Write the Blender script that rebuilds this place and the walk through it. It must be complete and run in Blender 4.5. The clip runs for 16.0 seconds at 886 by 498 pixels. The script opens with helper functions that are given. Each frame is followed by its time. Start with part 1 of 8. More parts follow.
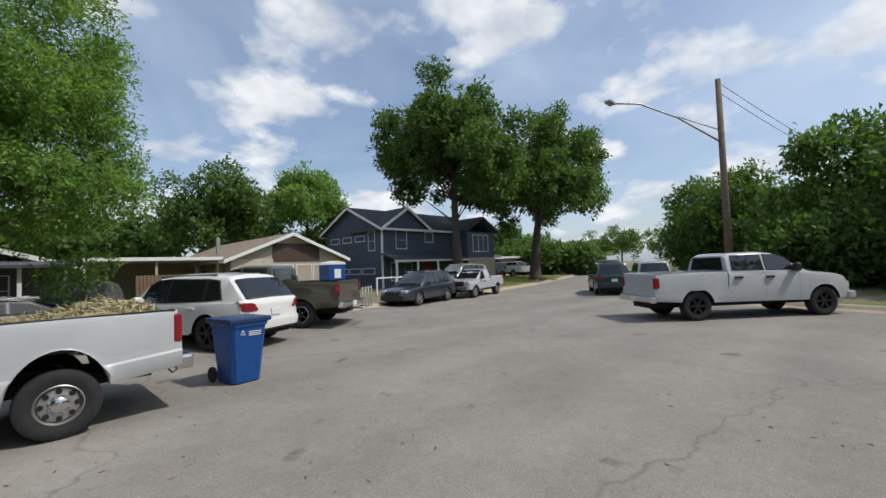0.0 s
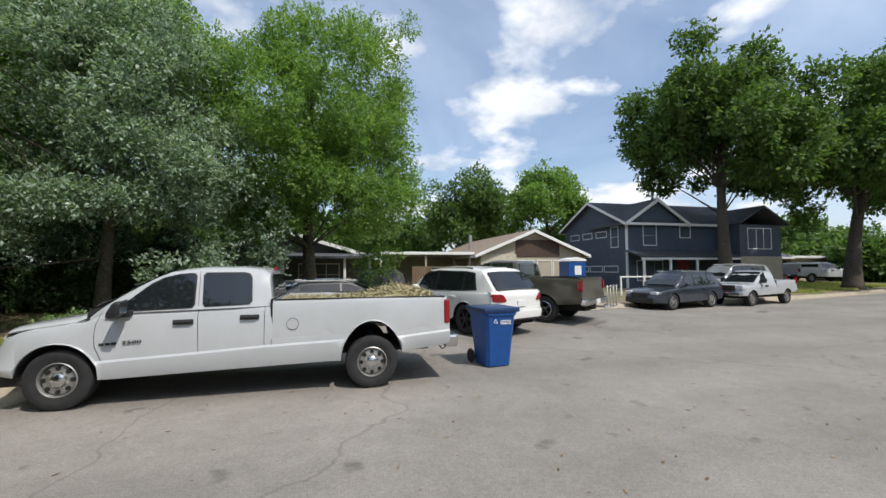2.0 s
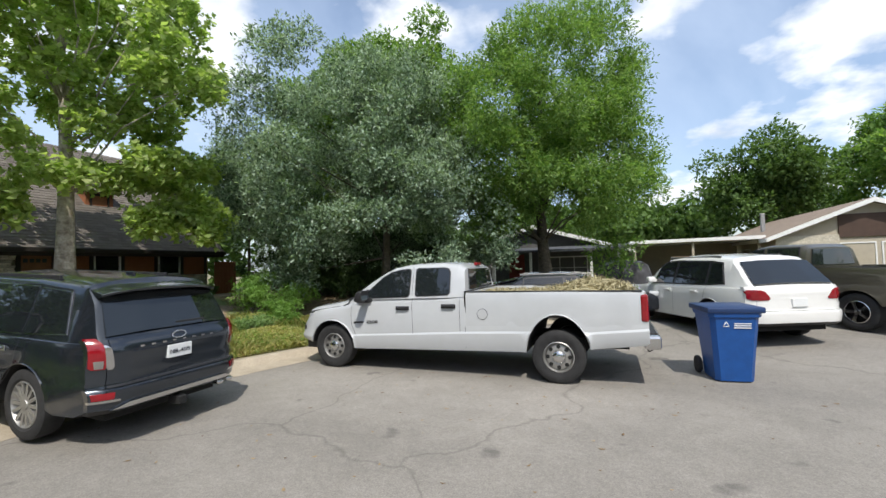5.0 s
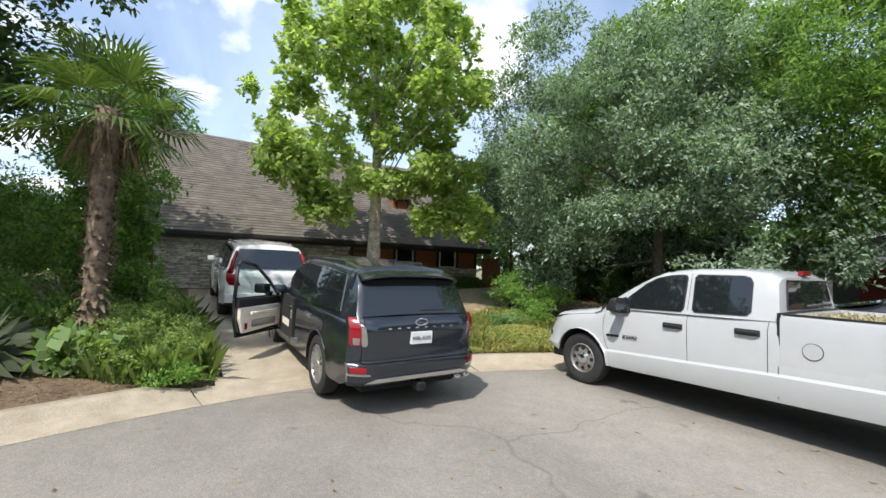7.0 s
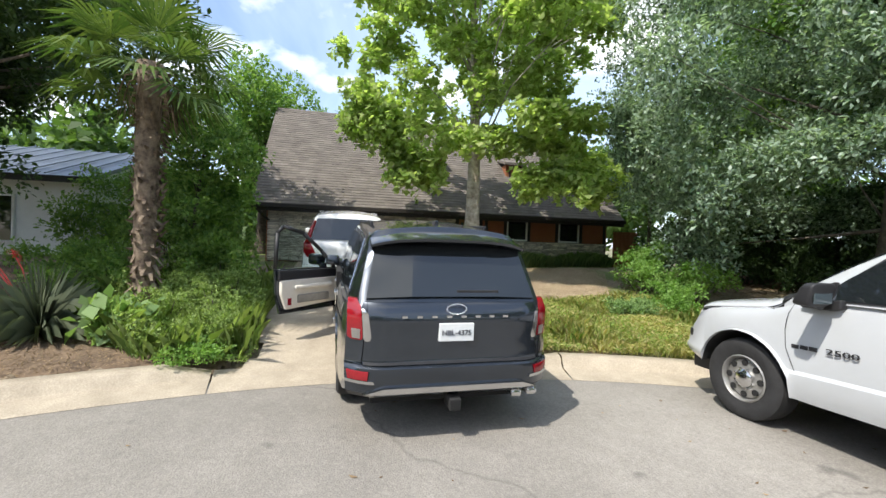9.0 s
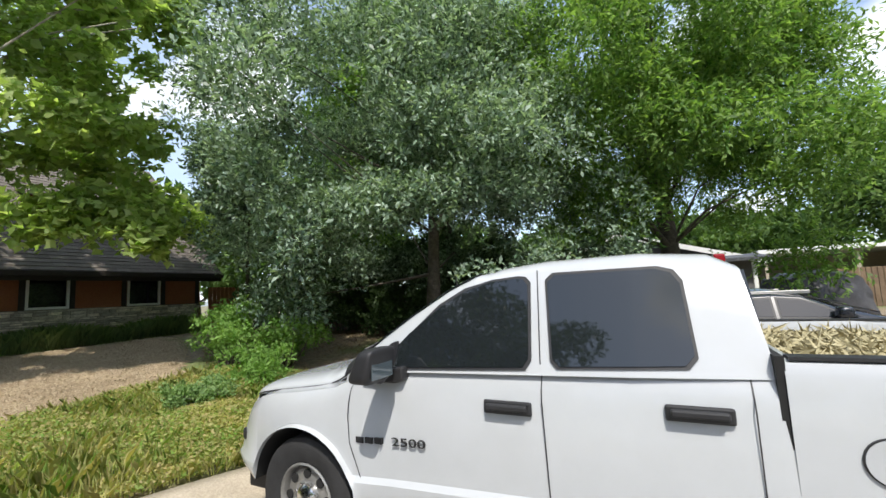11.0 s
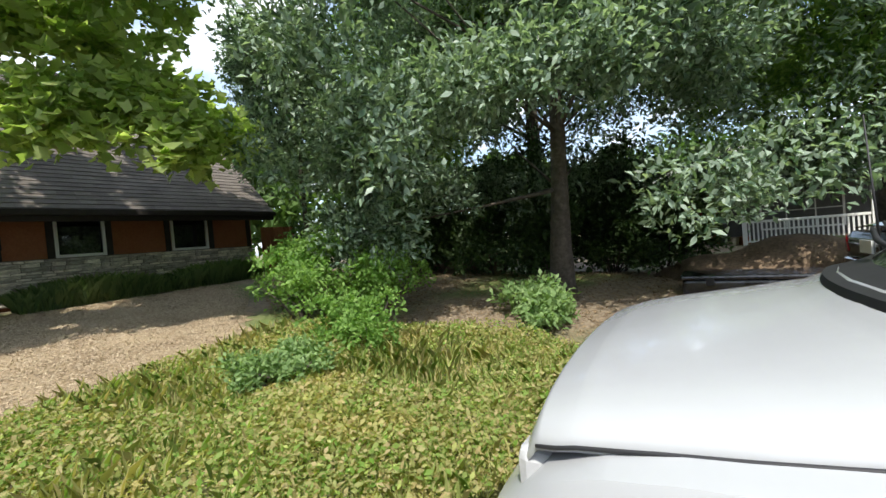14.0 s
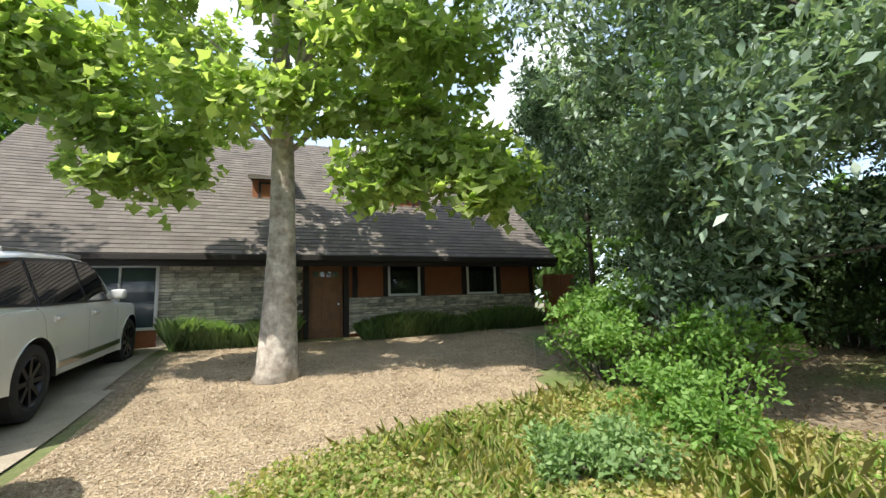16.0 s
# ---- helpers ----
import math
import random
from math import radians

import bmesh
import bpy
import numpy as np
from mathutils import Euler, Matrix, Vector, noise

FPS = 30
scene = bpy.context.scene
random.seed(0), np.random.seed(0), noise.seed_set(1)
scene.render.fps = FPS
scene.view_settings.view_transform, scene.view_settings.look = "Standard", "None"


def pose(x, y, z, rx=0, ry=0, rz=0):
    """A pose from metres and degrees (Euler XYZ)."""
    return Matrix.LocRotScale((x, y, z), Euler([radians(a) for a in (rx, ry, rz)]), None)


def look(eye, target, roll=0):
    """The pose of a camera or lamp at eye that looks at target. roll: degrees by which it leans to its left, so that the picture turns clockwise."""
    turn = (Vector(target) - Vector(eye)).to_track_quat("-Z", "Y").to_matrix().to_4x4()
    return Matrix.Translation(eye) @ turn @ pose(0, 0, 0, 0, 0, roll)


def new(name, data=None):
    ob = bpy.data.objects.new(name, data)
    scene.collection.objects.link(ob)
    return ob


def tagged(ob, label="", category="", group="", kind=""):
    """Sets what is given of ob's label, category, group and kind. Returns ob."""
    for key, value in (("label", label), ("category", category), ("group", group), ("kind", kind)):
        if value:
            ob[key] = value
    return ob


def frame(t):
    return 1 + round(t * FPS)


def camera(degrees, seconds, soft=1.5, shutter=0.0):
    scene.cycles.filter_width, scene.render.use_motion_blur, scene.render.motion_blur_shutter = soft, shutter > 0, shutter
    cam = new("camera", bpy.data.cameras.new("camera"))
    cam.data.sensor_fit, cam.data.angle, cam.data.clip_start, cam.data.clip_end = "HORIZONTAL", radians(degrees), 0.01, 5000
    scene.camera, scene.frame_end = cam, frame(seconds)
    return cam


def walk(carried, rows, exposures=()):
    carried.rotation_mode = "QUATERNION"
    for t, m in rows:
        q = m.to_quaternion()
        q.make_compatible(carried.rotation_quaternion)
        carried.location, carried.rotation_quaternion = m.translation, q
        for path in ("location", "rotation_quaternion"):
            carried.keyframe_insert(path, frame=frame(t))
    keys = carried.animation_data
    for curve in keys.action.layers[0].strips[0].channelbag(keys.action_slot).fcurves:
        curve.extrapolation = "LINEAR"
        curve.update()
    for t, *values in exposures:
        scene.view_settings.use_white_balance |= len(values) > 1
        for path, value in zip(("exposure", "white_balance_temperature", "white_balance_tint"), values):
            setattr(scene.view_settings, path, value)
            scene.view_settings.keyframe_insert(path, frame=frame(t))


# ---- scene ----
cam = camera(93.7, 16.0)

PATH = [
    (0, (3.68, -6.621, 1.842), (5.122, -5.238, 1.928), -2.1),
    (0.5, (3.614, -6.657, 1.861), (4.794, -5.045, 1.96), -1.3),
    (1, (3.546, -6.646, 1.867), (4.48, -4.88, 1.971), -0.5),
    (1.5, (3.495, -6.583, 1.854), (4.222, -4.723, 1.958), -0.1),
    (2, (3.558, -6.557, 1.845), (4.048, -4.62, 1.937), -0.3),
    (2.5, (3.652, -6.381, 1.811), (3.855, -4.394, 1.911), -0.4),
    (3, (3.886, -6.411, 1.796), (3.859, -4.415, 1.91), -0.5),
    (3.2, (4.013, -6.433, 1.79), (3.925, -4.439, 1.912), -0.4),
    (5.3, (4.927, -6.466, 1.833), (3.992, -4.7, 1.901), -2.0),
    (5.5, (4.941, -6.43, 1.83), (3.866, -4.745, 1.905), -2.0),
    (6, (4.846, -6.256, 1.804), (3.488, -4.79, 1.89), -1.5),
    (6.5, (4.672, -5.962, 1.846), (3.142, -4.679, 1.962), 0.4),
    (7, (4.511, -5.545, 1.786), (2.822, -4.478, 1.877), 1.7),
    (7.5, (4.205, -5.116, 1.742), (2.324, -4.437, 1.727), 1.9),
    (8, (3.905, -4.821, 1.722), (1.92, -4.597, 1.635), 2.3),
    (8.5, (3.598, -4.382, 1.666), (1.607, -4.216, 1.564), 2.1),
    (9, (3.292, -3.903, 1.655), (1.349, -3.428, 1.624), 1.9),
    (9.5, (3.083, -3.311, 1.653), (1.363, -2.289, 1.645), 1.8),
    (10, (2.809, -2.784, 1.661), (1.482, -1.292, 1.783), 1.9),
    (10.2, (2.723, -2.612, 1.735), (1.536, -1.015, 1.936), 0.3),
    (12.5, (0.888, -1.389, 1.614), (0.254, 0.506, 1.713), -3.9),
    (13, (0.432, -1.075, 1.587), (-0.045, 0.866, 1.652), -6.4),
    (13.5, (0.016, -0.822, 1.557), (-0.831, 0.989, 1.623), -6.8),
    (14, (-0.265, -0.738, 1.512), (-1.347, 0.944, 1.467), -4.9),
    (14.5, (-0.436, -0.742, 1.501), (-1.67, 0.831, 1.468), 0.0),
    (15, (-0.723, -0.615, 1.521), (-2.188, 0.746, 1.589), -0.7),
    (15.5, (-1.055, -0.501, 1.502), (-2.71, 0.6, 1.716), -1.8),
    (16, (-1.176, -0.488, 1.533), (-3.015, 0.253, 1.802), -2.0),
]
EXPOSURES = [(0, -0.12), (1.5, 0.1), (3, 0.26), (5.5, 0.44), (7, 0.66), (8, 0.78), (9, 0.92), (10, 0.68), (12.5, 0.66), (13.5, 0.74), (14.5, 1.0), (16, 1.15)]
walk(cam, [(t, look(eye, target, roll)) for t, eye, target, roll in PATH], EXPOSURES)

# ---- world, sun ----
SUN_AZ = (0.52, -0.85)
SUN_EL = radians(55)
world = bpy.data.worlds.new("sky")
scene.world = world
world.use_nodes = True
wn, wl = world.node_tree.nodes, world.node_tree.links
wn.clear()
w_out = wn.new("ShaderNodeOutputWorld")
w_bg = wn.new("ShaderNodeBackground")
w_bg.inputs[1].default_value = 0.15
w_sky = wn.new("ShaderNodeTexSky")
w_sky.sky_type = "NISHITA"
w_sky.sun_disc = False
w_sky.sun_elevation = SUN_EL
w_sky.sun_rotation = math.atan2(SUN_AZ[0], SUN_AZ[1])
w_sky.dust_density = 1.6
w_co = wn.new("ShaderNodeTexCoord")
w_sep = wn.new("ShaderNodeSeparateXYZ")
w_max = wn.new("ShaderNodeMath"); w_max.operation = "MAXIMUM"; w_max.inputs[1].default_value = 0.0
w_add = wn.new("ShaderNodeMath"); w_add.operation = "ADD"; w_add.inputs[1].default_value = 0.3
w_dx = wn.new("ShaderNodeMath"); w_dx.operation = "DIVIDE"
w_dy = wn.new("ShaderNodeMath"); w_dy.operation = "DIVIDE"
w_com = wn.new("ShaderNodeCombineXYZ")
wl.new(w_co.outputs["Generated"], w_sep.inputs[0])
wl.new(w_sep.outputs[2], w_max.inputs[0]); wl.new(w_max.outputs[0], w_add.inputs[0])
wl.new(w_sep.outputs[0], w_dx.inputs[0]); wl.new(w_add.outputs[0], w_dx.inputs[1])
wl.new(w_sep.outputs[1], w_dy.inputs[0]); wl.new(w_add.outputs[0], w_dy.inputs[1])
wl.new(w_dx.outputs[0], w_com.inputs[0]); wl.new(w_dy.outputs[0], w_com.inputs[1])


def sky_noise(scale, detail, rough, lo, hi, c0, c1, warp=0.0):
    n = wn.new("ShaderNodeTexNoise")
    n.inputs["Scale"].default_value, n.inputs["Detail"].default_value, n.inputs["Roughness"].default_value, n.inputs["Distortion"].default_value = scale, detail, rough, warp
    r = wn.new("ShaderNodeValToRGB")
    r.color_ramp.elements[0].position, r.color_ramp.elements[1].position = lo, hi
    r.color_ramp.elements[0].color, r.color_ramp.elements[1].color = c0, c1
    wl.new(w_com.outputs[0], n.inputs["Vector"]); wl.new(n.outputs["Fac"], r.inputs[0])
    return r.outputs[0]


def sky_mix(fac, a, b):
    m = wn.new("ShaderNodeMix"); m.data_type = "RGBA"
    wl.new(fac, m.inputs[0]); wl.new(a, m.inputs[6])
    if isinstance(b, tuple):
        m.inputs[7].default_value = b
    else:
        wl.new(b, m.inputs[7])
    return m.outputs[2]


# a thin high veil, then heaped white clouds with greyer undersides
w_veil = sky_noise(1.1, 6, 0.55, 0.34, 0.74, (0.05, 0.05, 0.05, 1), (0.75, 0.75, 0.75, 1), 0.6)
w_heap = sky_noise(2.5, 9, 0.5, 0.515, 0.6, (0, 0, 0, 1), (1, 1, 1, 1))
w_tone = sky_noise(4.2, 6, 0.55, 0.3, 0.68, (3.7, 4.1, 4.8, 1), (7.0, 7.15, 7.35, 1))
w_last = sky_mix(w_heap, sky_mix(w_veil, w_sky.outputs[0], (4.3, 5.1, 6.4, 1)), w_tone)
wl.new(w_last, w_bg.inputs[0]); wl.new(w_bg.outputs[0], w_out.inputs[0])

sun_data = bpy.data.lights.new("sun", "SUN")
sun_data.energy, sun_data.angle, sun_data.color = 3.2, radians(0.55), (1.0, 0.95, 0.87)
sun = new("sun", sun_data)
sun_dir = Vector((SUN_AZ[0] * math.cos(SUN_EL), SUN_AZ[1] * math.cos(SUN_EL), math.sin(SUN_EL)))
sun.matrix_world = look(sun_dir * 60, (0, 0, 0))


# ---- materials ----
def mat(name, color, rough=0.6, metal=0.0, var=0.0, scale=6.0, bump=0.0, bscale=40.0, color2=None, coat=0.0, spec=0.5, fine=0.0):
    """A surface with two scales of mottling and a fine relief."""
    m = bpy.data.materials.new(name)
    m.use_nodes = True
    nt = m.node_tree
    b = nt.nodes["Principled BSDF"]
    b.inputs["Roughness"].default_value, b.inputs["Metallic"].default_value = rough, metal
    b.inputs["Specular IOR Level"].default_value = spec
    b.inputs["Coat Weight"].default_value = coat
    b.inputs["Coat Roughness"].default_value = 0.04
    b.inputs["Base Color"].default_value = (*color, 1)
    co = nt.nodes.new("ShaderNodeTexCoord")
    if var > 0 or color2:
        n = nt.nodes.new("ShaderNodeTexNoise")
        n.inputs["Scale"].default_value, n.inputs["Detail"].default_value, n.inputs["Roughness"].default_value = scale, 7, 0.65
        nt.links.new(co.outputs["Object"], n.inputs["Vector"])
        r = nt.nodes.new("ShaderNodeValToRGB")
        c2 = color2 or tuple(min(1, c * (1 + var)) for c in color)
        c1 = color if color2 else tuple(c * (1 - var) for c in color)
        r.color_ramp.elements[0].position, r.color_ramp.elements[1].position = 0.32, 0.68
        r.color_ramp.elements[0].color, r.color_ramp.elements[1].color = (*c1, 1), (*c2, 1)
        nt.links.new(n.outputs["Fac"], r.inputs[0])
        last = r.outputs[0]
        if fine > 0:
            n3 = nt.nodes.new("ShaderNodeTexNoise")
            n3.inputs["Scale"].default_value, n3.inputs["Detail"].default_value = bscale, 4
            nt.links.new(co.outputs["Object"], n3.inputs["Vector"])
            r3 = nt.nodes.new("ShaderNodeMapRange")
            r3.inputs[1].default_value, r3.inputs[2].default_value, r3.inputs[3].default_value, r3.inputs[4].default_value = 0.3, 0.7, 1 - fine, 1 + fine
            nt.links.new(n3.outputs["Fac"], r3.inputs[0])
            mx = nt.nodes.new("ShaderNodeMix")
            mx.data_type, mx.blend_type = "RGBA", "MULTIPLY"
            mx.inputs[0].default_value = 1
            nt.links.new(last, mx.inputs[6])
            nt.links.new(r3.outputs[0], mx.inputs[7])
            last = mx.outputs[2]
        nt.links.new(last, b.inputs["Base Color"])
    if bump > 0:
        n2 = nt.nodes.new("ShaderNodeTexNoise")
        n2.inputs["Scale"].default_value, n2.inputs["Detail"].default_value = bscale, 5
        nt.links.new(co.outputs["Object"], n2.inputs["Vector"])
        bp = nt.nodes.new("ShaderNodeBump")
        bp.inputs["Strength"].default_value, bp.inputs["Distance"].default_value = bump, 0.02
        nt.links.new(n2.outputs["Fac"], bp.inputs["Height"])
        nt.links.new(bp.outputs[0], b.inputs["Normal"])
    return m


def leaf_mat(name, dark, light, rough=0.45, trans=0.35, tip=None, dry=None):
    """Leaves: each leaf its own shade, some light passing through."""
    m = bpy.data.materials.new(name)
    m.use_nodes = True
    nt = m.node_tree
    b = nt.nodes["Principled BSDF"]
    out = nt.nodes["Material Output"]
    b.inputs["Roughness"].default_value = rough
    b.inputs["Specular IOR Level"].default_value = 0.3
    g = nt.nodes.new("ShaderNodeNewGeometry")
    r = nt.nodes.new("ShaderNodeValToRGB")
    r.color_ramp.elements[0].color, r.color_ramp.elements[1].color = (*dark, 1), (*light, 1)
    if tip:
        e = r.color_ramp.elements.new(0.97)
        e.color = (*tip, 1)
        r.color_ramp.elements[1].position = 0.91
    nt.links.new(g.outputs["Random Per Island"], r.inputs[0])
    shade = r.outputs[0]
    if dry:
        # patches that have dried out
        co = nt.nodes.new("ShaderNodeTexCoord")
        n = nt.nodes.new("ShaderNodeTexNoise"); n.inputs["Scale"].default_value, n.inputs["Detail"].default_value, n.inputs["Roughness"].default_value = 1.3, 5, 0.7
        dr = nt.nodes.new("ShaderNodeValToRGB"); dr.color_ramp.elements[0].position, dr.color_ramp.elements[1].position = 0.53, 0.74
        dm = nt.nodes.new("ShaderNodeMix"); dm.data_type = "RGBA"; dm.inputs[7].default_value = (*dry, 1)
        nt.links.new(co.outputs["Object"], n.inputs["Vector"]); nt.links.new(n.outputs["Fac"], dr.inputs[0])
        nt.links.new(dr.outputs[0], dm.inputs[0]); nt.links.new(shade, dm.inputs[6])
        shade = dm.outputs[2]
    nt.links.new(shade, b.inputs["Base Color"])
    t = nt.nodes.new("ShaderNodeBsdfTranslucent")
    mx = nt.nodes.new("ShaderNodeMixShader")
    mx.inputs[0].default_value = trans
    lift = nt.nodes.new("ShaderNodeMix")
    lift.data_type, lift.blend_type = "RGBA", "MULTIPLY"
    lift.inputs[0].default_value = 1
    lift.inputs[7].default_value = (1.45, 1.6, 0.75, 1)
    nt.links.new(shade, lift.inputs[6])
    nt.links.new(lift.outputs[2], t.inputs[0])
    nt.links.new(b.outputs[0], mx.inputs[1]); nt.links.new(t.outputs[0], mx.inputs[2])
    nt.links.new(mx.outputs[0], out.inputs[0])
    return m


def asphalt_mat():
    m = mat("asphalt", (0.2, 0.186, 0.164), 0.92, var=0.0, color2=(0.272, 0.252, 0.224), scale=0.35, bump=0.35, bscale=70, fine=0.2)
    nt = m.node_tree
    b = nt.nodes["Principled BSDF"]
    src = b.inputs["Base Color"].links[0].from_socket
    co = nt.nodes.new("ShaderNodeTexCoord")
    # wandering cracks and small tar stains
    nz = nt.nodes.new("ShaderNodeTexNoise"); nz.inputs["Scale"].default_value = 0.9; nz.inputs["Detail"].default_value = 4
    ad = nt.nodes.new("ShaderNodeMix"); ad.data_type = "RGBA"; ad.blend_type = "ADD"; ad.inputs[0].default_value = 1.6
    nt.links.new(co.outputs["Object"], nz.inputs["Vector"]); nt.links.new(co.outputs["Object"], ad.inputs[6]); nt.links.new(nz.outputs["Color"], ad.inputs[7])
    vo = nt.nodes.new("ShaderNodeTexVoronoi"); vo.feature = "DISTANCE_TO_EDGE"; vo.inputs["Scale"].default_value = 0.13
    nt.links.new(ad.outputs[2], vo.inputs["Vector"])
    cr = nt.nodes.new("ShaderNodeValToRGB")
    cr.color_ramp.elements[0].position, cr.color_ramp.elements[1].position = 0.0, 0.0022
    cr.color_ramp.elements[0].color, cr.color_ramp.elements[1].color = (0.74, 0.74, 0.74, 1), (1, 1, 1, 1)
    nt.links.new(vo.outputs["Distance"], cr.inputs[0])
    st = nt.nodes.new("ShaderNodeTexNoise"); st.inputs["Scale"].default_value = 1.5; st.inputs["Detail"].default_value = 3
    nt.links.new(co.outputs["Object"], st.inputs["Vector"])
    sr = nt.nodes.new("ShaderNodeValToRGB")
    sr.color_ramp.elements[0].position, sr.color_ramp.elements[1].position = 0.67, 0.73
    sr.color_ramp.elements[0].color, sr.color_ramp.elements[1].color = (1, 1, 1, 1), (0.6, 0.6, 0.61, 1)
    nt.links.new(st.outputs["Fac"], sr.inputs[0])
    # broad bands of paler and darker wear that run with the street
    mp = nt.nodes.new("ShaderNodeMapping"); mp.inputs["Scale"].default_value = (0.05, 0.5, 1)
    wn_ = nt.nodes.new("ShaderNodeTexNoise"); wn_.inputs["Scale"].default_value = 1.0; wn_.inputs["Detail"].default_value = 5
    nt.links.new(co.outputs["Object"], mp.inputs[0]); nt.links.new(mp.outputs[0], wn_.inputs["Vector"])
    wr = nt.nodes.new("ShaderNodeMapRange"); wr.inputs[1].default_value, wr.inputs[2].default_value, wr.inputs[3].default_value, wr.inputs[4].default_value = 0.3, 0.7, 0.86, 1.12
    nt.links.new(wn_.outputs["Fac"], wr.inputs[0])
    last = src
    speck = []
    for sc, am in ((22, 0.14), (4.5, 0.08)):
        sn = nt.nodes.new("ShaderNodeTexNoise"); sn.inputs["Scale"].default_value = sc; sn.inputs["Detail"].default_value = 5; sn.inputs["Roughness"].default_value = 0.7
        nt.links.new(co.outputs["Object"], sn.inputs["Vector"])
        sm = nt.nodes.new("ShaderNodeMapRange"); sm.inputs[1].default_value, sm.inputs[2].default_value, sm.inputs[3].default_value, sm.inputs[4].default_value = 0.32, 0.68, 1 - am, 1 + am
        nt.links.new(sn.outputs["Fac"], sm.inputs[0]); speck.append(sm.outputs[0])
    for o in (cr.outputs[0], sr.outputs[0], wr.outputs[0], *speck):
        mx = nt.nodes.new("ShaderNodeMix"); mx.data_type = "RGBA"; mx.blend_type = "MULTIPLY"; mx.inputs[0].default_value = 1
        nt.links.new(last, mx.inputs[6]); nt.links.new(o, mx.inputs[7])
        last = mx.outputs[2]
    nt.links.new(last, b.inputs["Base Color"])
    return m


M_ASPH = asphalt_mat()
M_CONC = mat("concrete", (0.31, 0.265, 0.2), 0.9, color2=(0.43, 0.37, 0.285), scale=2.5, bump=0.35, bscale=60, fine=0.16)
M_SOIL = mat("soil", (0.10, 0.07, 0.045), 0.95, color2=(0.2, 0.14, 0.09), scale=3, bump=0.8, bscale=25, fine=0.3)
M_LAWN = mat("lawn_ground", (0.05, 0.09, 0.02), 0.95, color2=(0.12, 0.16, 0.04), scale=1.2, bump=0.8, bscale=30, fine=0.35)
M_CHIP_BED = mat("chip_bed", (0.2, 0.145, 0.085), 0.95, color2=(0.42, 0.33, 0.21), scale=1.6, bump=0.8, bscale=35, fine=0.35)
M_WHITE = mat("white_paint", (0.78, 0.78, 0.76), 0.45, var=0.04, scale=5)
M_CAR_WHITE = mat("car_white", (0.45, 0.465, 0.48), 0.26, var=0.03, scale=3, coat=0.7)
M_CAR_PEARL = mat("car_pearl", (0.74, 0.74, 0.72), 0.25, var=0.03, scale=3, coat=0.8)
M_CAR_GREY = mat("car_grey", (0.034, 0.042, 0.054), 0.22, metal=0.65, var=0.08, scale=3, coat=0.9)
M_CAR_NAVY = mat("car_navy", (0.05, 0.06, 0.08), 0.3, metal=0.5, var=0.08, scale=3, coat=0.8)
M_CAR_OLIVE = mat("car_olive", (0.10, 0.09, 0.065), 0.32, metal=0.5, var=0.08, scale=3, coat=0.7)
M_CAR_GREEN = mat("car_green", (0.012, 0.035, 0.035), 0.35, metal=0.2, var=0.1, scale=3, coat=0.6)
M_CAR_SILVER = mat("car_silver", (0.42, 0.42, 0.40), 0.3, metal=0.6, var=0.06, scale=3, coat=0.7)
M_CAR_BLACK = mat("car_black", (0.012, 0.014, 0.02), 0.25, var=0.1, scale=3, coat=0.8)
M_GLASS = mat("tinted_glass", (0.012, 0.015, 0.017), 0.03, spec=0.9)
M_GLASS_L = mat("grey_glass", (0.06, 0.08, 0.09), 0.04, spec=1.0)
M_RUB = mat("tyre_rubber", (0.022, 0.022, 0.023), 0.85, var=0.3, scale=9, bump=0.2, bscale=80)
M_TRIM = mat("black_trim", (0.02, 0.02, 0.022), 0.55, var=0.15, scale=12)
M_CHROME = mat("chrome", (0.62, 0.62, 0.62), 0.18, metal=1.0, var=0.05, scale=8)
M_STEEL = mat("steel_rim", (0.36, 0.355, 0.34), 0.45, metal=0.7, var=0.15, scale=12)
M_DARK_RIM = mat("dark_rim", (0.04, 0.04, 0.045), 0.35, metal=0.7, var=0.1, scale=12)
M_RED = mat("red_lens", (0.24, 0.006, 0.012), 0.12, spec=0.7, var=0.15, scale=20)
M_LENS = mat("clear_lens", (0.55, 0.56, 0.57), 0.1, spec=0.8, var=0.1, scale=15)
M_AMBER = mat("amber_lens", (0.6, 0.22, 0.03), 0.15, spec=0.7)
M_PLATE = mat("licence_plate", (0.72, 0.74, 0.74), 0.4, var=0.04, scale=30)
M_INK = mat("dark_ink", (0.02, 0.025, 0.04), 0.5)
M_BIN = mat("blue_plastic", (0.008, 0.07, 0.27), 0.42, var=0.12, scale=6, bump=0.06, bscale=90)
M_BIN_LID = mat("dark_blue_plastic", (0.012, 0.035, 0.11), 0.45, var=0.12, scale=6)
M_CREAM = mat("cream_leather", (0.72, 0.67, 0.58), 0.55, var=0.06, scale=8)
M_UNDER = mat("underbody", (0.012, 0.012, 0.012), 0.9, var=0.2, scale=8)
M_ROOF = mat("brown_shingle", (0.14, 0.12, 0.105), 0.92, color2=(0.19, 0.165, 0.145), scale=5, bump=0.6, bscale=30, fine=0.2)
M_ROOF_TAN = mat("tan_shingle", (0.2, 0.15, 0.11), 0.92, color2=(0.29, 0.23, 0.175), scale=3, bump=0.5, bscale=25, fine=0.15)
M_ROOF_GREY = mat("grey_shingle", (0.055, 0.06, 0.068), 0.92, color2=(0.1, 0.105, 0.115), scale=4, bump=0.5, bscale=25, fine=0.15)
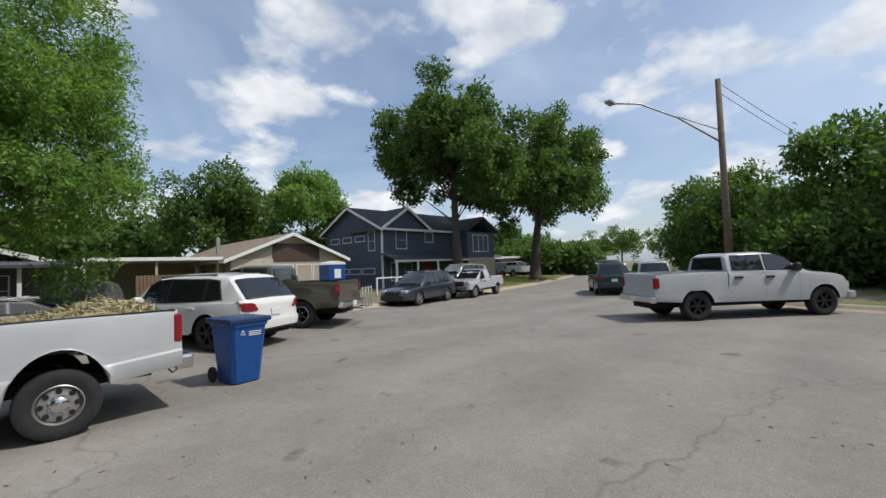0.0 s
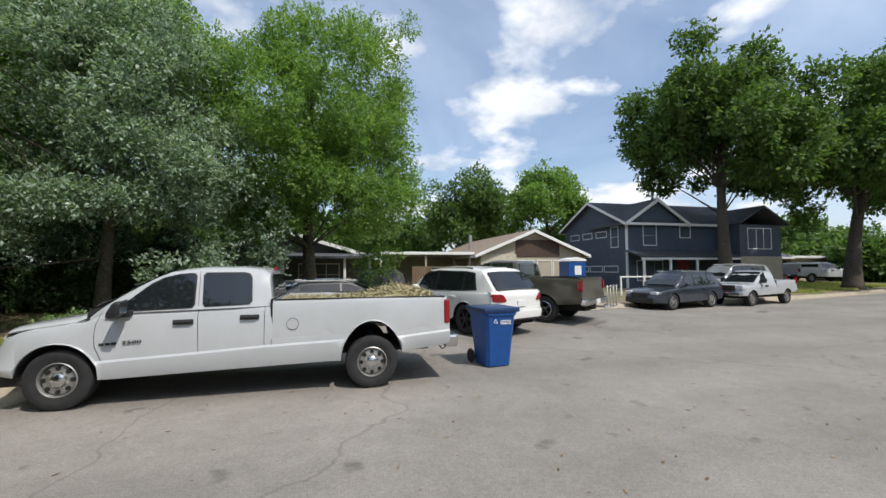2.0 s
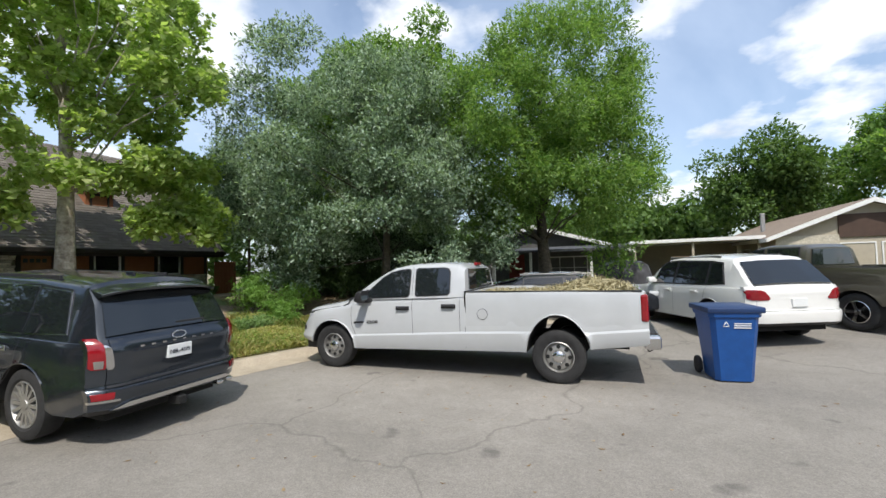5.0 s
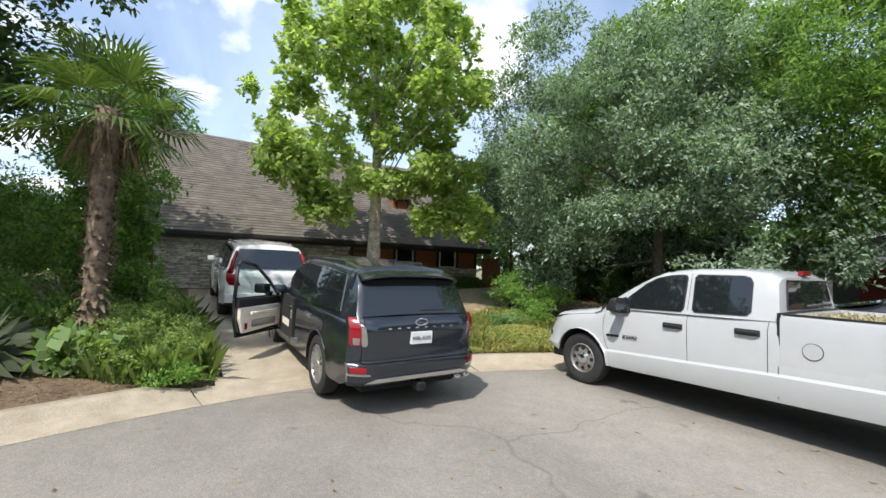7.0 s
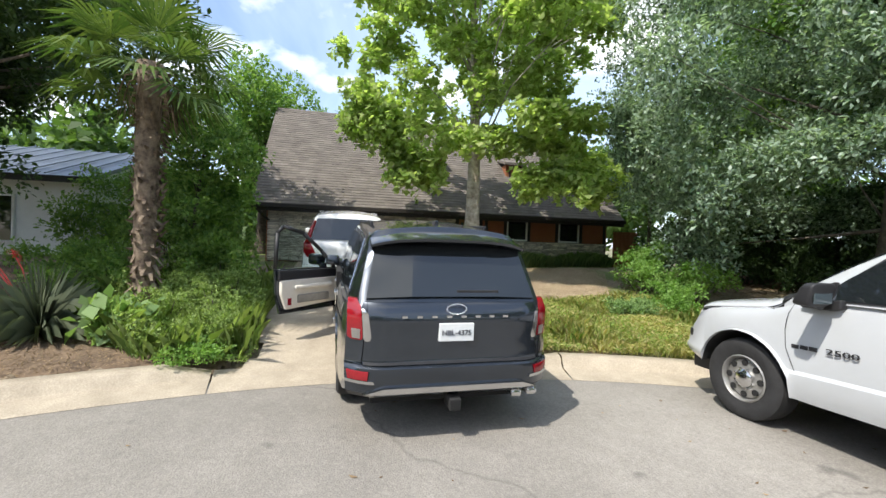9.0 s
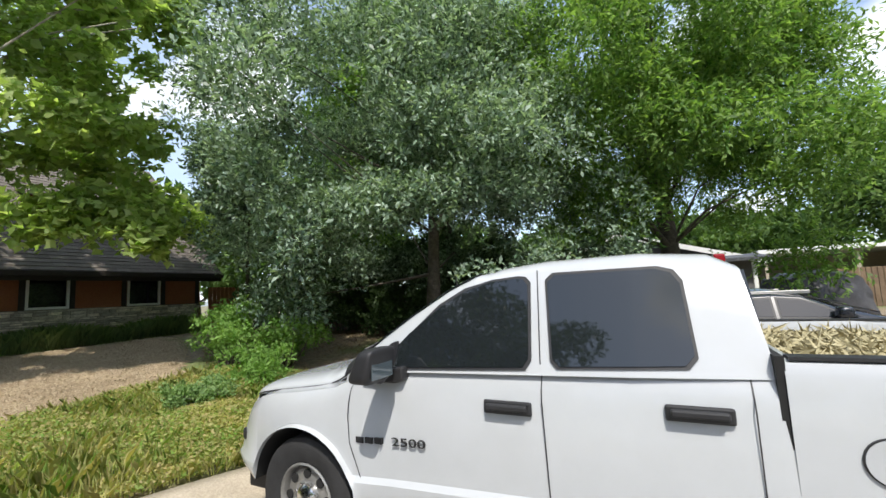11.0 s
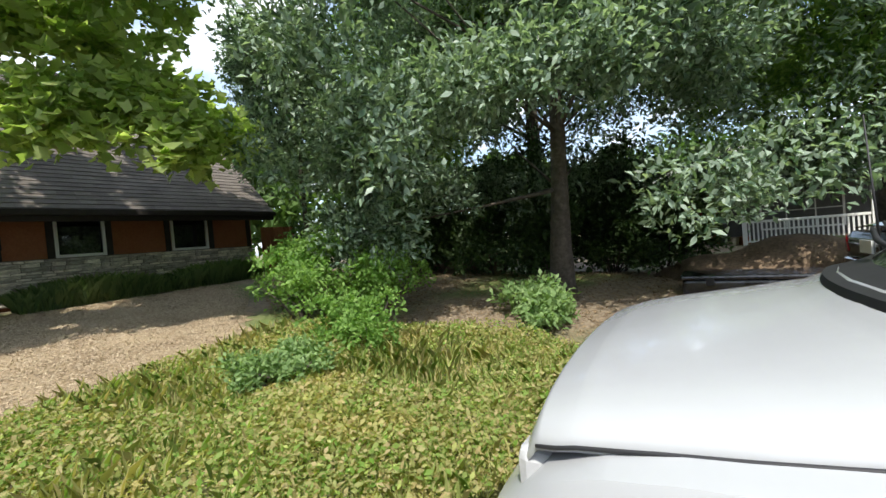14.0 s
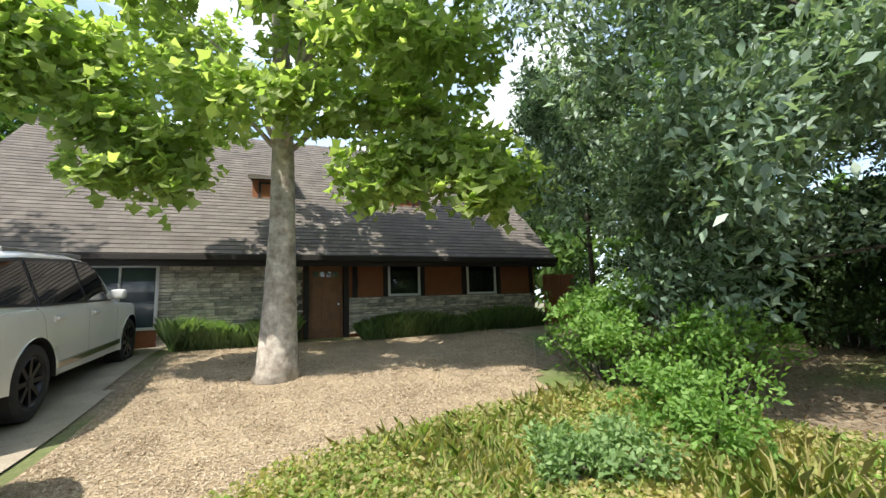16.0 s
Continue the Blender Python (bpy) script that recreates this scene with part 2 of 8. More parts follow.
M_RUST = mat("rust_siding", (0.27, 0.095, 0.04), 0.75, color2=(0.31, 0.12, 0.055), scale=3, bump=0.15, bscale=30, fine=0.12)
M_DOOR = mat("stained_door", (0.2, 0.085, 0.035), 0.5, color2=(0.29, 0.13, 0.055), scale=5, fine=0.15)
M_DARKWOOD = mat("dark_wood", (0.025, 0.02, 0.017), 0.7, var=0.3, scale=8)
M_STONE = mat("limestone", (0.44, 0.4, 0.32), 0.9, color2=(0.6, 0.55, 0.46), scale=7, bump=0.6, bscale=28, fine=0.2)
M_MORTAR = mat("mortar", (0.16, 0.14, 0.115), 0.95, var=0.2, scale=8, bump=0.4)
M_BLUE = mat("blue_siding", (0.07, 0.09, 0.125), 0.7, var=0.12, scale=2)
M_TAN = mat("tan_siding", (0.42, 0.37, 0.29), 0.8, var=0.08, scale=3)
M_BROWN = mat("brown_panel", (0.07, 0.04, 0.028), 0.7, var=0.15, scale=3)
# porch house siding, its colour darkened to carry the shade behind the trees
M_SHADED_SIDING = mat("shaded_siding", (0.11, 0.11, 0.11), 0.8, var=0.15, scale=3)
M_METAL_ROOF = mat("metal_roof", (0.16, 0.18, 0.2), 0.35, metal=0.7, var=0.1, scale=3)
M_WOODPOLE = mat("weathered_pole", (0.12, 0.085, 0.06), 0.9, color2=(0.2, 0.15, 0.11), scale=4, bump=0.5, bscale=20)
M_FENCE = mat("fence_wood", (0.13, 0.085, 0.055), 0.9, color2=(0.22, 0.155, 0.1), scale=4, bump=0.4, bscale=25)
M_BARK = mat("dark_bark", (0.055, 0.045, 0.035), 0.95, color2=(0.12, 0.1, 0.08), scale=8, bump=1.0, bscale=18, fine=0.3)
M_OAKBARK = mat("live_oak_bark", (0.09, 0.07, 0.055), 0.95, color2=(0.26, 0.22, 0.18), scale=6, bump=1.0, bscale=16, fine=0.3)
M_SYC = mat("sycamore_bark", (0.2, 0.165, 0.125), 0.85, color2=(0.6, 0.55, 0.47), scale=5.5, bump=0.5, bscale=14, fine=0.2)
M_PALMBARK = mat("palm_bark", (0.06, 0.04, 0.03), 0.95, color2=(0.3, 0.23, 0.16), scale=9, bump=0.8, bscale=20)
M_TARP = mat("black_tarp", (0.045, 0.045, 0.05), 0.5, var=0.3, scale=6, bump=0.5, bscale=9)
M_HAY = mat("dry_cuttings", (0.3, 0.26, 0.14), 0.95, color2=(0.48, 0.43, 0.27), scale=9)
M_CHIP = mat("wood_chips", (0.34, 0.26, 0.165), 0.95, color2=(0.56, 0.47, 0.34), scale=2)
M_ROCK = mat("pale_rock", (0.4, 0.34, 0.26), 0.95, var=0.25, scale=9, bump=0.6, bscale=20)

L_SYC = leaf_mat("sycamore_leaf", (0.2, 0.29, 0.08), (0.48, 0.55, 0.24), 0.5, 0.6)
L_OAK = leaf_mat("silver_leaf", (0.05, 0.1, 0.05), (0.18, 0.28, 0.17), 0.4, 0.34, tip=(0.38, 0.48, 0.38))
L_ELM = leaf_mat("elm_leaf", (0.075, 0.16, 0.04), (0.24, 0.35, 0.1), 0.5, 0.48)
L_FAR = leaf_mat("far_leaf", (0.05, 0.1, 0.028), (0.14, 0.22, 0.065), 0.6, 0.38)
L_DARK = leaf_mat("dark_leaf", (0.03, 0.06, 0.022), (0.09, 0.145, 0.05), 0.5, 0.3)
L_PALM = leaf_mat("palm_leaf", (0.05, 0.1, 0.025), (0.16, 0.22, 0.065), 0.4, 0.28)
L_GRASS = leaf_mat("grass_blade", (0.16, 0.27, 0.05), (0.38, 0.48, 0.13), 0.7, 0.45, tip=(0.52, 0.44, 0.22), dry=(0.5, 0.41, 0.2))
L_WEED = leaf_mat("weed_leaf", (0.17, 0.31, 0.05), (0.45, 0.57, 0.15), 0.65, 0.45, tip=(0.5, 0.4, 0.22), dry=(0.5, 0.4, 0.16))
L_BED = leaf_mat("bed_leaf", (0.14, 0.22, 0.06), (0.36, 0.45, 0.17), 0.65, 0.45)
L_SHRUB = leaf_mat("shrub_leaf", (0.1, 0.21, 0.04), (0.27, 0.42, 0.12), 0.6, 0.45)
L_SAGE = leaf_mat("sage_leaf", (0.13, 0.22, 0.08), (0.3, 0.42, 0.18), 0.6, 0.4)
L_CACTUS = mat("cactus_skin", (0.13, 0.24, 0.075), 0.55, color2=(0.26, 0.4, 0.15), scale=6, bump=0.2, bscale=60)
L_YUCCA = leaf_mat("yucca_leaf", (0.08, 0.1, 0.06), (0.2, 0.23, 0.15), 0.5, 0.15)
L_RED = leaf_mat("red_flower", (0.4, 0.04, 0.05), (0.6, 0.1, 0.1), 0.6, 0.3)


# ---- mesh helpers ----
def part(name, bm, material, parent=None, label=""):
    """Links a bmesh as one mesh object, under parent if there is one."""
    me = bpy.data.meshes.new(name)
    bm.to_mesh(me)
    bm.free()
    for m in (material if isinstance(material, (list, tuple)) else [material]):
        me.materials.append(m)
    ob = new(name, me)
    if parent is not None:
        ob.parent = parent
    if label:
        ob["label"] = label
    return ob


def mesh_np(name, verts, faces, material, parent=None, label=""):
    """A mesh from arrays of points and of equal-sized faces."""
    verts, faces = np.asarray(verts, np.float32), np.asarray(faces, np.int32)
    me = bpy.data.meshes.new(name)
    n, k = faces.shape
    me.vertices.add(len(verts)); me.vertices.foreach_set("co", verts.ravel())
    me.loops.add(n * k); me.loops.foreach_set("vertex_index", faces.ravel())
    me.polygons.add(n); me.polygons.foreach_set("loop_start", np.arange(0, n * k, k, dtype=np.int32))
    me.update(calc_edges=True)
    me.materials.append(material)
    ob = new(name, me)
    if parent is not None:
        ob.parent = parent
    if label:
        ob["label"] = label
    return ob


def add_box(bm, x0, x1, y0, y1, z0, z1, bevel=0.0):
    before = set(bm.verts)
    vs = [bm.verts.new((x, y, z)) for x in (x0, x1) for y in (y0, y1) for z in (z0, z1)]
    fs = [bm.faces.new([vs[i] for i in q]) for q in ((0, 1, 3, 2), (4, 6, 7, 5), (0, 4, 5, 1), (2, 3, 7, 6), (0, 2, 6, 4), (1, 5, 7, 3))]
    if bevel > 0:
        bmesh.ops.bevel(bm, geom=list({e for f in fs for e in f.edges}), offset=bevel, segments=2, affect="EDGES", profile=0.5)
    return [v for v in bm.verts if v not in before]


def box_part(name, dims, material, parent=None, label="", bevel=0.008):
    bm = bmesh.new()
    add_box(bm, *dims, bevel=bevel)
    return part(name, bm, material, parent, label)


def prism(bm, pts, axis, a, b):
    """Extrudes a closed outline of 2D points from a to b along an axis ('x', 'y' or 'z')."""
    def at(p, s):
        return {"x": (s, p[0], p[1]), "y": (p[0], s, p[1]), "z": (p[0], p[1], s)}[axis]
    lo = [bm.verts.new(at(p, a)) for p in pts]
    hi = [bm.verts.new(at(p, b)) for p in pts]
    n = len(pts)
    fs = [bm.faces.new(lo), bm.faces.new(hi[::-1])]
    for i in range(n):
        fs.append(bm.faces.new((lo[i], hi[i], hi[(i + 1) % n], lo[(i + 1) % n])))
    bmesh.ops.recalc_face_normals(bm, faces=fs)
    return lo + hi


def prism_part(name, pts, axis, a, b, material, parent=None, label="", bevel=0.0):
    bm = bmesh.new()
    prism(bm, pts, axis, a, b)
    if bevel > 0:
        bmesh.ops.bevel(bm, geom=bm.edges[:], offset=bevel, segments=2, affect="EDGES", profile=0.5)
    return part(name, bm, material, parent, label)


def lathe(bm, prof, n=28, axis="y", at=(0, 0, 0), cap=True):
    """Turns a profile of (radius, along) about an axis."""
    rings = []
    for r, s in prof:
        ring = []
        for i in range(n):
            a = 2 * math.pi * i / n
            c, d = r * math.cos(a), r * math.sin(a)
            p = {"y": (c, s, d), "z": (c, d, s), "x": (s, c, d)}[axis]
            ring.append(bm.verts.new((p[0] + at[0], p[1] + at[1], p[2] + at[2])))
        rings.append(ring)
    for a, b in zip(rings, rings[1:]):
        for i in range(n):
            bm.faces.new((a[i], a[(i + 1) % n], b[(i + 1) % n], b[i]))
    for ring in (rings[0], rings[-1]):
        if cap and (ring[0].co - ring[n // 2].co).length > 1e-4:
            bm.faces.new(ring)
    bmesh.ops.recalc_face_normals(bm, faces=bm.faces[:])


def tube(bm, pts, radii, n=8):
    """A tapered round limb along points."""
    pts = [Vector(p) for p in pts]
    rings = []
    for i, p in enumerate(pts):
        d = (pts[min(i + 1, len(pts) - 1)] - pts[max(i - 1, 0)]).normalized()
        u = d.orthogonal().normalized()
        if i and rings:
            u = (last_u - d * last_u.dot(d)).normalized()
        last_u = u
        v = d.cross(u)
        r = radii[i] if isinstance(radii, (list, tuple)) else radii
        rings.append([bm.verts.new(p + (u * math.cos(2 * math.pi * k / n) + v * math.sin(2 * math.pi * k / n)) * r) for k in range(n)])
    for a, b in zip(rings, rings[1:]):
        for k in range(n):
            f = bm.faces.new((a[k], a[(k + 1) % n], b[(k + 1) % n], b[k]))
            f.smooth = True
    bm.faces.new(rings[0][::-1]); bm.faces.new(rings[-1])


def thing(name, m, label, category, group="", kind=""):
    """An Empty at a thing's base, which parents its parts."""
    ob = new(name)
    ob.matrix_world = m
    ob.empty_display_size = 0.2
    return tagged(ob, label, category, group, kind)


def smooth(ob, angle=40):
    me = ob.data
    me.polygons.foreach_set("use_smooth", [True] * len(me.polygons))
    me.set_sharp_from_angle(angle=radians(angle))
    return ob


# ---- ground plan ----
def kerb_points():
    """The road's edge: from the far street in along its north side, round the turning circle and out again."""
    c, r = Vector((8.4, -3.5)), 10.45
    pts = [Vector(p) for p in ((150, 62), (100, 37), (70, 24.5), (49.5, 17.3), (38, 13.6), (28.3, 11.4), (21, 10.3), (15.5, 9.4), (12.2, 7.6))]
    for a in range(86, 316, 8):
        pts.append(c + Vector((math.cos(radians(a)), math.sin(radians(a)))) * r)
    pts += [Vector(p) for p in ((18.5, -11.2), (21.2, -8.6), (22.6, -5.4), (23.6, -2.2), (25.6, 0.2), (28.6, 1.9), (40, 4.9), (51, 8.2), (72, 15), (103, 28), (154, 54))]
    out = []
    for i in range(len(pts) - 1):
        p0, p1, p2, p3 = pts[max(i - 1, 0)], pts[i], pts[i + 1], pts[min(i + 2, len(pts) - 1)]
        steps = 3
        for k in range(steps):
            t = k / steps
            out.append(0.5 * (2 * p1 + (p2 - p0) * t + (2 * p0 - 5 * p1 + 4 * p2 - p3) * t * t + (3 * p1 - p0 - 3 * p2 + p3) * t ** 3))
    return out + [pts[-1]]


KERB = kerb_points()
KX, KY = np.array([p.x for p in KERB]), np.array([p.y for p in KERB])


def edge_distance(x, y):
    """Metres outside the road's edge (negative on the road)."""
    x, y = np.atleast_1d(np.asarray(x, float)), np.atleast_1d(np.asarray(y, float))
    best = np.full(x.shape, 1e9)
    inside = np.zeros(x.shape, bool)
    ax, ay = KX, KY
    bx, by = np.roll(KX, -1), np.roll(KY, -1)
    for i in range(len(ax)):
        ex, ey = bx[i] - ax[i], by[i] - ay[i]
        if i < len(ax) - 1:
            t = np.clip(((x - ax[i]) * ex + (y - ay[i]) * ey) / (ex * ex + ey * ey), 0, 1)
            best = np.minimum(best, np.hypot(x - ax[i] - t * ex, y - ay[i] - t * ey))
        cross = (ay[i] > y) != (by[i] > y)
        if abs(ey) > 1e-9:
            inside ^= cross & (x < ex * (y - ay[i]) / ey + ax[i])
    return np.where(inside, -best, best)


def road_z(x, y):
    """The street climbs gently to its north side."""
    x, y = np.asarray(x, float), np.asarray(y, float)
    return 0.05 * np.clip(y - 2.2, 0, 5) * np.clip((x + 1) / 3, 0, 1) * np.clip((17 - x) / 5, 0, 1)


def height(x, y):
    """Height of the land."""
    d = edge_distance(x, y)
    x, y = np.atleast_1d(np.asarray(x, float)), np.atleast_1d(np.asarray(y, float))
    west = np.clip((4.5 - x) / 4.0, 0, 1) * np.clip((11.5 - y) / 4.5, 0, 1)
    z = 0.15 + np.clip(d - 0.3, 0, 9) * (0.02 + 0.062 * west)
    drive = np.clip(1 - np.abs(y + 3.45) / 2.1, 0, 1) * (x < 2)
    lo = np.clip((d - 0.0) / 1.4, 0, 1)
    z = z * (1 - np.clip(drive * 4, 0, 1) * (1 - lo))
    z += 0.05 * np.sin(x * 0.9 + 1) * np.sin(y * 0.7) * np.clip(d - 2.5, 0, 1) * (d < 30)
    return np.where(d < 0, -0.06, z) + road_z(x, y)


def hz(x, y):
    return float(height(x, y)[0])


def build_ground():
    # one sheet, fine near the walk, coarse to the horizon
    def axis(lo, hi):
        a = list(np.arange(lo, hi, 0.22))
        s, p = 0.5, hi
        while p < 900:
            a.append(p); p += s; s *= 1.25
        s, p = 0.5, lo - 0.3
        pre = []
        while p > -900:
            pre.append(p); p -= s; s *= 1.25
        return np.array(pre[::-1] + a)
    xs, ys = axis(-14, 26), axis(-14, 14)
    gx, gy = np.meshgrid(xs, ys, indexing="ij")
    z = height(gx.ravel(), gy.ravel())
    d = edge_distance(gx.ravel(), gy.ravel())
    z = np.where(d < 0.48, np.minimum(z, 0.045 + road_z(gx.ravel(), gy.ravel())), z)
    apron = (np.abs(gy.ravel() + 3.45) < 2.4) & (gx.ravel() < 2) & (d < 1.6)
    z = np.where(apron, z - 0.07, z)
    v = np.stack([gx.ravel(), gy.ravel(), z], 1)
    nx, ny = len(xs), len(ys)
    i, j = np.meshgrid(np.arange(nx - 1), np.arange(ny - 1), indexing="ij")
    a = (i * ny + j).ravel()
    f = np.stack([a, a + ny, a + ny + 1, a + 1], 1)
    ob = mesh_np("ground", v, f, ground_mat())
    tagged(ob, "grassy yards with bare soil and leaf litter", "ground", kind="structure")
    smooth(ob, 60)


def ground_mat():
    """Grass and litter over soil, mixed by broad noise."""
    m = mat("yard_ground", (0.15, 0.115, 0.075), 0.95, color2=(0.3, 0.24, 0.165), scale=9, bump=0.8, bscale=30, fine=0.3)
    nt = m.node_tree
    b = nt.nodes["Principled BSDF"]
    src = b.inputs["Base Color"].links[0].from_socket
    co = nt.nodes.new("ShaderNodeTexCoord")
    n = nt.nodes.new("ShaderNodeTexNoise"); n.inputs["Scale"].default_value = 0.35; n.inputs["Detail"].default_value = 6
    nt.links.new(co.outputs["Object"], n.inputs["Vector"])
    r = nt.nodes.new("ShaderNodeValToRGB")
    r.color_ramp.elements[0].position, r.color_ramp.elements[1].position = 0.47, 0.6
    nt.links.new(n.outputs["Fac"], r.inputs[0])
    g = nt.nodes.new("ShaderNodeTexNoise"); g.inputs["Scale"].default_value = 14; g.inputs["Detail"].default_value = 4
    nt.links.new(co.outputs["Object"], g.inputs["Vector"])
    gr = nt.nodes.new("ShaderNodeValToRGB")
    gr.color_ramp.elements[0].color, gr.color_ramp.elements[1].color = (0.06, 0.10, 0.02, 1), (0.17, 0.22, 0.06, 1)
    nt.links.new(g.outputs["Fac"], gr.inputs[0])
    mx = nt.nodes.new("ShaderNodeMix"); mx.data_type = "RGBA"
    nt.links.new(r.outputs[0], mx.inputs[0]); nt.links.new(src, mx.inputs[6]); nt.links.new(gr.outputs[0], mx.inputs[7])
    nt.links.new(mx.outputs[2], b.inputs["Base Color"])
    return m


def build_road():
    gx, gy = np.meshgrid(np.arange(-3, 62, 0.3), np.arange(-15, 24, 0.3), indexing="ij")
    nx, ny = gx.shape
    px, py = gx.ravel(), gy.ravel()
    d = edge_distance(px, py)
    v = np.stack([px, py, road_z(px, py)], 1)
    i, j = np.meshgrid(np.arange(nx - 1), np.arange(ny - 1), indexing="ij")
    a = (i * ny + j).ravel()
    f = np.stack([a, a + ny, a + ny + 1, a + 1], 1)
    f = f[(d[f] < 0.0).all(1)]
    ob = smooth(mesh_np("road", v, f, M_ASPH), 60)
    tagged(ob, "worn grey asphalt turning circle and street", "road", kind="structure")
    bm = bmesh.new()
    prism(bm, [(61, 11.2), (61, 21.3), (100, 37), (150, 62), (154, 54), (103, 28), (72, 15)], "z", -0.04, -0.004)
    tagged(part("road", bm, M_ASPH), "far end of the asphalt street", "road", kind="structure")


def build_kerb():
    """Concrete gutter and kerb, dipping at the driveway; each poured length is a piece."""
    root = tagged(new("kerb"), "pale sandy concrete kerb and gutter", "kerb", kind="structure")
    # cross profile: metres outward from the road's edge, height
    prof = [(-0.46, 0.004), (-0.42, 0.012), (-0.06, 0.022), (0.0, 0.05), (0.05, 0.13), (0.1, 0.155), (0.26, 0.16), (0.28, 0.1)]
    pts, run = [], 0.0
    for a, b in zip(KERB, KERB[1:]):
        n = max(1, int((b - a).length / 0.35))
        for k in range(n):
            pts.append(a + (b - a) * k / n)
    rows = []
    for i, p in enumerate(pts):
        d = (pts[min(i + 1, len(pts) - 1)] - pts[max(i - 1, 0)]).normalized()
        nrm = Vector((-d.y, d.x)) if edge_distance(p.x - d.y * 0.3, p.y + d.x * 0.3)[0] > 0 else Vector((d.y, -d.x))
        dip = 0.0
        if p.x < 2:
            dip = min(1, max(0, (2.3 - abs(p.y + 3.45)) / 0.5))
        rows.append([(p.x + nrm.x * o, p.y + nrm.y * o, z * (1 - dip) + dip * (0.004 + 0.028 * (o + 0.46)) + float(road_z(p.x, p.y))) for o, z in prof])
    seg = []
    step = 9
    for s in range(0, len(rows) - 1, step):
        if rows[s][0][0] > 60:
            continue
        chunk = rows[s:s + step + 1]
        bm = bmesh.new()
        vs = [[bm.verts.new(q) for q in r] for r in chunk]
        # a slight gap at the joint
        for q0, q1 in zip(vs[-1], vs[-2]):
            q0.co = q0.co.lerp(q1.co, 0.04)
        for r0, r1 in zip(vs, vs[1:]):
            for k in range(len(prof) - 1):
                f = bm.faces.new((r0[k], r1[k], r1[k + 1], r0[k + 1]))
                f.smooth = True
        bmesh.ops.recalc_face_normals(bm, faces=bm.faces[:])
        ob = part("kerb_length", bm, M_CONC, root)
        if ob.data.polygons[2].normal.z < 0:
            ob.data.flip_normals()


def drape(name, outline, material, lift, label, category, step=0.25, parent=None):
    """A sheet that follows the land inside an outline of (x, y)."""
    xs = [p[0] for p in outline]; ys = [p[1] for p in outline]
    gx, gy = np.meshgrid(np.arange(min(xs), max(xs) + step, step), np.arange(min(ys), max(ys) + step, step), indexing="ij")
    nx, ny = gx.shape
    px, py = gx.ravel(), gy.ravel()
    inside = np.zeros(px.shape, bool)
    n = len(outline)
    for i in range(n):
        (ax, ay), (bx, by) = outline[i], outline[(i + 1) % n]
        if abs(by - ay) > 1e-9:
            inside ^= ((ay > py) != (by > py)) & (px < (bx - ax) * (py - ay) / (by - ay) + ax)
    sink = 0.14 * np.clip((0.46 - edge_distance(px, py)) / 0.12, 0, 1) if name == "garden_bed" else 0
    v = np.stack([px, py, height(px, py) + lift - sink], 1)
    i, j = np.meshgrid(np.arange(nx - 1), np.arange(ny - 1), indexing="ij")
    a = (i * ny + j).ravel()
    f = np.stack([a, a + ny, a + ny + 1, a + 1], 1)
    f = f[inside[f].sum(1) >= 3]
    ob = mesh_np(name, v, f, material, parent)
    smooth(ob, 60)
    return tagged(ob, label, category, kind="structure")


build_ground()
build_road()
build_kerb()
DRIVE = [(-1.6, -5.2), (-1.6, -1.75), (-2.6, -2.1), (-4.5, -2.35), (-11.1, -2.45), (-11.1, -5.4), (-4.5, -5.2), (-2.6, -5.0)]
drape("driveway", DRIVE, M_CONC, 0.02, "pale sandy concrete driveway rising to the garage", "driveway", 0.12)
drape("wood_chip_yard", [(-4.0, -2.35), (-4.2, -0.6), (-4.9, 0.9), (-5.2, 2.2), (-6.5, 3.2), (-8.5, 4.2), (-10.0, 4.6), (-10.6, 1.5), (-10.6, -2.5)], M_CHIP_BED, 0.012, "pale wood chip yard under the sycamore", "yard")
drape("garden_bed", [(-1.75, -5.5), (-2.4, -5.2), (-4.6, -5.4), (-8.5, -5.6), (-8.5, -12), (-2.0, -12), (-0.9, -9.5)], M_SOIL, 0.012, "brown mulch garden bed behind the kerb", "garden bed", 0.1)


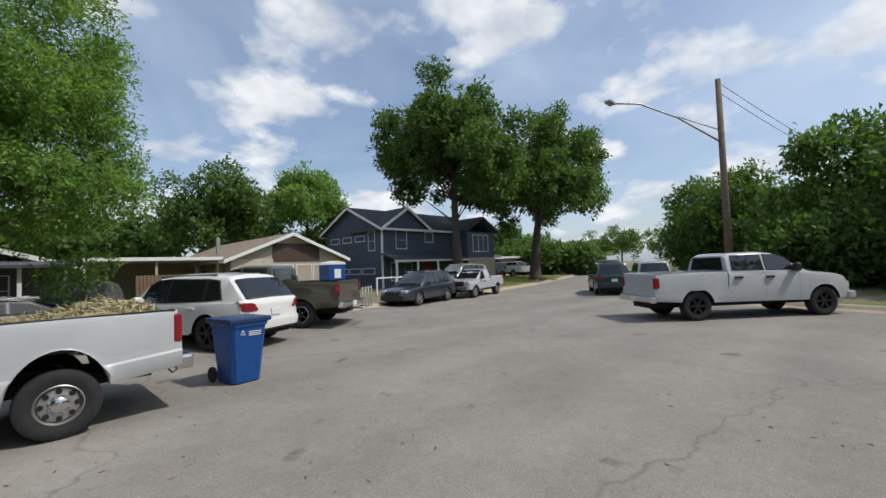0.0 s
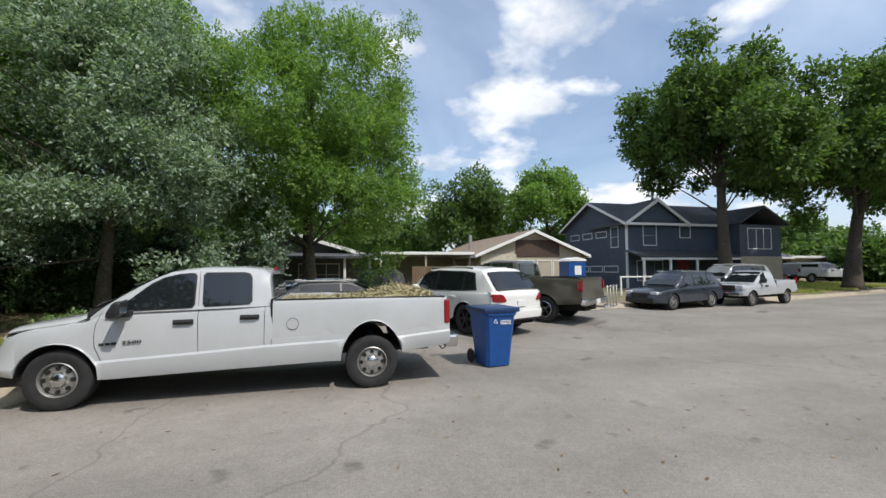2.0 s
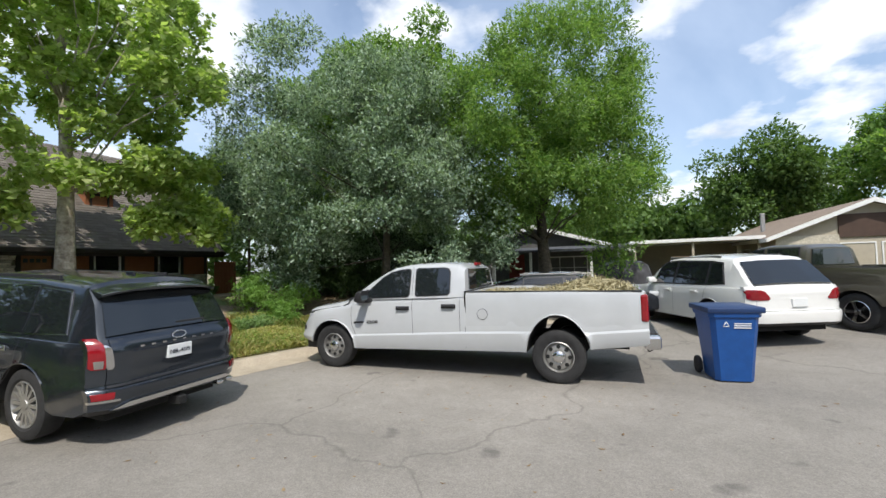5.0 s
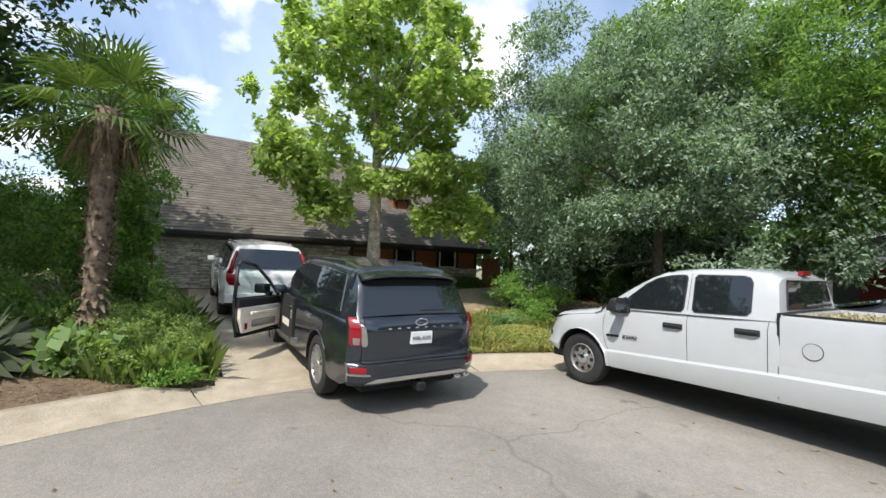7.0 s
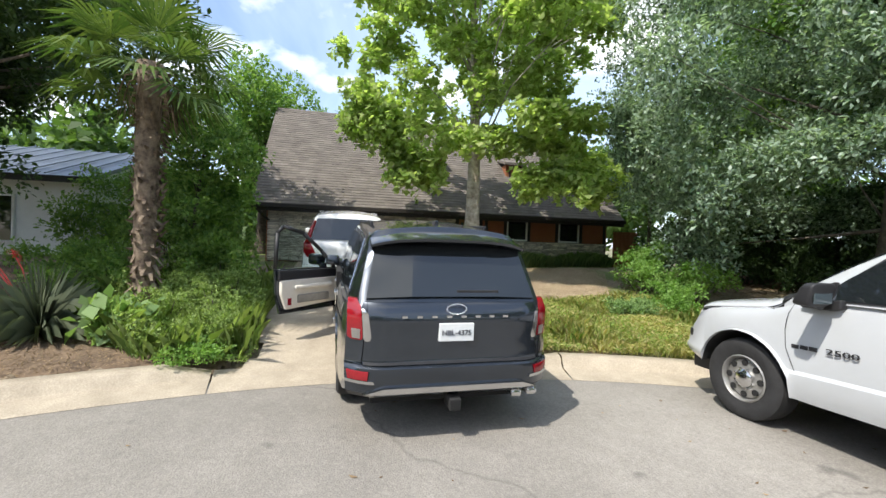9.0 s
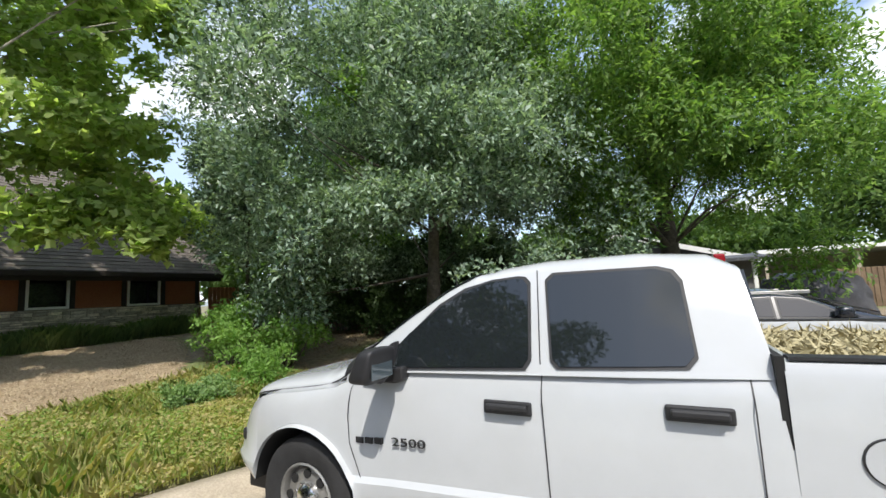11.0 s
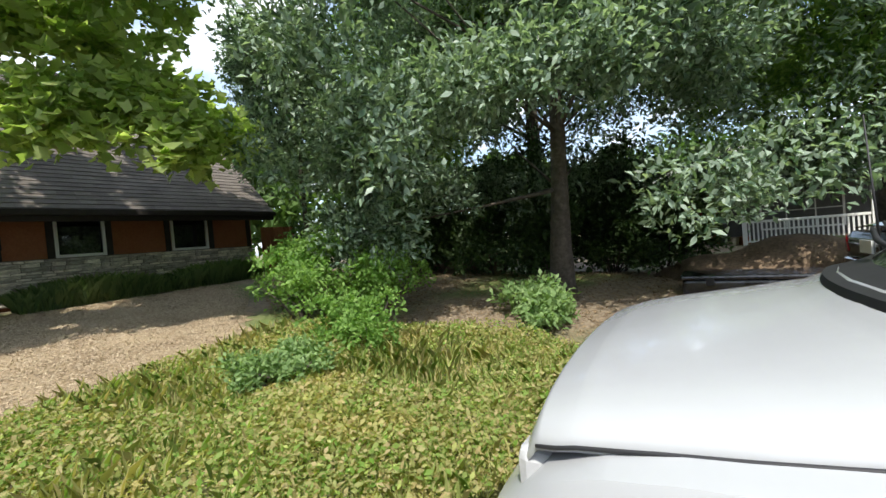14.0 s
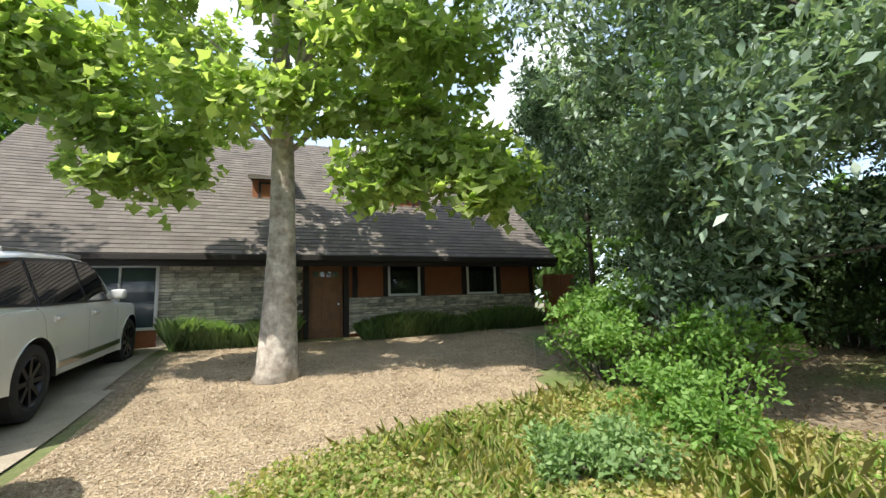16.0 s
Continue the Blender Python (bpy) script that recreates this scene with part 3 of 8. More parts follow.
# ---- trees and plants ----
def leaf_cloud(centres, radii, count, size, seed, flat=0.55, droop=0.0, aspect=0.55, lobes=False, tuft=7):
    """Leaves on sprigs at the skin of each clump; each leaf is one folded blade. Returns points and faces."""
    rng = np.random.default_rng(seed)
    centres, radii = np.asarray(centres, float), np.asarray(radii, float)
    w = radii ** 2
    ns = max(1, count // tuft)
    pick = rng.choice(len(centres), ns, p=w / w.sum())
    d = rng.normal(size=(ns, 3)) + np.array([0, 0, 0.25])
    d /= np.linalg.norm(d, axis=1)[:, None]
    rad = radii[pick] * np.clip(rng.normal(0.82, 0.24, ns), 0.1, 1.25)
    sp = centres[pick] + d * rad[:, None] * np.array([1, 1, 0.75])
    sp[:, 2] -= droop * rng.random(ns) ** 2 * 0.7
    count = ns * tuft
    sd = np.repeat(d * 0.7 + rng.normal(size=(ns, 3)) * 0.4 + np.array([0, 0, 0.1]), tuft, 0)
    a = sd + rng.normal(size=(count, 3)) * 0.75
    a[:, 2] -= droop * 0.3
    a /= np.linalg.norm(a, axis=1)[:, None]
    nrm = np.repeat(d, tuft, 0) * 0.45 + rng.normal(size=(count, 3)) * flat * 0.8 + np.array([0.12, -0.2, 0.75])
    nrm -= a * (nrm * a).sum(1)[:, None]
    nrm /= np.linalg.norm(nrm, axis=1)[:, None] + 1e-9
    b = np.cross(nrm, a)
    s = size * (0.55 + 0.75 * rng.random(count))
    p = np.repeat(sp, tuft, 0) + a * (s * 0.6)[:, None] + rng.normal(size=(count, 3)) * size * 0.45
    l, wd = (a * s[:, None]), (b * (s * aspect)[:, None])
    fold = nrm * (s * 0.15)[:, None]
    if lobes:
        # five-pointed leaf
        vs = np.stack([p - l * 0.5, p - l * 0.1 + wd * 0.95 + fold, p + l * 0.12 + wd * 0.45, p + l * 0.62, p + l * 0.12 - wd * 0.45, p - l * 0.1 - wd * 0.95 + fold], 1)
        k = 6
    else:
        vs = np.stack([p - l * 0.5, p + wd * 0.5 + fold, p + l * 0.5, p - wd * 0.5 + fold], 1)
        k = 4
    return vs.reshape(-1, 3), np.arange(count * k).reshape(-1, k)


def crown_clumps(rx, ry, rz, n, seed, size=(0.5, 1.0), low=-0.75):
    """Clump centres in an uneven, lobed crown about the origin."""
    rng = np.random.default_rng(seed)
    c, r = [], []
    bulge = rng.normal(size=(15, 3))
    bulge /= np.linalg.norm(bulge, axis=1)[:, None]
    while len(c) < n:
        d = rng.normal(size=3)
        d /= np.linalg.norm(d)
        if d[2] < low:
            continue
        k = 0.68 + 0.36 * max(0, float((bulge @ d).max())) ** 9
        t = rng.random() ** 0.38 * k
        c.append(d * t * np.array([rx, ry, rz]))
        r.append(rng.uniform(*size))
    return np.array(c), np.array(r)


def tree(name, x, y, trunk_r, z_crown, rx, ry, rz, leaf, bark, count, leaf_size, label, seed, clumps=90, size=(0.5, 1.0), lean=(0, 0), droop=0.0, lobes=False, off=(0, 0), low=-0.75, aspect=0.55, flat=0.55, limbs=9, base=None, category="tree", extra=()):
    z0 = (hz(x, y) if base is None else base) - 0.08
    t = thing(name, pose(x, y, z0), label, category)
    rng = random.Random(seed)
    c, r = crown_clumps(rx, ry, rz, clumps, seed, size, low)
    c = c + np.array([off[0], off[1], z_crown - z0])
    if extra:
        c = np.concatenate([c, [(a - x, b - y, e - z0) for a, b, e, _ in extra]])
        r = np.concatenate([r, [q for *_, q in extra]])
    top = Vector((lean[0], lean[1], z_crown - z0 + rz * 0.35))
    bm = bmesh.new()
    n = 9
    pts, rad = [], []
    for i in range(n):
        f = i / (n - 1)
        pts.append(Vector((lean[0] * f ** 1.3 + 0.06 * math.sin(f * 7 + seed), lean[1] * f ** 1.3 + 0.06 * math.sin(f * 5 + seed * 2), top.z * f)))
        rad.append(trunk_r * (1.55 if i == 0 else 1.12 if i == 1 else 1.0) * (1 - 0.8 * f))
    # flare at the root
    pts.insert(1, pts[0].lerp(pts[1], 0.25)); rad.insert(1, trunk_r * 1.22)
    tube(bm, pts, rad, 14)
    part("trunk", bm, bark, t)
    order = sorted(range(len(c)), key=lambda i: -r[i])
    for i in order[:limbs * 3]:
        target = Vector(c[i])
        f = min(0.92, max(0.34, (target.z * 0.72) / top.z))
        k = f * (n - 1)
        s = pts[min(int(k) + 1, n - 1)]
        mid = s.lerp(target, 0.5) + Vector((rng.uniform(-.2, .2), rng.uniform(-.2, .2), rng.uniform(0, 0.35)))
        q = trunk_r * (1 - 0.8 * f) * rng.uniform(0.2, 0.36)
        bm = bmesh.new()
        tube(bm, [s, s.lerp(mid, 0.5), mid, target], [q, q * 0.75, q * 0.5, q * 0.15], 6)
        part("branch", bm, bark, t)
    v, f = leaf_cloud(c, r, count, leaf_size, seed, flat, droop, aspect, lobes)
    mesh_np("crown", v, f, leaf, t)
    return t


def shrub(name, x, y, r, h, leaf, count, size, label, seed, category="shrub", aspect=0.5, z=None, n=14, stems=8):
    z0 = hz(x, y) if z is None else z
    t = thing(name, pose(x, y, z0), label, category)
    rng = np.random.default_rng(seed)
    c = np.stack([rng.uniform(-r, r, n) * 0.75, rng.uniform(-r, r, n) * 0.75, rng.uniform(0.15, 0.85, n) * h], 1)
    v, f = leaf_cloud(c, rng.uniform(0.22, 0.45, n) * max(r, h * 0.5), count, size, seed, 0.6, 0.0, aspect)
    v[:, 2] = np.maximum(v[:, 2], 0.01)
    mesh_np("foliage", v, f, leaf, t)
    bm = bmesh.new()
    for i in range(stems):
        p = Vector(c[i % n])
        b = Vector((p.x * 0.15, p.y * 0.15, -0.05))
        tube(bm, [b, b.lerp(p, 0.5) + Vector((0.03, 0.02, 0.05)), p], [0.016, 0.011, 0.004], 5)
    part("branching", bm, M_BARK, t)
    return t


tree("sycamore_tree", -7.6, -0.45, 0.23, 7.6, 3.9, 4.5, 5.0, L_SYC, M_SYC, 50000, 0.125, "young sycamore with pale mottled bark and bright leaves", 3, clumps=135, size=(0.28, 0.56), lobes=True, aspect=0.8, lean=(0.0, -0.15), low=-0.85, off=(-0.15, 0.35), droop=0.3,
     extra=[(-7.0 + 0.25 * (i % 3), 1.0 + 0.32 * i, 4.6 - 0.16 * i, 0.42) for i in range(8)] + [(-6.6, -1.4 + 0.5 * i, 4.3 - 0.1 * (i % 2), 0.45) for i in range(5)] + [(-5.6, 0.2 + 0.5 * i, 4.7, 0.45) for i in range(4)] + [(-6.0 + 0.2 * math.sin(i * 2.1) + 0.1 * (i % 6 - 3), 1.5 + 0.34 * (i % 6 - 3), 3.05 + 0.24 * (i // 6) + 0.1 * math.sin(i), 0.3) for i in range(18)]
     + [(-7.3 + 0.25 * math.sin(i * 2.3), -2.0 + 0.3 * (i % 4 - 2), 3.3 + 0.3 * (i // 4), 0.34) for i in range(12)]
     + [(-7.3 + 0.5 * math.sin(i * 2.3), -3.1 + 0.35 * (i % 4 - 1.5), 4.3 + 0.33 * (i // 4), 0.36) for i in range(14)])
tree("silver_leaved_tree", -2.3, 6.1, 0.17, 5.6, 5.0, 5.0, 5.4, L_OAK, M_BARK, 165000, 0.12, "dense broad tree with dark silvery leaves", 5, clumps=240, size=(0.38, 0.8), low=-0.88, aspect=0.42, droop=0.35, off=(-0.4, 0),
     extra=[(-2.6 + (2.6 + 1.6 * ((i * 0.618) % 1)) * math.cos(i * 2.4), 6.3 + (2.4 + 1.4 * ((i * 0.618) % 1)) * math.sin(i * 2.4), 2.2 + 1.6 * ((i * 0.381) % 1), 0.55) for i in range(70)])
tree("green_elm", 2.5, 9.8, 0.26, 7.0, 4.75, 4.6, 5.9, L_ELM, M_BARK, 140000, 0.14, "tall elm with feathery mid-green foliage", 8, clumps=210, size=(0.4, 0.85), droop=0.8, aspect=0.36, low=-0.9, off=(0.2, 0),
     extra=[(2.8 + 3.4 * math.cos(i * 2.4), 9.2 + 3.0 * math.sin(i * 2.4), 4.4 + 1.2 * ((i * 0.618) % 1), 0.6) for i in range(30)] + [(4.8 + 0.33 * i, 9.0 + 0.1 * i, 7.4 - 0.12 * i, 0.45) for i in range(4)])
tree("bright_tree", -4.6, 11.5, 0.28, 8.8, 5.4, 4.6, 5.8, L_ELM, M_BARK, 60000, 0.21, "tall yellow-green tree behind the dark one", 11, clumps=110)
tree("bright_tree", -9.8, 12.2, 0.22, 6.8, 4.4, 4.0, 5.2, L_ELM, M_BARK, 46000, 0.19, "leafy green tree behind the board fence", 12, clumps=100, low=-0.95)
tree("slender_tree", -8.7, 6.0, 0.075, 4.7, 2.0, 2.2, 2.9, L_OAK, M_BARK, 34000, 0.11, "slender dark-leaved tree at the house corner", 13, clumps=70, size=(0.3, 0.6), lean=(0.3, 0.3), low=-0.8, limbs=6)
tree("live_oak", -6.8, -12.4, 0.4, 8.0, 7.0, 6.6, 4.6, L_DARK, M_OAKBARK, 105000, 0.18, "dark live oak leaning over the white house", 14, clumps=170, size=(0.5, 1.0), lean=(-0.6, -2.6), low=-0.8, off=(0.4, 0.0), droop=0.7,
     extra=[(-9.4 + 1.2 * math.sin(i * 2.1), -12.2 - 6.6 * ((i * 0.618) % 1), 3.3 + 3.0 * ((i * 0.381) % 1) + 0.4 * math.sin(i * 1.3), 0.72) for i in range(150)])
tree("yard_tree", -7.0, -7.0, 0.08, 3.0, 1.3, 1.4, 2.1, L_ELM, M_BARK, 12000, 0.11, "small dark evergreen beside the drive", 17, clumps=40, size=(0.3, 0.6), limbs=4, low=-0.95)
tree("garden_tree", -17.5, -7.5, 0.25, 6.5, 2.8, 2.8, 3.0, L_ELM, M_BARK, 14000, 0.2, "tree behind the brown-roofed house", 18, clumps=60)

# street trees by the blue house
tree("street_tree", 30.0, 17.0, 0.45, 11.9, 7.6, 6.6, 7.4, L_FAR, M_BARK, 60000, 0.34, "large dark-green shade tree before the blue house", 21, clumps=95, size=(0.8, 1.6), droop=0.5)
tree("street_tree", 40.5, 15.9, 0.5, 10.8, 9.4, 7.0, 7.8, L_FAR, M_BARK, 60000, 0.36, "spreading shade tree leaning over the lawn", 22, clumps=95, size=(0.8, 1.7), lean=(2.2, -0.6), off=(2.2, -0.6), droop=1.2)
tree("yard_tree", 27.5, 38, 0.35, 9.2, 5.6, 5.0, 4.6, L_ELM, M_BARK, 18000, 0.38, "bright tree behind the blue house", 23, clumps=60, size=(0.9, 1.6))
tree("yard_tree", 17.0, 36, 0.35, 7.6, 4.6, 4.4, 4.6, L_FAR, M_BARK, 18000, 0.36, "round tree behind the tan house", 24, clumps=60, size=(0.9, 1.6))

BACK = [(-6, 40, 6.0, 5), (2, 44, 6.2, 5), (9, 46, 6.0, 5), (-14, 33, 6.5, 5), (-22, 26, 7, 6), (-24, 14, 7, 6), (-25, 3, 5, 5), (-27, -8, 4.5, 5), (-26, -18, 6, 6), (-20, -27, 6, 6), (-8, -29, 7, 6), (4, -28, 7, 6), (16, -27, 7, 6),
        (40, 46, 6, 6), (52, 44, 6, 6), (62, 30, 5, 5), (68, 40, 7, 7), (86, 44, 6, 7), (110, 60, 7, 8), (100, 10, 7, 8), (80, 4, 7, 7), (63, -1, 6.5, 6), (128, 40, 9, 10), (140, 85, 10, 12), (125, 100, 10, 12), (150, 30, 9, 12), (95, 62, 8, 9), (78, 62, 8, 9), (120, -10, 9, 11), (100, -25, 9, 10), (75, -20, 8, 8), (58, 56, 8, 8), (165, 60, 11, 14), (60, 20.5, 3, 2.6), (66, 25, 3.4, 3), (56, 24, 3, 2.5)]
BACK += [(5.5, 41, 5.8, 4.6), (12.5, 43, 6.2, 4.8), (-1.5, 38, 5.6, 4.6), (22.5, 45, 6.6, 5), (33, 44, 6.4, 5)]
for i, (bx, by, bz, br) in enumerate(BACK):
    tree("background_tree", bx, by, 0.3, bz * 0.72, br, br, bz * 0.62, L_FAR, M_BARK, 5000, 0.68, "rounded green tree beyond the houses", 140 + i, clumps=45, size=(0.9, 1.8), limbs=3)
RIGHT = [(30.5, -11.5, 8.2, 4.8), (34.5, -6.5, 8.0, 4.4), (39, -1.8, 7.4, 4.2), (46, 1.2, 7.4, 4.4), (33, -15, 8.6, 5.0), (54, 4.2, 6.4, 4.2), (26.5, -17, 8.6, 5.0), (19, -22, 8.6, 5), (42.5, 0.0, 6.0, 3.6), (37, -10.5, 6.4, 4.4), (29.5, -8.0, 3.4, 2.6), (31.5, -5.2, 3.2, 2.4)]
for i, (bx, by, bz, br) in enumerate(RIGHT):
    tree("roadside_tree", bx, by, 0.26, bz * 0.55, br, br, bz * 0.62, L_FAR, M_BARK, 15000, 0.34, "dense green tree behind the parked pickup", 70 + i, clumps=70, size=(0.7, 1.4), limbs=4, low=-0.95)


def palm(x, y):
    z0 = hz(x, y) - 0.05
    t = thing("fan_palm", pose(x, y, z0), "fan palm with a shaggy brown trunk", "palm tree")
    rng = random.Random(4)
    H = 4.0 - z0
    bm = bmesh.new()
    n = 14
    tube(bm, [(0.08 * math.sin(i / n * 2), 0.06 * i / n, H * i / (n - 1)) for i in range(n)], [0.12 + 0.03 * (i / n) + 0.012 * (i % 2) for i in range(n)], 12)
    part("trunk", bm, M_PALMBARK, t)
    # old leaf bases round the trunk
    bm = bmesh.new()
    for i in range(330):
        a, z = i * 2.4, 0.12 + (H - 0.1) * i / 330
        r = 0.125 + 0.035 * z / H
        p = Vector((r * math.cos(a), r * math.sin(a) + 0.06 * z / H, z))
        o = Vector((math.cos(a), math.sin(a), 0))
        side = Vector((-o.y, o.x, 0)) * 0.045
        tip = p + o * rng.uniform(0.05, 0.13) + Vector((rng.uniform(-.03, .03), 0, rng.uniform(-0.16, 0.08)))
        q = [bm.verts.new(v) for v in (p - side, p + side, tip + side * 0.3, tip - side * 0.3, p + o * 0.03 + Vector((0, 0, -.05)))]
        bm.faces.new((q[0], q[1], q[2], q[3])); bm.faces.new((q[0], q[3], q[4])); bm.faces.new((q[1], q[4], q[2]))
    part("leaf_sheath", bm, M_PALMBARK, t)
    # fan leaves: a stalk and a spread of pleated blades each
    for i in range(26):
        a = i * 2.399 + rng.uniform(-.2, .2)
        el = radians(80 - 118 * (i / 26) ** 0.9)
        o = Vector((math.cos(a) * math.cos(el), math.sin(a) * math.cos(el), math.sin(el)))
        root = Vector((0.06, 0.06, H - 0.05))
        hub = root + o * rng.uniform(0.55, 0.75) + Vector((0, 0, -0.05))
        bm = bmesh.new()
        tube(bm, [root, root.lerp(hub, 0.5) + Vector((0, 0, 0.03)), hub], [0.016, 0.011, 0.008], 5)
        side = o.cross(Vector((0, 0, 1))).normalized()
        up = side.cross(o)
        for k in range(26):
            b = radians(-115 + 230 * k / 25)
            dr = o * math.cos(b) + side * math.sin(b)
            L = rng.uniform(0.62, 0.78) * (0.72 + 0.28 * math.cos(b * 0.6))
            w = dr.cross(up).normalized() * 0.024
            mid = hub + dr * L * 0.6 + up * 0.05
            tip = hub + dr * L + Vector((0, 0, -0.12 * rng.random() - 0.05))
            vs = [bm.verts.new(v) for v in (hub, mid + w + up * 0.012, tip, mid - w + up * 0.012)]
            bm.faces.new(vs)
        part("frond", bm, L_PALM, t)
    # a few dead fronds that hang down
    for i in range(7):
        a = i * 0.9
        o = Vector((math.cos(a), math.sin(a), 0))
        bm = bmesh.new()
        hub = Vector((0.06, 0.06, H - 0.25)) + o * 0.3
        tube(bm, [(0.06, 0.06, H - 0.1), hub, hub + o * 0.08 + Vector((0, 0, -.3))], [0.014, 0.01, 0.006], 5)
        for k in range(10):
            tip = hub + o * rng.uniform(0.0, 0.25) + Vector((rng.uniform(-.15, .15), rng.uniform(-.15, .15), rng.uniform(-0.85, -0.5)))
            s = Vector((0.015, 0.01, 0))
            bm.faces.new([bm.verts.new(v) for v in (hub, hub.lerp(tip, 0.6) + s, tip, hub.lerp(tip, 0.6) - s)])
        part("dead_frond", bm, M_FENCE, t, "dry brown hanging frond")
    return t


palm(-3.4, -6.6)


# ---- vehicles ----
def lerp_table(tab, x):
    xs, ys = [p[0] for p in tab], [p[1] for p in tab]
    return float(np.interp(x, xs, ys))


def wheel(parent, x, y, r, w, rim, outer, steel, spokes, label="", fr=0.62):
    """A wheel on its hub: tyre, rim with holes or spokes, hub cap. outer: +1 or -1, the side that faces out."""
    e = new("wheel")
    e.parent = parent
    e.matrix_local = pose(x, y, r)
    o = outer
    bm = bmesh.new()
    lathe(bm, [(r * fr, -w / 2 * o), (r * 0.9, -w / 2 * o), (r * 0.98, -w * 0.42 * o), (r, -w * 0.3 * o), (r, w * 0.3 * o), (r * 0.98, w * 0.42 * o), (r * 0.9, w / 2 * o), (r * 0.72, w * 0.5 * o), (r * fr, w * 0.42 * o)], 40, cap=False)
    smooth(part("tyre", bm, M_RUB, e), 35)
    bm = bmesh.new()
    R = r * fr
    lathe(bm, [(R, w * 0.44 * o), (R * 0.95, w * 0.47 * o), (R * 0.9, w * 0.4 * o), (R * 0.86, w * 0.1 * o)], 36, cap=False)
    if steel:
        lathe(bm, [(R * 0.88, w * 0.2 * o), (R * 0.8, w * 0.3 * o), (R * 0.5, w * 0.36 * o), (R * 0.3, w * 0.3 * o), (0.001, w * 0.3 * o)], 36, cap=False)
    smooth(part("rim", bm, rim, e), 30)
    bm = bmesh.new()
    lathe(bm, [(R * 0.9, w * 0.06 * o), (0.001, w * 0.06 * o)], 24)
    part("brake_disc", bm, M_UNDER, e)
    if steel:
        for k in range(8):
            a = 2 * math.pi * k / 8
            bm = bmesh.new()
            lathe(bm, [(R * 0.13, w * 0.26 * o), (R * 0.13, w * 0.375 * o), (0.001, w * 0.376 * o)], 12, at=(R * 0.7 * math.cos(a), 0, R * 0.67 * math.sin(a)))
            part("rim_hole", bm, M_UNDER, e)
        bm = bmesh.new()
        lathe(bm, [(R * 0.4, w * 0.3 * o), (R * 0.38, w * 0.42 * o), (R * 0.26, w * 0.5 * o), (0.001, w * 0.52 * o)], 20)
        smooth(part("hub_cap", bm, M_CHROME, e), 35)
        for k in range(8):
            a = 2 * math.pi * (k + .5) / 8
            bm = bmesh.new()
            lathe(bm, [(R * 0.05, w * 0.32 * o), (R * 0.045, w * 0.44 * o), (0.001, w * 0.45 * o)], 6, at=(R * 0.42 * math.cos(a), 0, R * 0.42 * math.sin(a)))
            part("wheel_nut", bm, M_CHROME, e)
    else:
        for k in range(spokes):
            a = 2 * math.pi * k / spokes
            c, s = math.cos(a), math.sin(a)
            bm = bmesh.new()
            vs = []
            for rr, hw_, yy in ((R * 0.16, R * (0.4 / spokes + 0.05), w * 0.4), (R * 0.93, R * (0.55 / spokes + 0.03), w * 0.44)):
                for sg in (-1, 1):
                    for dy in (0, -w * 0.14):
                        px, pz = rr * c - sg * hw_ * s, rr * s + sg * hw_ * c
                        vs.append(bm.verts.new((px, (yy + dy) * o, pz)))
            for q in ((0, 2, 6, 4), (1, 5, 7, 3), (0, 4, 5, 1), (2, 3, 7, 6), (0, 1, 3, 2), (4, 6, 7, 5)):
                bm.faces.new([vs[i] for i in q])
            bmesh.ops.recalc_face_normals(bm, faces=bm.faces[:])
            part("spoke", bm, rim, e)
        bm = bmesh.new()
        lathe(bm, [(R * 0.24, w * 0.36 * o), (R * 0.2, w * 0.44 * o), (0.001, w * 0.45 * o)], 16)
        part("hub_cap", bm, rim, e)
    return e


def waist_at(s, x):
    w = s.get("waist", 0.72)
    return lerp_table(w, x) if isinstance(w, list) else w


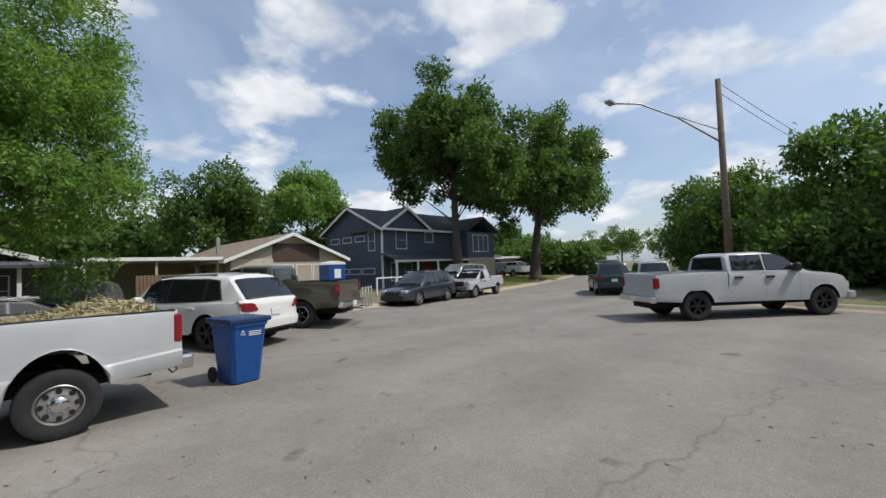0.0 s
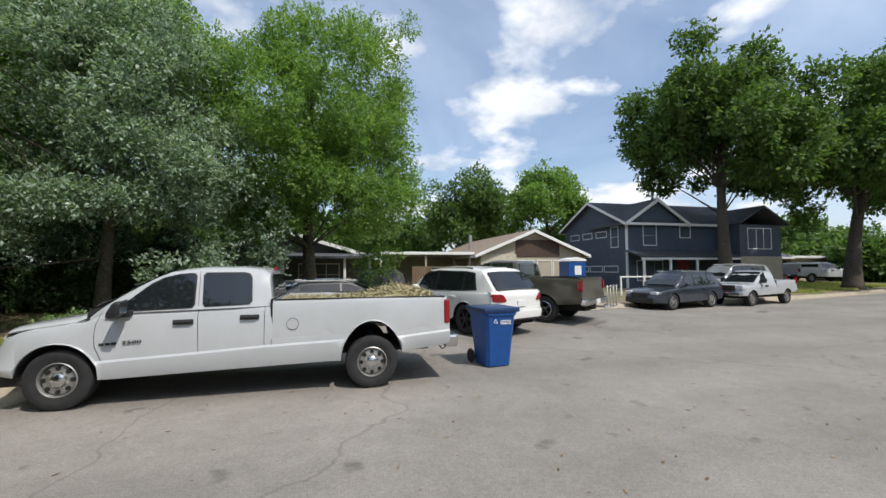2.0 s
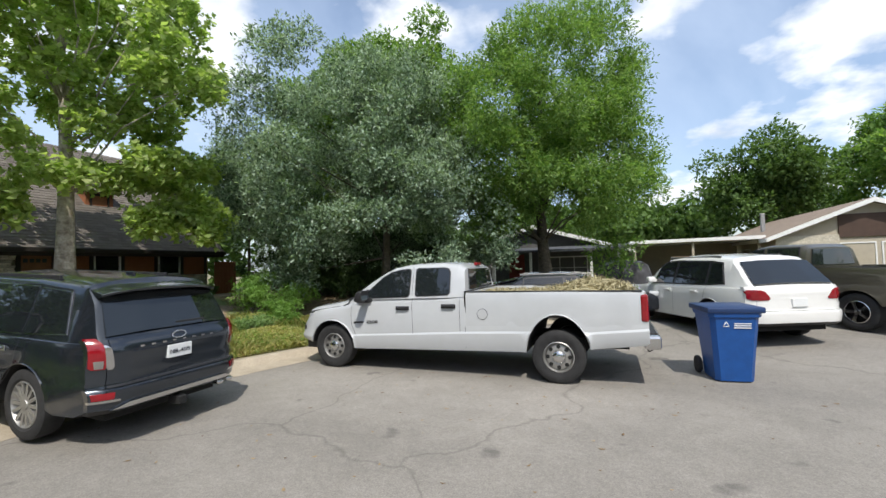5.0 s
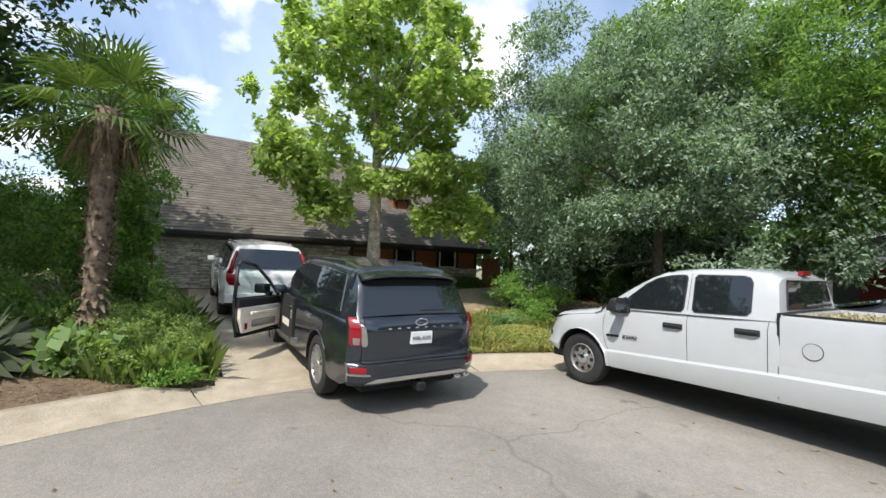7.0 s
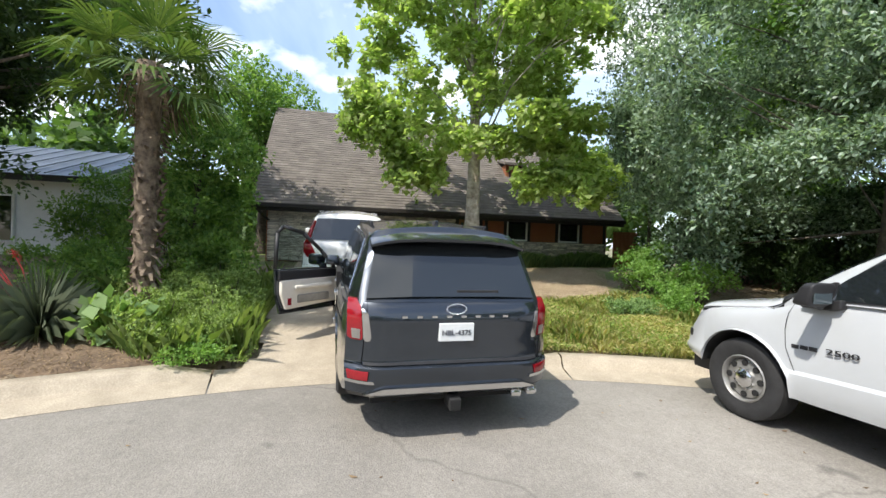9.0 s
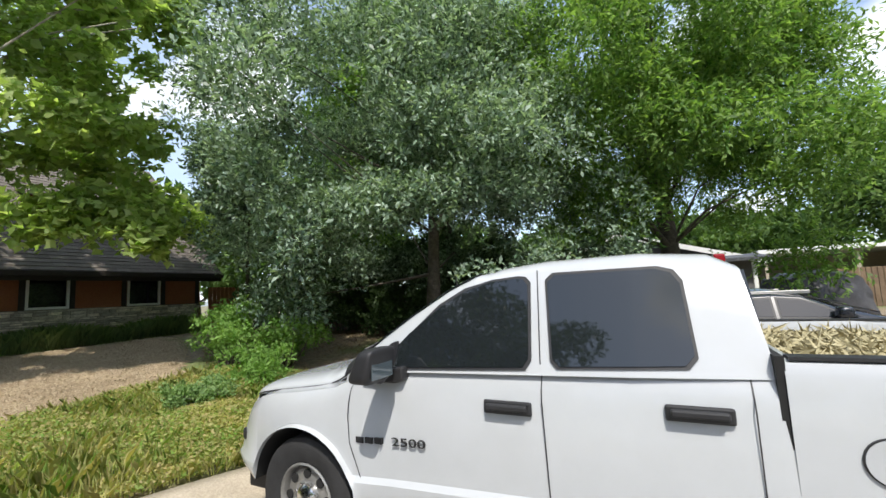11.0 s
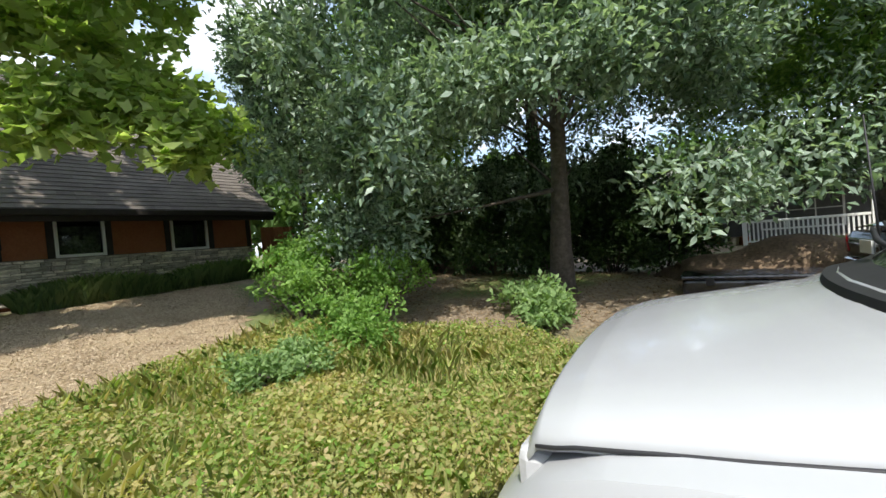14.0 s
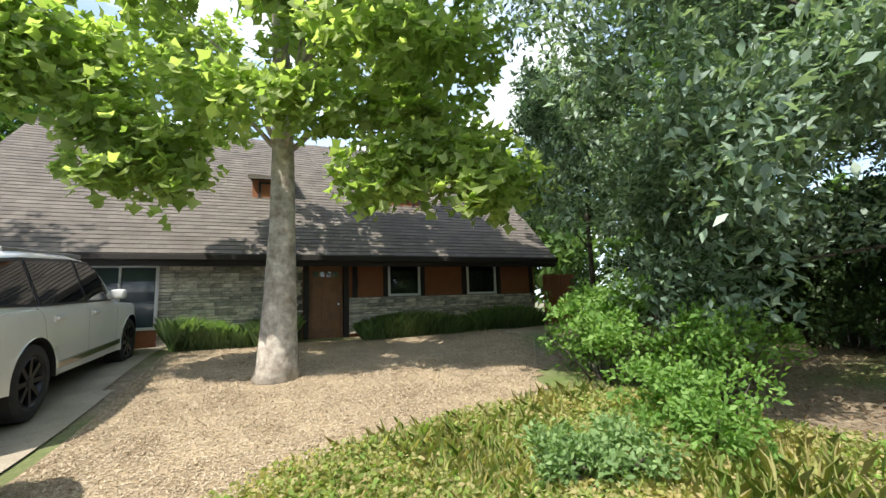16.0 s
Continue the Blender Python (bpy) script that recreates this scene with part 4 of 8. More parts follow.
def vehicle(name, m, label, category, s):
    """A car or truck. x forward from the rear axle, y to its left. s: its measures and looks."""
    t = thing(name, m, label, category)
    wb, r, hw = s["wb"], s["r"], s["hw"]
    x0, x1 = -s["rear"], wb + s["front"]
    ra = r * s.get("arch", 1.17)
    # stations: denser round the wheel arches
    st = set(np.linspace(x0, x1, 34).round(3).tolist())
    for xw in (0, wb):
        for k in range(17):
            st.add(round(xw - ra * math.cos(math.pi * k / 16), 3))
    for extra in s.get("stations", ()):
        st.add(extra)
    st = sorted(v for v in st if x0 <= v <= x1)
    body_top, sill = s["top"], s["sill"]
    bm = bmesh.new()
    rows = []
    NR = 9
    for x in st:
        zt = lerp_table(body_top, x)
        zb = lerp_table(sill, x)
        for xw in (0, wb):
            if abs(x - xw) < ra:
                zb = max(zb, r + (s.get("arch_rear", 1.0) if xw == 0 else s.get("arch_front", 1.0)) * math.sqrt(max(0, ra * ra - (x - xw) ** 2)))
        zb = min(zb, zt - 0.06)
        w = hw * lerp_table(s["plan"], x)
        sh = s.get("shoulder", 0.06)
        zm = min(max(zb + 0.02, waist_at(s, x)), zt - sh - 0.01)
        lip = 0.025 if any(abs(x - xw) < ra * 1.05 for xw in (0, wb)) else 0.0
        if s.get("flare"):
            for xw in (0, wb):
                u = abs(x - xw) / (ra * 1.5)
                if u < 1:
                    w += s["flare"] * (1 - u * u)
        half = [(0, zb), (w * 0.8, zb), (w * 0.985 + lip, zb + 0.004), (w + lip * 0.5 + s.get("bulge", 0), zb + (zm - zb) * 0.45), (w + s.get("bulge", 0), zm - min(0.03, (zm - zb) * 0.3)), (w, zm), (w - 0.012, zt - sh), (w - sh * 0.55, zt - sh * 0.2), (w - sh * 1.6, zt), (w * 0.5, zt + s.get("crown", 0.015)), (0, zt + s.get("crown", 0.015) * 1.4)]
        row = [bm.verts.new((x, y, z)) for y, z in half] + [bm.verts.new((x, -y, z)) for y, z in half[-2:0:-1]]
        rows.append(row)
    n = len(rows[0])
    for a, b in zip(rows, rows[1:]):
        for k in range(n):
            f = bm.faces.new((a[k], b[k], b[(k + 1) % n], a[(k + 1) % n]))
            if k in (0, 1, n - 1, n - 2):
                f.material_index = 1
    bm.faces.new(rows[0]); bm.faces.new(rows[-1][::-1])
    bmesh.ops.recalc_face_normals(bm, faces=bm.faces[:])
    paint = s["paint"]
    body = smooth(part("body", bm, [paint, M_UNDER], t), 38)
    # cabin: loft from the belt to the roof
    cab = s["cab"]  # roofline (x, z) from the tail to the cowl
    hb, hr = s["belt_hw"], s["roof_hw"]
    xs = sorted(set([p[0] for p in cab] + np.linspace(cab[0][0], cab[-1][0], 40).round(3).tolist()))
    zbelt = lambda x: lerp_table(body_top, x) - 0.03
    zroof_max = max(p[1] for p in cab)

    def side_y(x, z):
        f = min(1, max(0, (z - zbelt(x)) / max(0.05, zroof_max - zbelt(x))))
        return (hb * (1 - f) + hr * f) * lerp_table(s.get("cab_plan", s["plan"]), x)
    bow_from, bow_to, bow_by = s.get("bow", (0, 1, 0))

    def bowed(x, y, yref):
        """The windscreen bows forward at its middle."""
        return x + bow_by * min(1, max(0, (x - bow_from) / (bow_to - bow_from))) * (1 - min(1, abs(y) / yref) ** 2)
    bm = bmesh.new()
    rows = []
    for x in xs:
        zr = max(lerp_table(cab, x), zbelt(x) + 0.015)
        zb = zbelt(x)
        e = min(0.07 if x < bow_from + 0.2 or not bow_by else 0.035, (zr - zb) * 0.4)
        half = [(side_y(x, zb), zb), (side_y(x, zb + (zr - zb) * 0.5), zb + (zr - zb) * 0.5), (side_y(x, zr - e), zr - e), (side_y(x, zr) - e * 0.55, zr - e * 0.3), (side_y(x, zr) - e * 1.7, zr), *[((side_y(x, zr) - e * 1.7) * q, zr + s.get("roof_crown", 0.018) * (1 - q * q)) for q in (0.8, 0.6, 0.4, 0.2, 0)]]
        yr = side_y(x, zr) - e * 1.7
        rows.append([bm.verts.new((bowed(x, y, yr), y, z)) for y, z in half] + [bm.verts.new((bowed(x, y, yr), -y, z)) for y, z in half[-2::-1]])
    for a, b in zip(rows, rows[1:]):
        for k in range(len(rows[0]) - 1):
            bm.faces.new((a[k], b[k], b[k + 1], a[k + 1]))
    bm.faces.new(rows[0]); bm.faces.new(rows[-1][::-1])
    bmesh.ops.recalc_face_normals(bm, faces=bm.faces[:])
    smooth(part("cabin", bm, s.get("cab_paint", paint), t), 38)

    def side_panel(pname, poly, sg, material, lift, label_="", thick=0.012):
        """A panel on the side's surface from an outline of (x, z)."""
        bm = bmesh.new()
        def yy(x, z):
            if z > zbelt(x) - 0.005 and cab[0][0] - 0.05 <= x <= cab[-1][0] + 0.05:
                return side_y(x, z)
            return hw * lerp_table(s["plan"], x)
        xa, xb = min(p[0] for p in poly), max(p[0] for p in poly)
        cols = []
        marks = sorted({xa + 0.001, xb - 0.001} | {min(max(p[0], xa + 0.001), xb - 0.001) for p in poly} | set(np.linspace(xa + 0.001, xb - 0.001, 12).tolist()))
        for x in marks:
            zs = []
            for (ax, az), (bx, bz) in zip(poly, poly[1:] + poly[:1]):
                if min(ax, bx) <= x <= max(ax, bx) and abs(bx - ax) > 1e-6:
                    zs.append(az + (bz - az) * (x - ax) / (bx - ax))
            if len(zs) < 2:
                continue
            z0_, z1_ = min(zs), max(zs)
            cols.append([bm.verts.new((x, sg * (yy(x, z0_ + (z1_ - z0_) * q / 5) + lift), z0_ + (z1_ - z0_) * q / 5)) for q in range(6)])
        for a, b in zip(cols, cols[1:]):
            for q in range(5):
                bm.faces.new((a[q], b[q], b[q + 1], a[q + 1]))
        r_ = bmesh.ops.extrude_face_region(bm, geom=bm.faces[:])
        bmesh.ops.translate(bm, verts=[v for v in r_["geom"] if isinstance(v, bmesh.types.BMVert)], vec=(0, -sg * thick * 2, 0))
        bmesh.ops.recalc_face_normals(bm, faces=bm.faces[:])
        return part(pname, bm, material, t, label_)

    for sg in (1, -1):
        if "band" in s:
            side_panel("pillar_trim", s["band"], sg, M_CAR_BLACK, 0.005)
        for poly in s["windows"]:
            cx = sum(p[0] for p in poly) / len(poly); cz = sum(p[1] for p in poly) / len(poly)
            edge = 0.014 if "seal" in s else 0.027
            big = [(x + (edge if x > cx else -edge), z + (edge if z > cz else -edge)) for x, z in poly]
            side_panel("window_seal", big, sg, s.get("seal", M_TRIM), 0.009)
            side_panel("side_window", poly, sg, s.get("glass", M_GLASS), 0.015)
        for line in s.get("seams", ()):
            bm = bmesh.new()
            for (ax, az), (bx, bz) in zip(line, line[1:]):
                dx, dz = bx - ax, bz - az
                L = math.hypot(dx, dz)
                nx, nz = -dz / L * 0.003, dx / L * 0.003
                k = max(1, int(L / 0.06))
                for q in range(k):
                    pa = (ax + dx * q / k, az + dz * q / k); pb = (ax + dx * (q + 1) / k, az + dz * (q + 1) / k)
                    vs = []
                    for (px, pz) in ((pa[0] + nx, pa[1] + nz), (pb[0] + nx, pb[1] + nz), (pb[0] - nx, pb[1] - nz), (pa[0] - nx, pa[1] - nz)):
                        if pz > zbelt(px) + 0.03 and cab[0][0] <= px <= cab[-1][0]:
                            y = side_y(px, pz) + 0.006
                        else:
                            y = surf_y(s, px, pz) + 0.005
                        vs.append(bm.verts.new((px, sg * y, pz)))
                    bm.faces.new(vs)
            part("door_seam", bm, M_TRIM, t)
        for hx, hz_ in s.get("handles", ()):
            y = surf_y(s, hx, hz_)
            bm = bmesh.new()
            add_box(bm, hx - 0.13, hx + 0.13, min(sg * (y - 0.01), sg * (y + 0.012)), max(sg * (y - 0.01), sg * (y + 0.012)), hz_ - 0.035, hz_ + 0.035, 0.01)
            add_box(bm, hx - 0.11, hx + 0.11, min(sg * (y + 0.012), sg * (y + 0.04)), max(sg * (y + 0.012), sg * (y + 0.04)), hz_ - 0.012, hz_ + 0.022, 0.01)
            part("door_handle", bm, s.get("handle_mat", M_TRIM), t)
        if "mirror" in s:
            mx, mz, ml, mh = s["mirror"]
            y = side_y(mx, mz) if mz > zbelt(mx) else hw
            bm = bmesh.new()
            bmesh.ops.create_uvsphere(bm, u_segments=24, v_segments=14, radius=1)
            for v in bm.verts:
                q = [math.copysign(abs(c) ** 0.5, c) for c in v.co]
                v.co = Vector((mx + 0.085 * q[0] * (1 - 0.12 * q[2]), sg * (y + 0.05 + ml * 0.5 + ml * 0.5 * q[1]), mz + mh * 0.1 + mh * 0.5 * q[2]))
            bmesh.ops.recalc_face_normals(bm, faces=bm.faces[:])
            prism(bm, [(mx - 0.06, mz - mh * 0.38), (mx + 0.2, mz - mh * 0.38), (mx + 0.03, mz + mh * 0.25), (mx - 0.06, mz + mh * 0.1)], "y", sg * (y - 0.01), sg * (y + 0.08))
            smooth(part("wing_mirror", bm, s.get("mirror_mat", M_TRIM), t), 40)
    # windscreen and rear window lie on the cabin's end slopes
    for pname, (ax, az), (bx, bz), k in s["screens"]:
        bm = bmesh.new()
        if pname == "windscreen" and bow_by:
            grid = []
            for i in range(15):
                x = ax + (bx - ax) * i / 14
                zr = lerp_table(cab, x)
                yr = side_y(x, zr) - min(0.035, (zr - zbelt(x)) * 0.4) * 1.7
                grid.append([bm.verts.new((bowed(x, yr * k * q / 8, yr) + 0.008, yr * k * q / 8, zr + 0.018 * (1 - (q / 8) ** 2) + 0.012)) for q in range(-8, 9)])
            for ga, gb in zip(grid, grid[1:]):
                for q in range(16):
                    bm.faces.new((ga[q], gb[q], gb[q + 1], ga[q + 1]))
            r_ = bmesh.ops.extrude_face_region(bm, geom=bm.faces[:])
            bmesh.ops.translate(bm, verts=[v for v in r_["geom"] if isinstance(v, bmesh.types.BMVert)], vec=(-0.004, 0, -0.008))
            bmesh.ops.recalc_face_normals(bm, faces=bm.faces[:])
            smooth(part(pname, bm, s.get("glass", M_GLASS), t), 50)
            continue
        out = Vector((az - bz, 0, bx - ax)); out = out / out.length
        if out.z < 0:
            out = -out
        if pname == "rear_window" and out.x > 0:
            out = -out
        off = out * 0.022
        ya, yb = side_y(ax, az) * k, side_y(bx, bz) * k
        vs = [bm.verts.new(Vector(p) + off) for p in ((ax, ya, az), (ax, ya * 0.5, az), (ax, -ya * 0.5, az), (ax, -ya, az), (bx, -yb, bz), (bx, -yb * 0.5, bz), (bx, yb * 0.5, bz), (bx, yb, bz))]
        for i in (1, 2, 5, 6):
            vs[i].co += out * 0.75 * s.get("roof_crown", 0.018)
        bm.faces.new((vs[0], vs[1], vs[6], vs[7])); bm.faces.new((vs[1], vs[2], vs[5], vs[6])); bm.faces.new((vs[2], vs[3], vs[4], vs[5]))
        r_ = bmesh.ops.extrude_face_region(bm, geom=bm.faces[:])
        bmesh.ops.translate(bm, verts=[v for v in r_["geom"] if isinstance(v, bmesh.types.BMVert)], vec=-out * 0.018)
        bmesh.ops.recalc_face_normals(bm, faces=bm.faces[:])
        part(pname, bm, s.get("glass", M_GLASS), t)
    for bname, dims, mt, bev in s.get("boxes", ()):
        box_part(bname, dims, mt, t, "", bev)
    for bname, pts, axis, a, b, mt, bev in s.get("prisms", ()):
        prism_part(bname, pts, axis, a, b, mt, t, "", bev)
    tail = s.get("tail")
    if tail:
        prof, cor, ya_, yw_ = tail["prof"], tail["corner"], hw * 0.61, hw * 0.335

        def tail_x(y, z):
            return lerp_table(prof, z) + cor * max(0, (abs(y) - ya_) / yw_) ** 2
        for pname, rows_, lift, mt, deep in tail["panels"]:
            for sg in ((1, -1) if rows_[0][1] > 0 else (1,)):
                bm = bmesh.new()
                zs = sorted(set([q[0] for q in rows_] + [q[0] for q in prof if rows_[0][0] < q[0] < rows_[-1][0]]))
                grid = []
                for z in zs:
                    y0_, y1_ = lerp_table([(q[0], q[1]) for q in rows_], z), lerp_table([(q[0], q[2]) for q in rows_], z)
                    k = 26 if y0_ < 0 else 8
                    grid.append([bm.verts.new((tail_x(y0_ + (y1_ - y0_) * i / k, z) - lift, sg * (y0_ + (y1_ - y0_) * i / k), z)) for i in range(k + 1)])
                for ga, gb in zip(grid, grid[1:]):
                    for i in range(len(ga) - 1):
                        bm.faces.new((ga[i], ga[i + 1], gb[i + 1], gb[i]))
                r_ = bmesh.ops.extrude_face_region(bm, geom=bm.faces[:])
                bmesh.ops.translate(bm, verts=[v for v in r_["geom"] if isinstance(v, bmesh.types.BMVert)], vec=(deep, 0, 0))
                bmesh.ops.recalc_face_normals(bm, faces=bm.faces[:])
                smooth(part(pname, bm, mt, t), 40)
    tw = s.get("tw", 0.24)
    for xw in (0, wb):
        for sg in (1, -1):
            wheel(t, xw, sg * (hw - tw / 2 - 0.01 + s.get("poke", 0.0)), r, tw, s.get("rim", M_STEEL), sg, s.get("steel", False), s.get("spokes", 10), fr=s.get("fr", 0.62))
    return t


def surf_y(s, x, z):
    """Half width of the lower body's side at (x, z)."""
    w = s["hw"] * lerp_table(s["plan"], x)
    zt = lerp_table(s["top"], x)
    sh = s.get("shoulder", 0.06)
    if s.get("flare"):
        ra = s["r"] * s.get("arch", 1.17)
        for xw in (0, s["wb"]):
            u = abs(x - xw) / (ra * 1.5)
            if u < 1:
                w += s["flare"] * (1 - u * u)
    if z > zt - sh:
        return w - 0.012 - (z - zt + sh) / sh * sh * 0.6
    return w


def text_on(txt, size, m, material, parent, depth=0.004, name="lettering"):
    cu = bpy.data.curves.new(name, "FONT")
    cu.body, cu.size, cu.extrude, cu.align_x, cu.align_y = txt, size, depth, "CENTER", "CENTER"
    ob = new(name, cu)
    dg = bpy.context.evaluated_depsgraph_get()
    me = bpy.data.meshes.new_from_object(ob.evaluated_get(dg))
    bpy.data.objects.remove(ob)
    me.materials.clear(); me.materials.append(material)
    ob = new(name, me)
    ob.parent = parent
    ob.matrix_local = m
    return ob


def pickup(name, m, label, s_over, extra=None):
    """A pickup truck with an open bed."""
    s = dict(s_over)
    t = vehicle(name, m, label, "pickup truck", s)
    b0, b1, rail, floor_, hw = s["bed"][0], s["bed"][1], s["bed"][2], s["bed"][3], s["hw"]
    # bed: tailgate, front panel, side rails over the body's lower deck
    for sg in (1, -1):
        bm = bmesh.new()
        k = 48
        ra = s["r"] * s.get("arch", 1.17)
        rows_ = []
        for i in range(k + 1):
            x = b0 + (b1 - b0) * i / k
            w = surf_y(s, x, floor_ - 0.2) - 0.003
            rows_.append([bm.verts.new((x, sg * a, z)) for a, z in ((w, max(waist_at(s, x) + 0.02, s["r"] + s.get("arch_rear", 1.0) * math.sqrt(max(0, ra * ra - x * x)) + 0.004 if abs(x) < ra else 0)), (w, rail - 0.06), (w - 0.02, rail - 0.012), (w - 0.05, rail), (w - 0.11, rail), (w - 0.12, rail - 0.03), (w - 0.12, max(floor_ - 0.1, s["r"] + s.get("arch_rear", 1.0) * math.sqrt(max(0, ra * ra - x * x)) + 0.004 if abs(x) < ra else 0)))])
        for p, q in zip(rows_, rows_[1:]):
            for j in range(6):
                bm.faces.new((p[j], q[j], q[j + 1], p[j + 1]))
        bm.faces.new(rows_[0]); bm.faces.new(rows_[-1])
        bmesh.ops.recalc_face_normals(bm, faces=bm.faces[:])
        smooth(part("bed_side", bm, s["paint"], t), 38)
        prism_part("rail_cap", [(b0 + 0.02, rail - 0.002), (b1 - 0.02, rail - 0.002), (b1 - 0.02, rail + 0.012), (b0 + 0.02, rail + 0.012)], "y", sg * (hw - 0.125), sg * (hw - 0.035), s.get("cap_mat", s["paint"]), t)
    box_part("tailgate", (b0 - 0.03, b0 + 0.05, -hw + 0.13, hw - 0.13, floor_ - 0.1, rail), s["paint"], t, bevel=0.02)
    box_part("bed_front", (b1 - 0.05, b1, -hw + 0.1, hw - 0.1, floor_ - 0.1, rail), s["paint"], t)
    box_part("bed_floor", (b0 + 0.04, b1 - 0.05, -hw + 0.11, hw - 0.11, floor_ - 0.02, floor_ + 0.012), M_TRIM, t)
    return t


def bars(parent, items, material):
    """Small plain bars that stand in for lettering: boxes on a thing."""
    for dims in items:
        box_part("lettering_bar", dims, material, parent, "", 0.0)


# the white pickup by which the walk goes
RAM = dict(wb=4.08, r=0.40, hw=1.0, rear=1.25, front=0.8, paint=M_CAR_WHITE, tw=0.25, steel=True, rim=M_STEEL, arch=1.18, arch_rear=1.34, arch_front=1.0, bulge=0.026, cap_mat=M_TRIM, shoulder=0.1, fr=0.58, flare=0.03, crown=0.02,
           waist=[(-1.25, 0.86), (-0.45, 0.79), (0.46, 0.775), (1.54, 0.738), (2.5, 0.685), (3.63, 0.63), (4.6, 0.61)], bow=(2.6, 3.85, 0.2), seal=M_TRIM,
           stations=(1.43, 1.455, 1.47, 1.49, 3.55, 3.62, 3.7, 3.78), plan=[(-1.25, 0.965), (-1.0, 0.985), (4.2, 0.985), (4.45, 0.975), (4.64, 0.95), (4.75, 0.91), (4.82, 0.84)],
           top=[(-1.25, 1.2), (1.455, 1.2), (1.47, 1.33), (3.2, 1.29), (3.55, 1.275), (3.7, 1.205), (3.82, 1.155), (4.1, 1.112), (4.42, 1.072), (4.62, 1.025), (4.74, 0.95), (4.82, 0.86), (4.88, 0.8)],
           sill=[(-1.25, 0.62), (-0.6, 0.55), (0.5, 0.45), (2.5, 0.4), (3.5, 0.37), (4.6, 0.46), (5.03, 0.5)],
           cab=[(1.47, 1.4), (1.52, 1.78), (1.64, 1.85), (1.95, 1.88), (2.45, 1.875), (2.7, 1.85), (2.86, 1.81), (3.03, 1.735), (3.26, 1.595), (3.48, 1.45), (3.64, 1.335), (3.78, 1.22)], belt_hw=0.97, roof_hw=0.74,
           cab_plan=[(1.4, 0.97), (2, 1), (3.3, 1), (3.6, 0.97), (3.78, 0.92)],
           windows=[[(2.5, 1.36), (2.53, 1.315), (3.4, 1.285), (3.36, 1.38), (3.26, 1.478), (3.06, 1.635), (2.9, 1.725), (2.75, 1.768), (2.6, 1.78), (2.55, 1.775), (2.52, 1.74)], [(1.75, 1.39), (1.79, 1.345), (2.34, 1.325), (2.375, 1.36), (2.41, 1.75), (2.37, 1.787), (1.88, 1.787), (1.81, 1.765), (1.775, 1.71)]],
           screens=[("windscreen", (3.71, 1.28), (2.84, 1.8), 0.995), ("rear_window", (1.478, 1.42), (1.512, 1.76), 0.8)],
           handles=[(2.62, 1.11), (1.76, 1.15)],
           seams=[[(2.47, 1.82), (2.44, 1.34), (2.43, 0.9), (2.42, 0.47)], [(3.63, 1.26), (3.655, 1.13), (3.67, 0.98), (3.66, 0.82), (3.58, 0.62)], [(1.56, 1.3), (1.56, 0.5)], [(1.463, 0.82), (1.463, 0.47)]],
           bed=(-1.2, 1.45, 1.385, 1.0),
           boxes=[("rear_bumper", (-1.4, -1.18, -0.96, 0.96, 0.56, 0.76), M_CHROME, 0.04), ("bumper_step", (-1.36, -1.2, -0.8, 0.8, 0.755, 0.775), M_TRIM, 0.0),
                  ("front_bumper", (4.64, 4.87, -0.86, 0.86, 0.46, 0.68), M_CHROME, 0.06), ("bumper_pad", (4.5, 4.85, -0.88, 0.88, 0.66, 0.76), M_TRIM, 0.03), ("grille", (4.7, 4.835, -0.52, 0.52, 0.78, 0.96), M_CHROME, 0.03),
                  ("air_dam", (4.5, 4.8, -0.85, 0.85, 0.32, 0.48), M_TRIM, 0.02), ("bed_gap", (1.446, 1.478, -0.975, 0.975, 0.5, 1.4), M_UNDER, 0.0),
                  ("tail_lamp", (-1.256, -1.15, 0.86, 0.985, 0.95, 1.34), M_RED, 0.03), ("tail_lamp", (-1.256, -1.15, -0.985, -0.86, 0.95, 1.34), M_RED, 0.03),
                  ("headlamp", (4.56, 4.79, 0.54, 0.8, 0.8, 0.98), M_LENS, 0.03), ("headlamp", (4.56, 4.79, -0.8, -0.54, 0.8, 0.98), M_LENS, 0.03),
                  ("indicator", (4.52, 4.72, 0.8, 0.905, 0.76, 0.9), M_AMBER, 0.03), ("indicator", (4.52, 4.72, -0.905, -0.8, 0.76, 0.9), M_AMBER, 0.03),
                  ("brake_lamp", (1.5, 1.56, -0.12, 0.12, 1.82, 1.875), M_RED, 0.01),
                  ("frame_rail", (-1.0, 4.5, -0.45, 0.45, 0.46, 0.62), M_UNDER, 0.0), ("differential", (-0.12, 0.12, -0.6, 0.6, 0.3, 0.5), M_UNDER, 0.05)])
ram = pickup("pickup_truck", pose(4.08, 1.0, 0, 0, 0, 180), "white four-door long-bed pickup truck with steel wheels", RAM)
for k in range(2):
    bm = bmesh.new()
    lathe(bm, [(0.088, 0.98), (0.088, 0.9895), (0.08, 0.99), (0.001, 0.99)] if k == 0 else [(0.082, 0.985), (0.082, 0.993), (0.001, 0.993)], 28, at=(1.17, 0, 1.03))
    part("fuel_flap", bm, M_TRIM if k == 0 else M_CAR_WHITE, ram)
bars(ram, [(3.56 - 0.07 * i, 3.615 - 0.07 * i, 0.984, 1.003, 0.828 + 0.004 * i, 0.862 + 0.004 * i) for i in range(3)], M_TRIM)
text_on("2500", 0.066, pose(3.235, 0.996, 0.862, 90, -2, 180) @ Matrix.Diagonal((1.8, 1, 1, 1)), M_TRIM, ram)


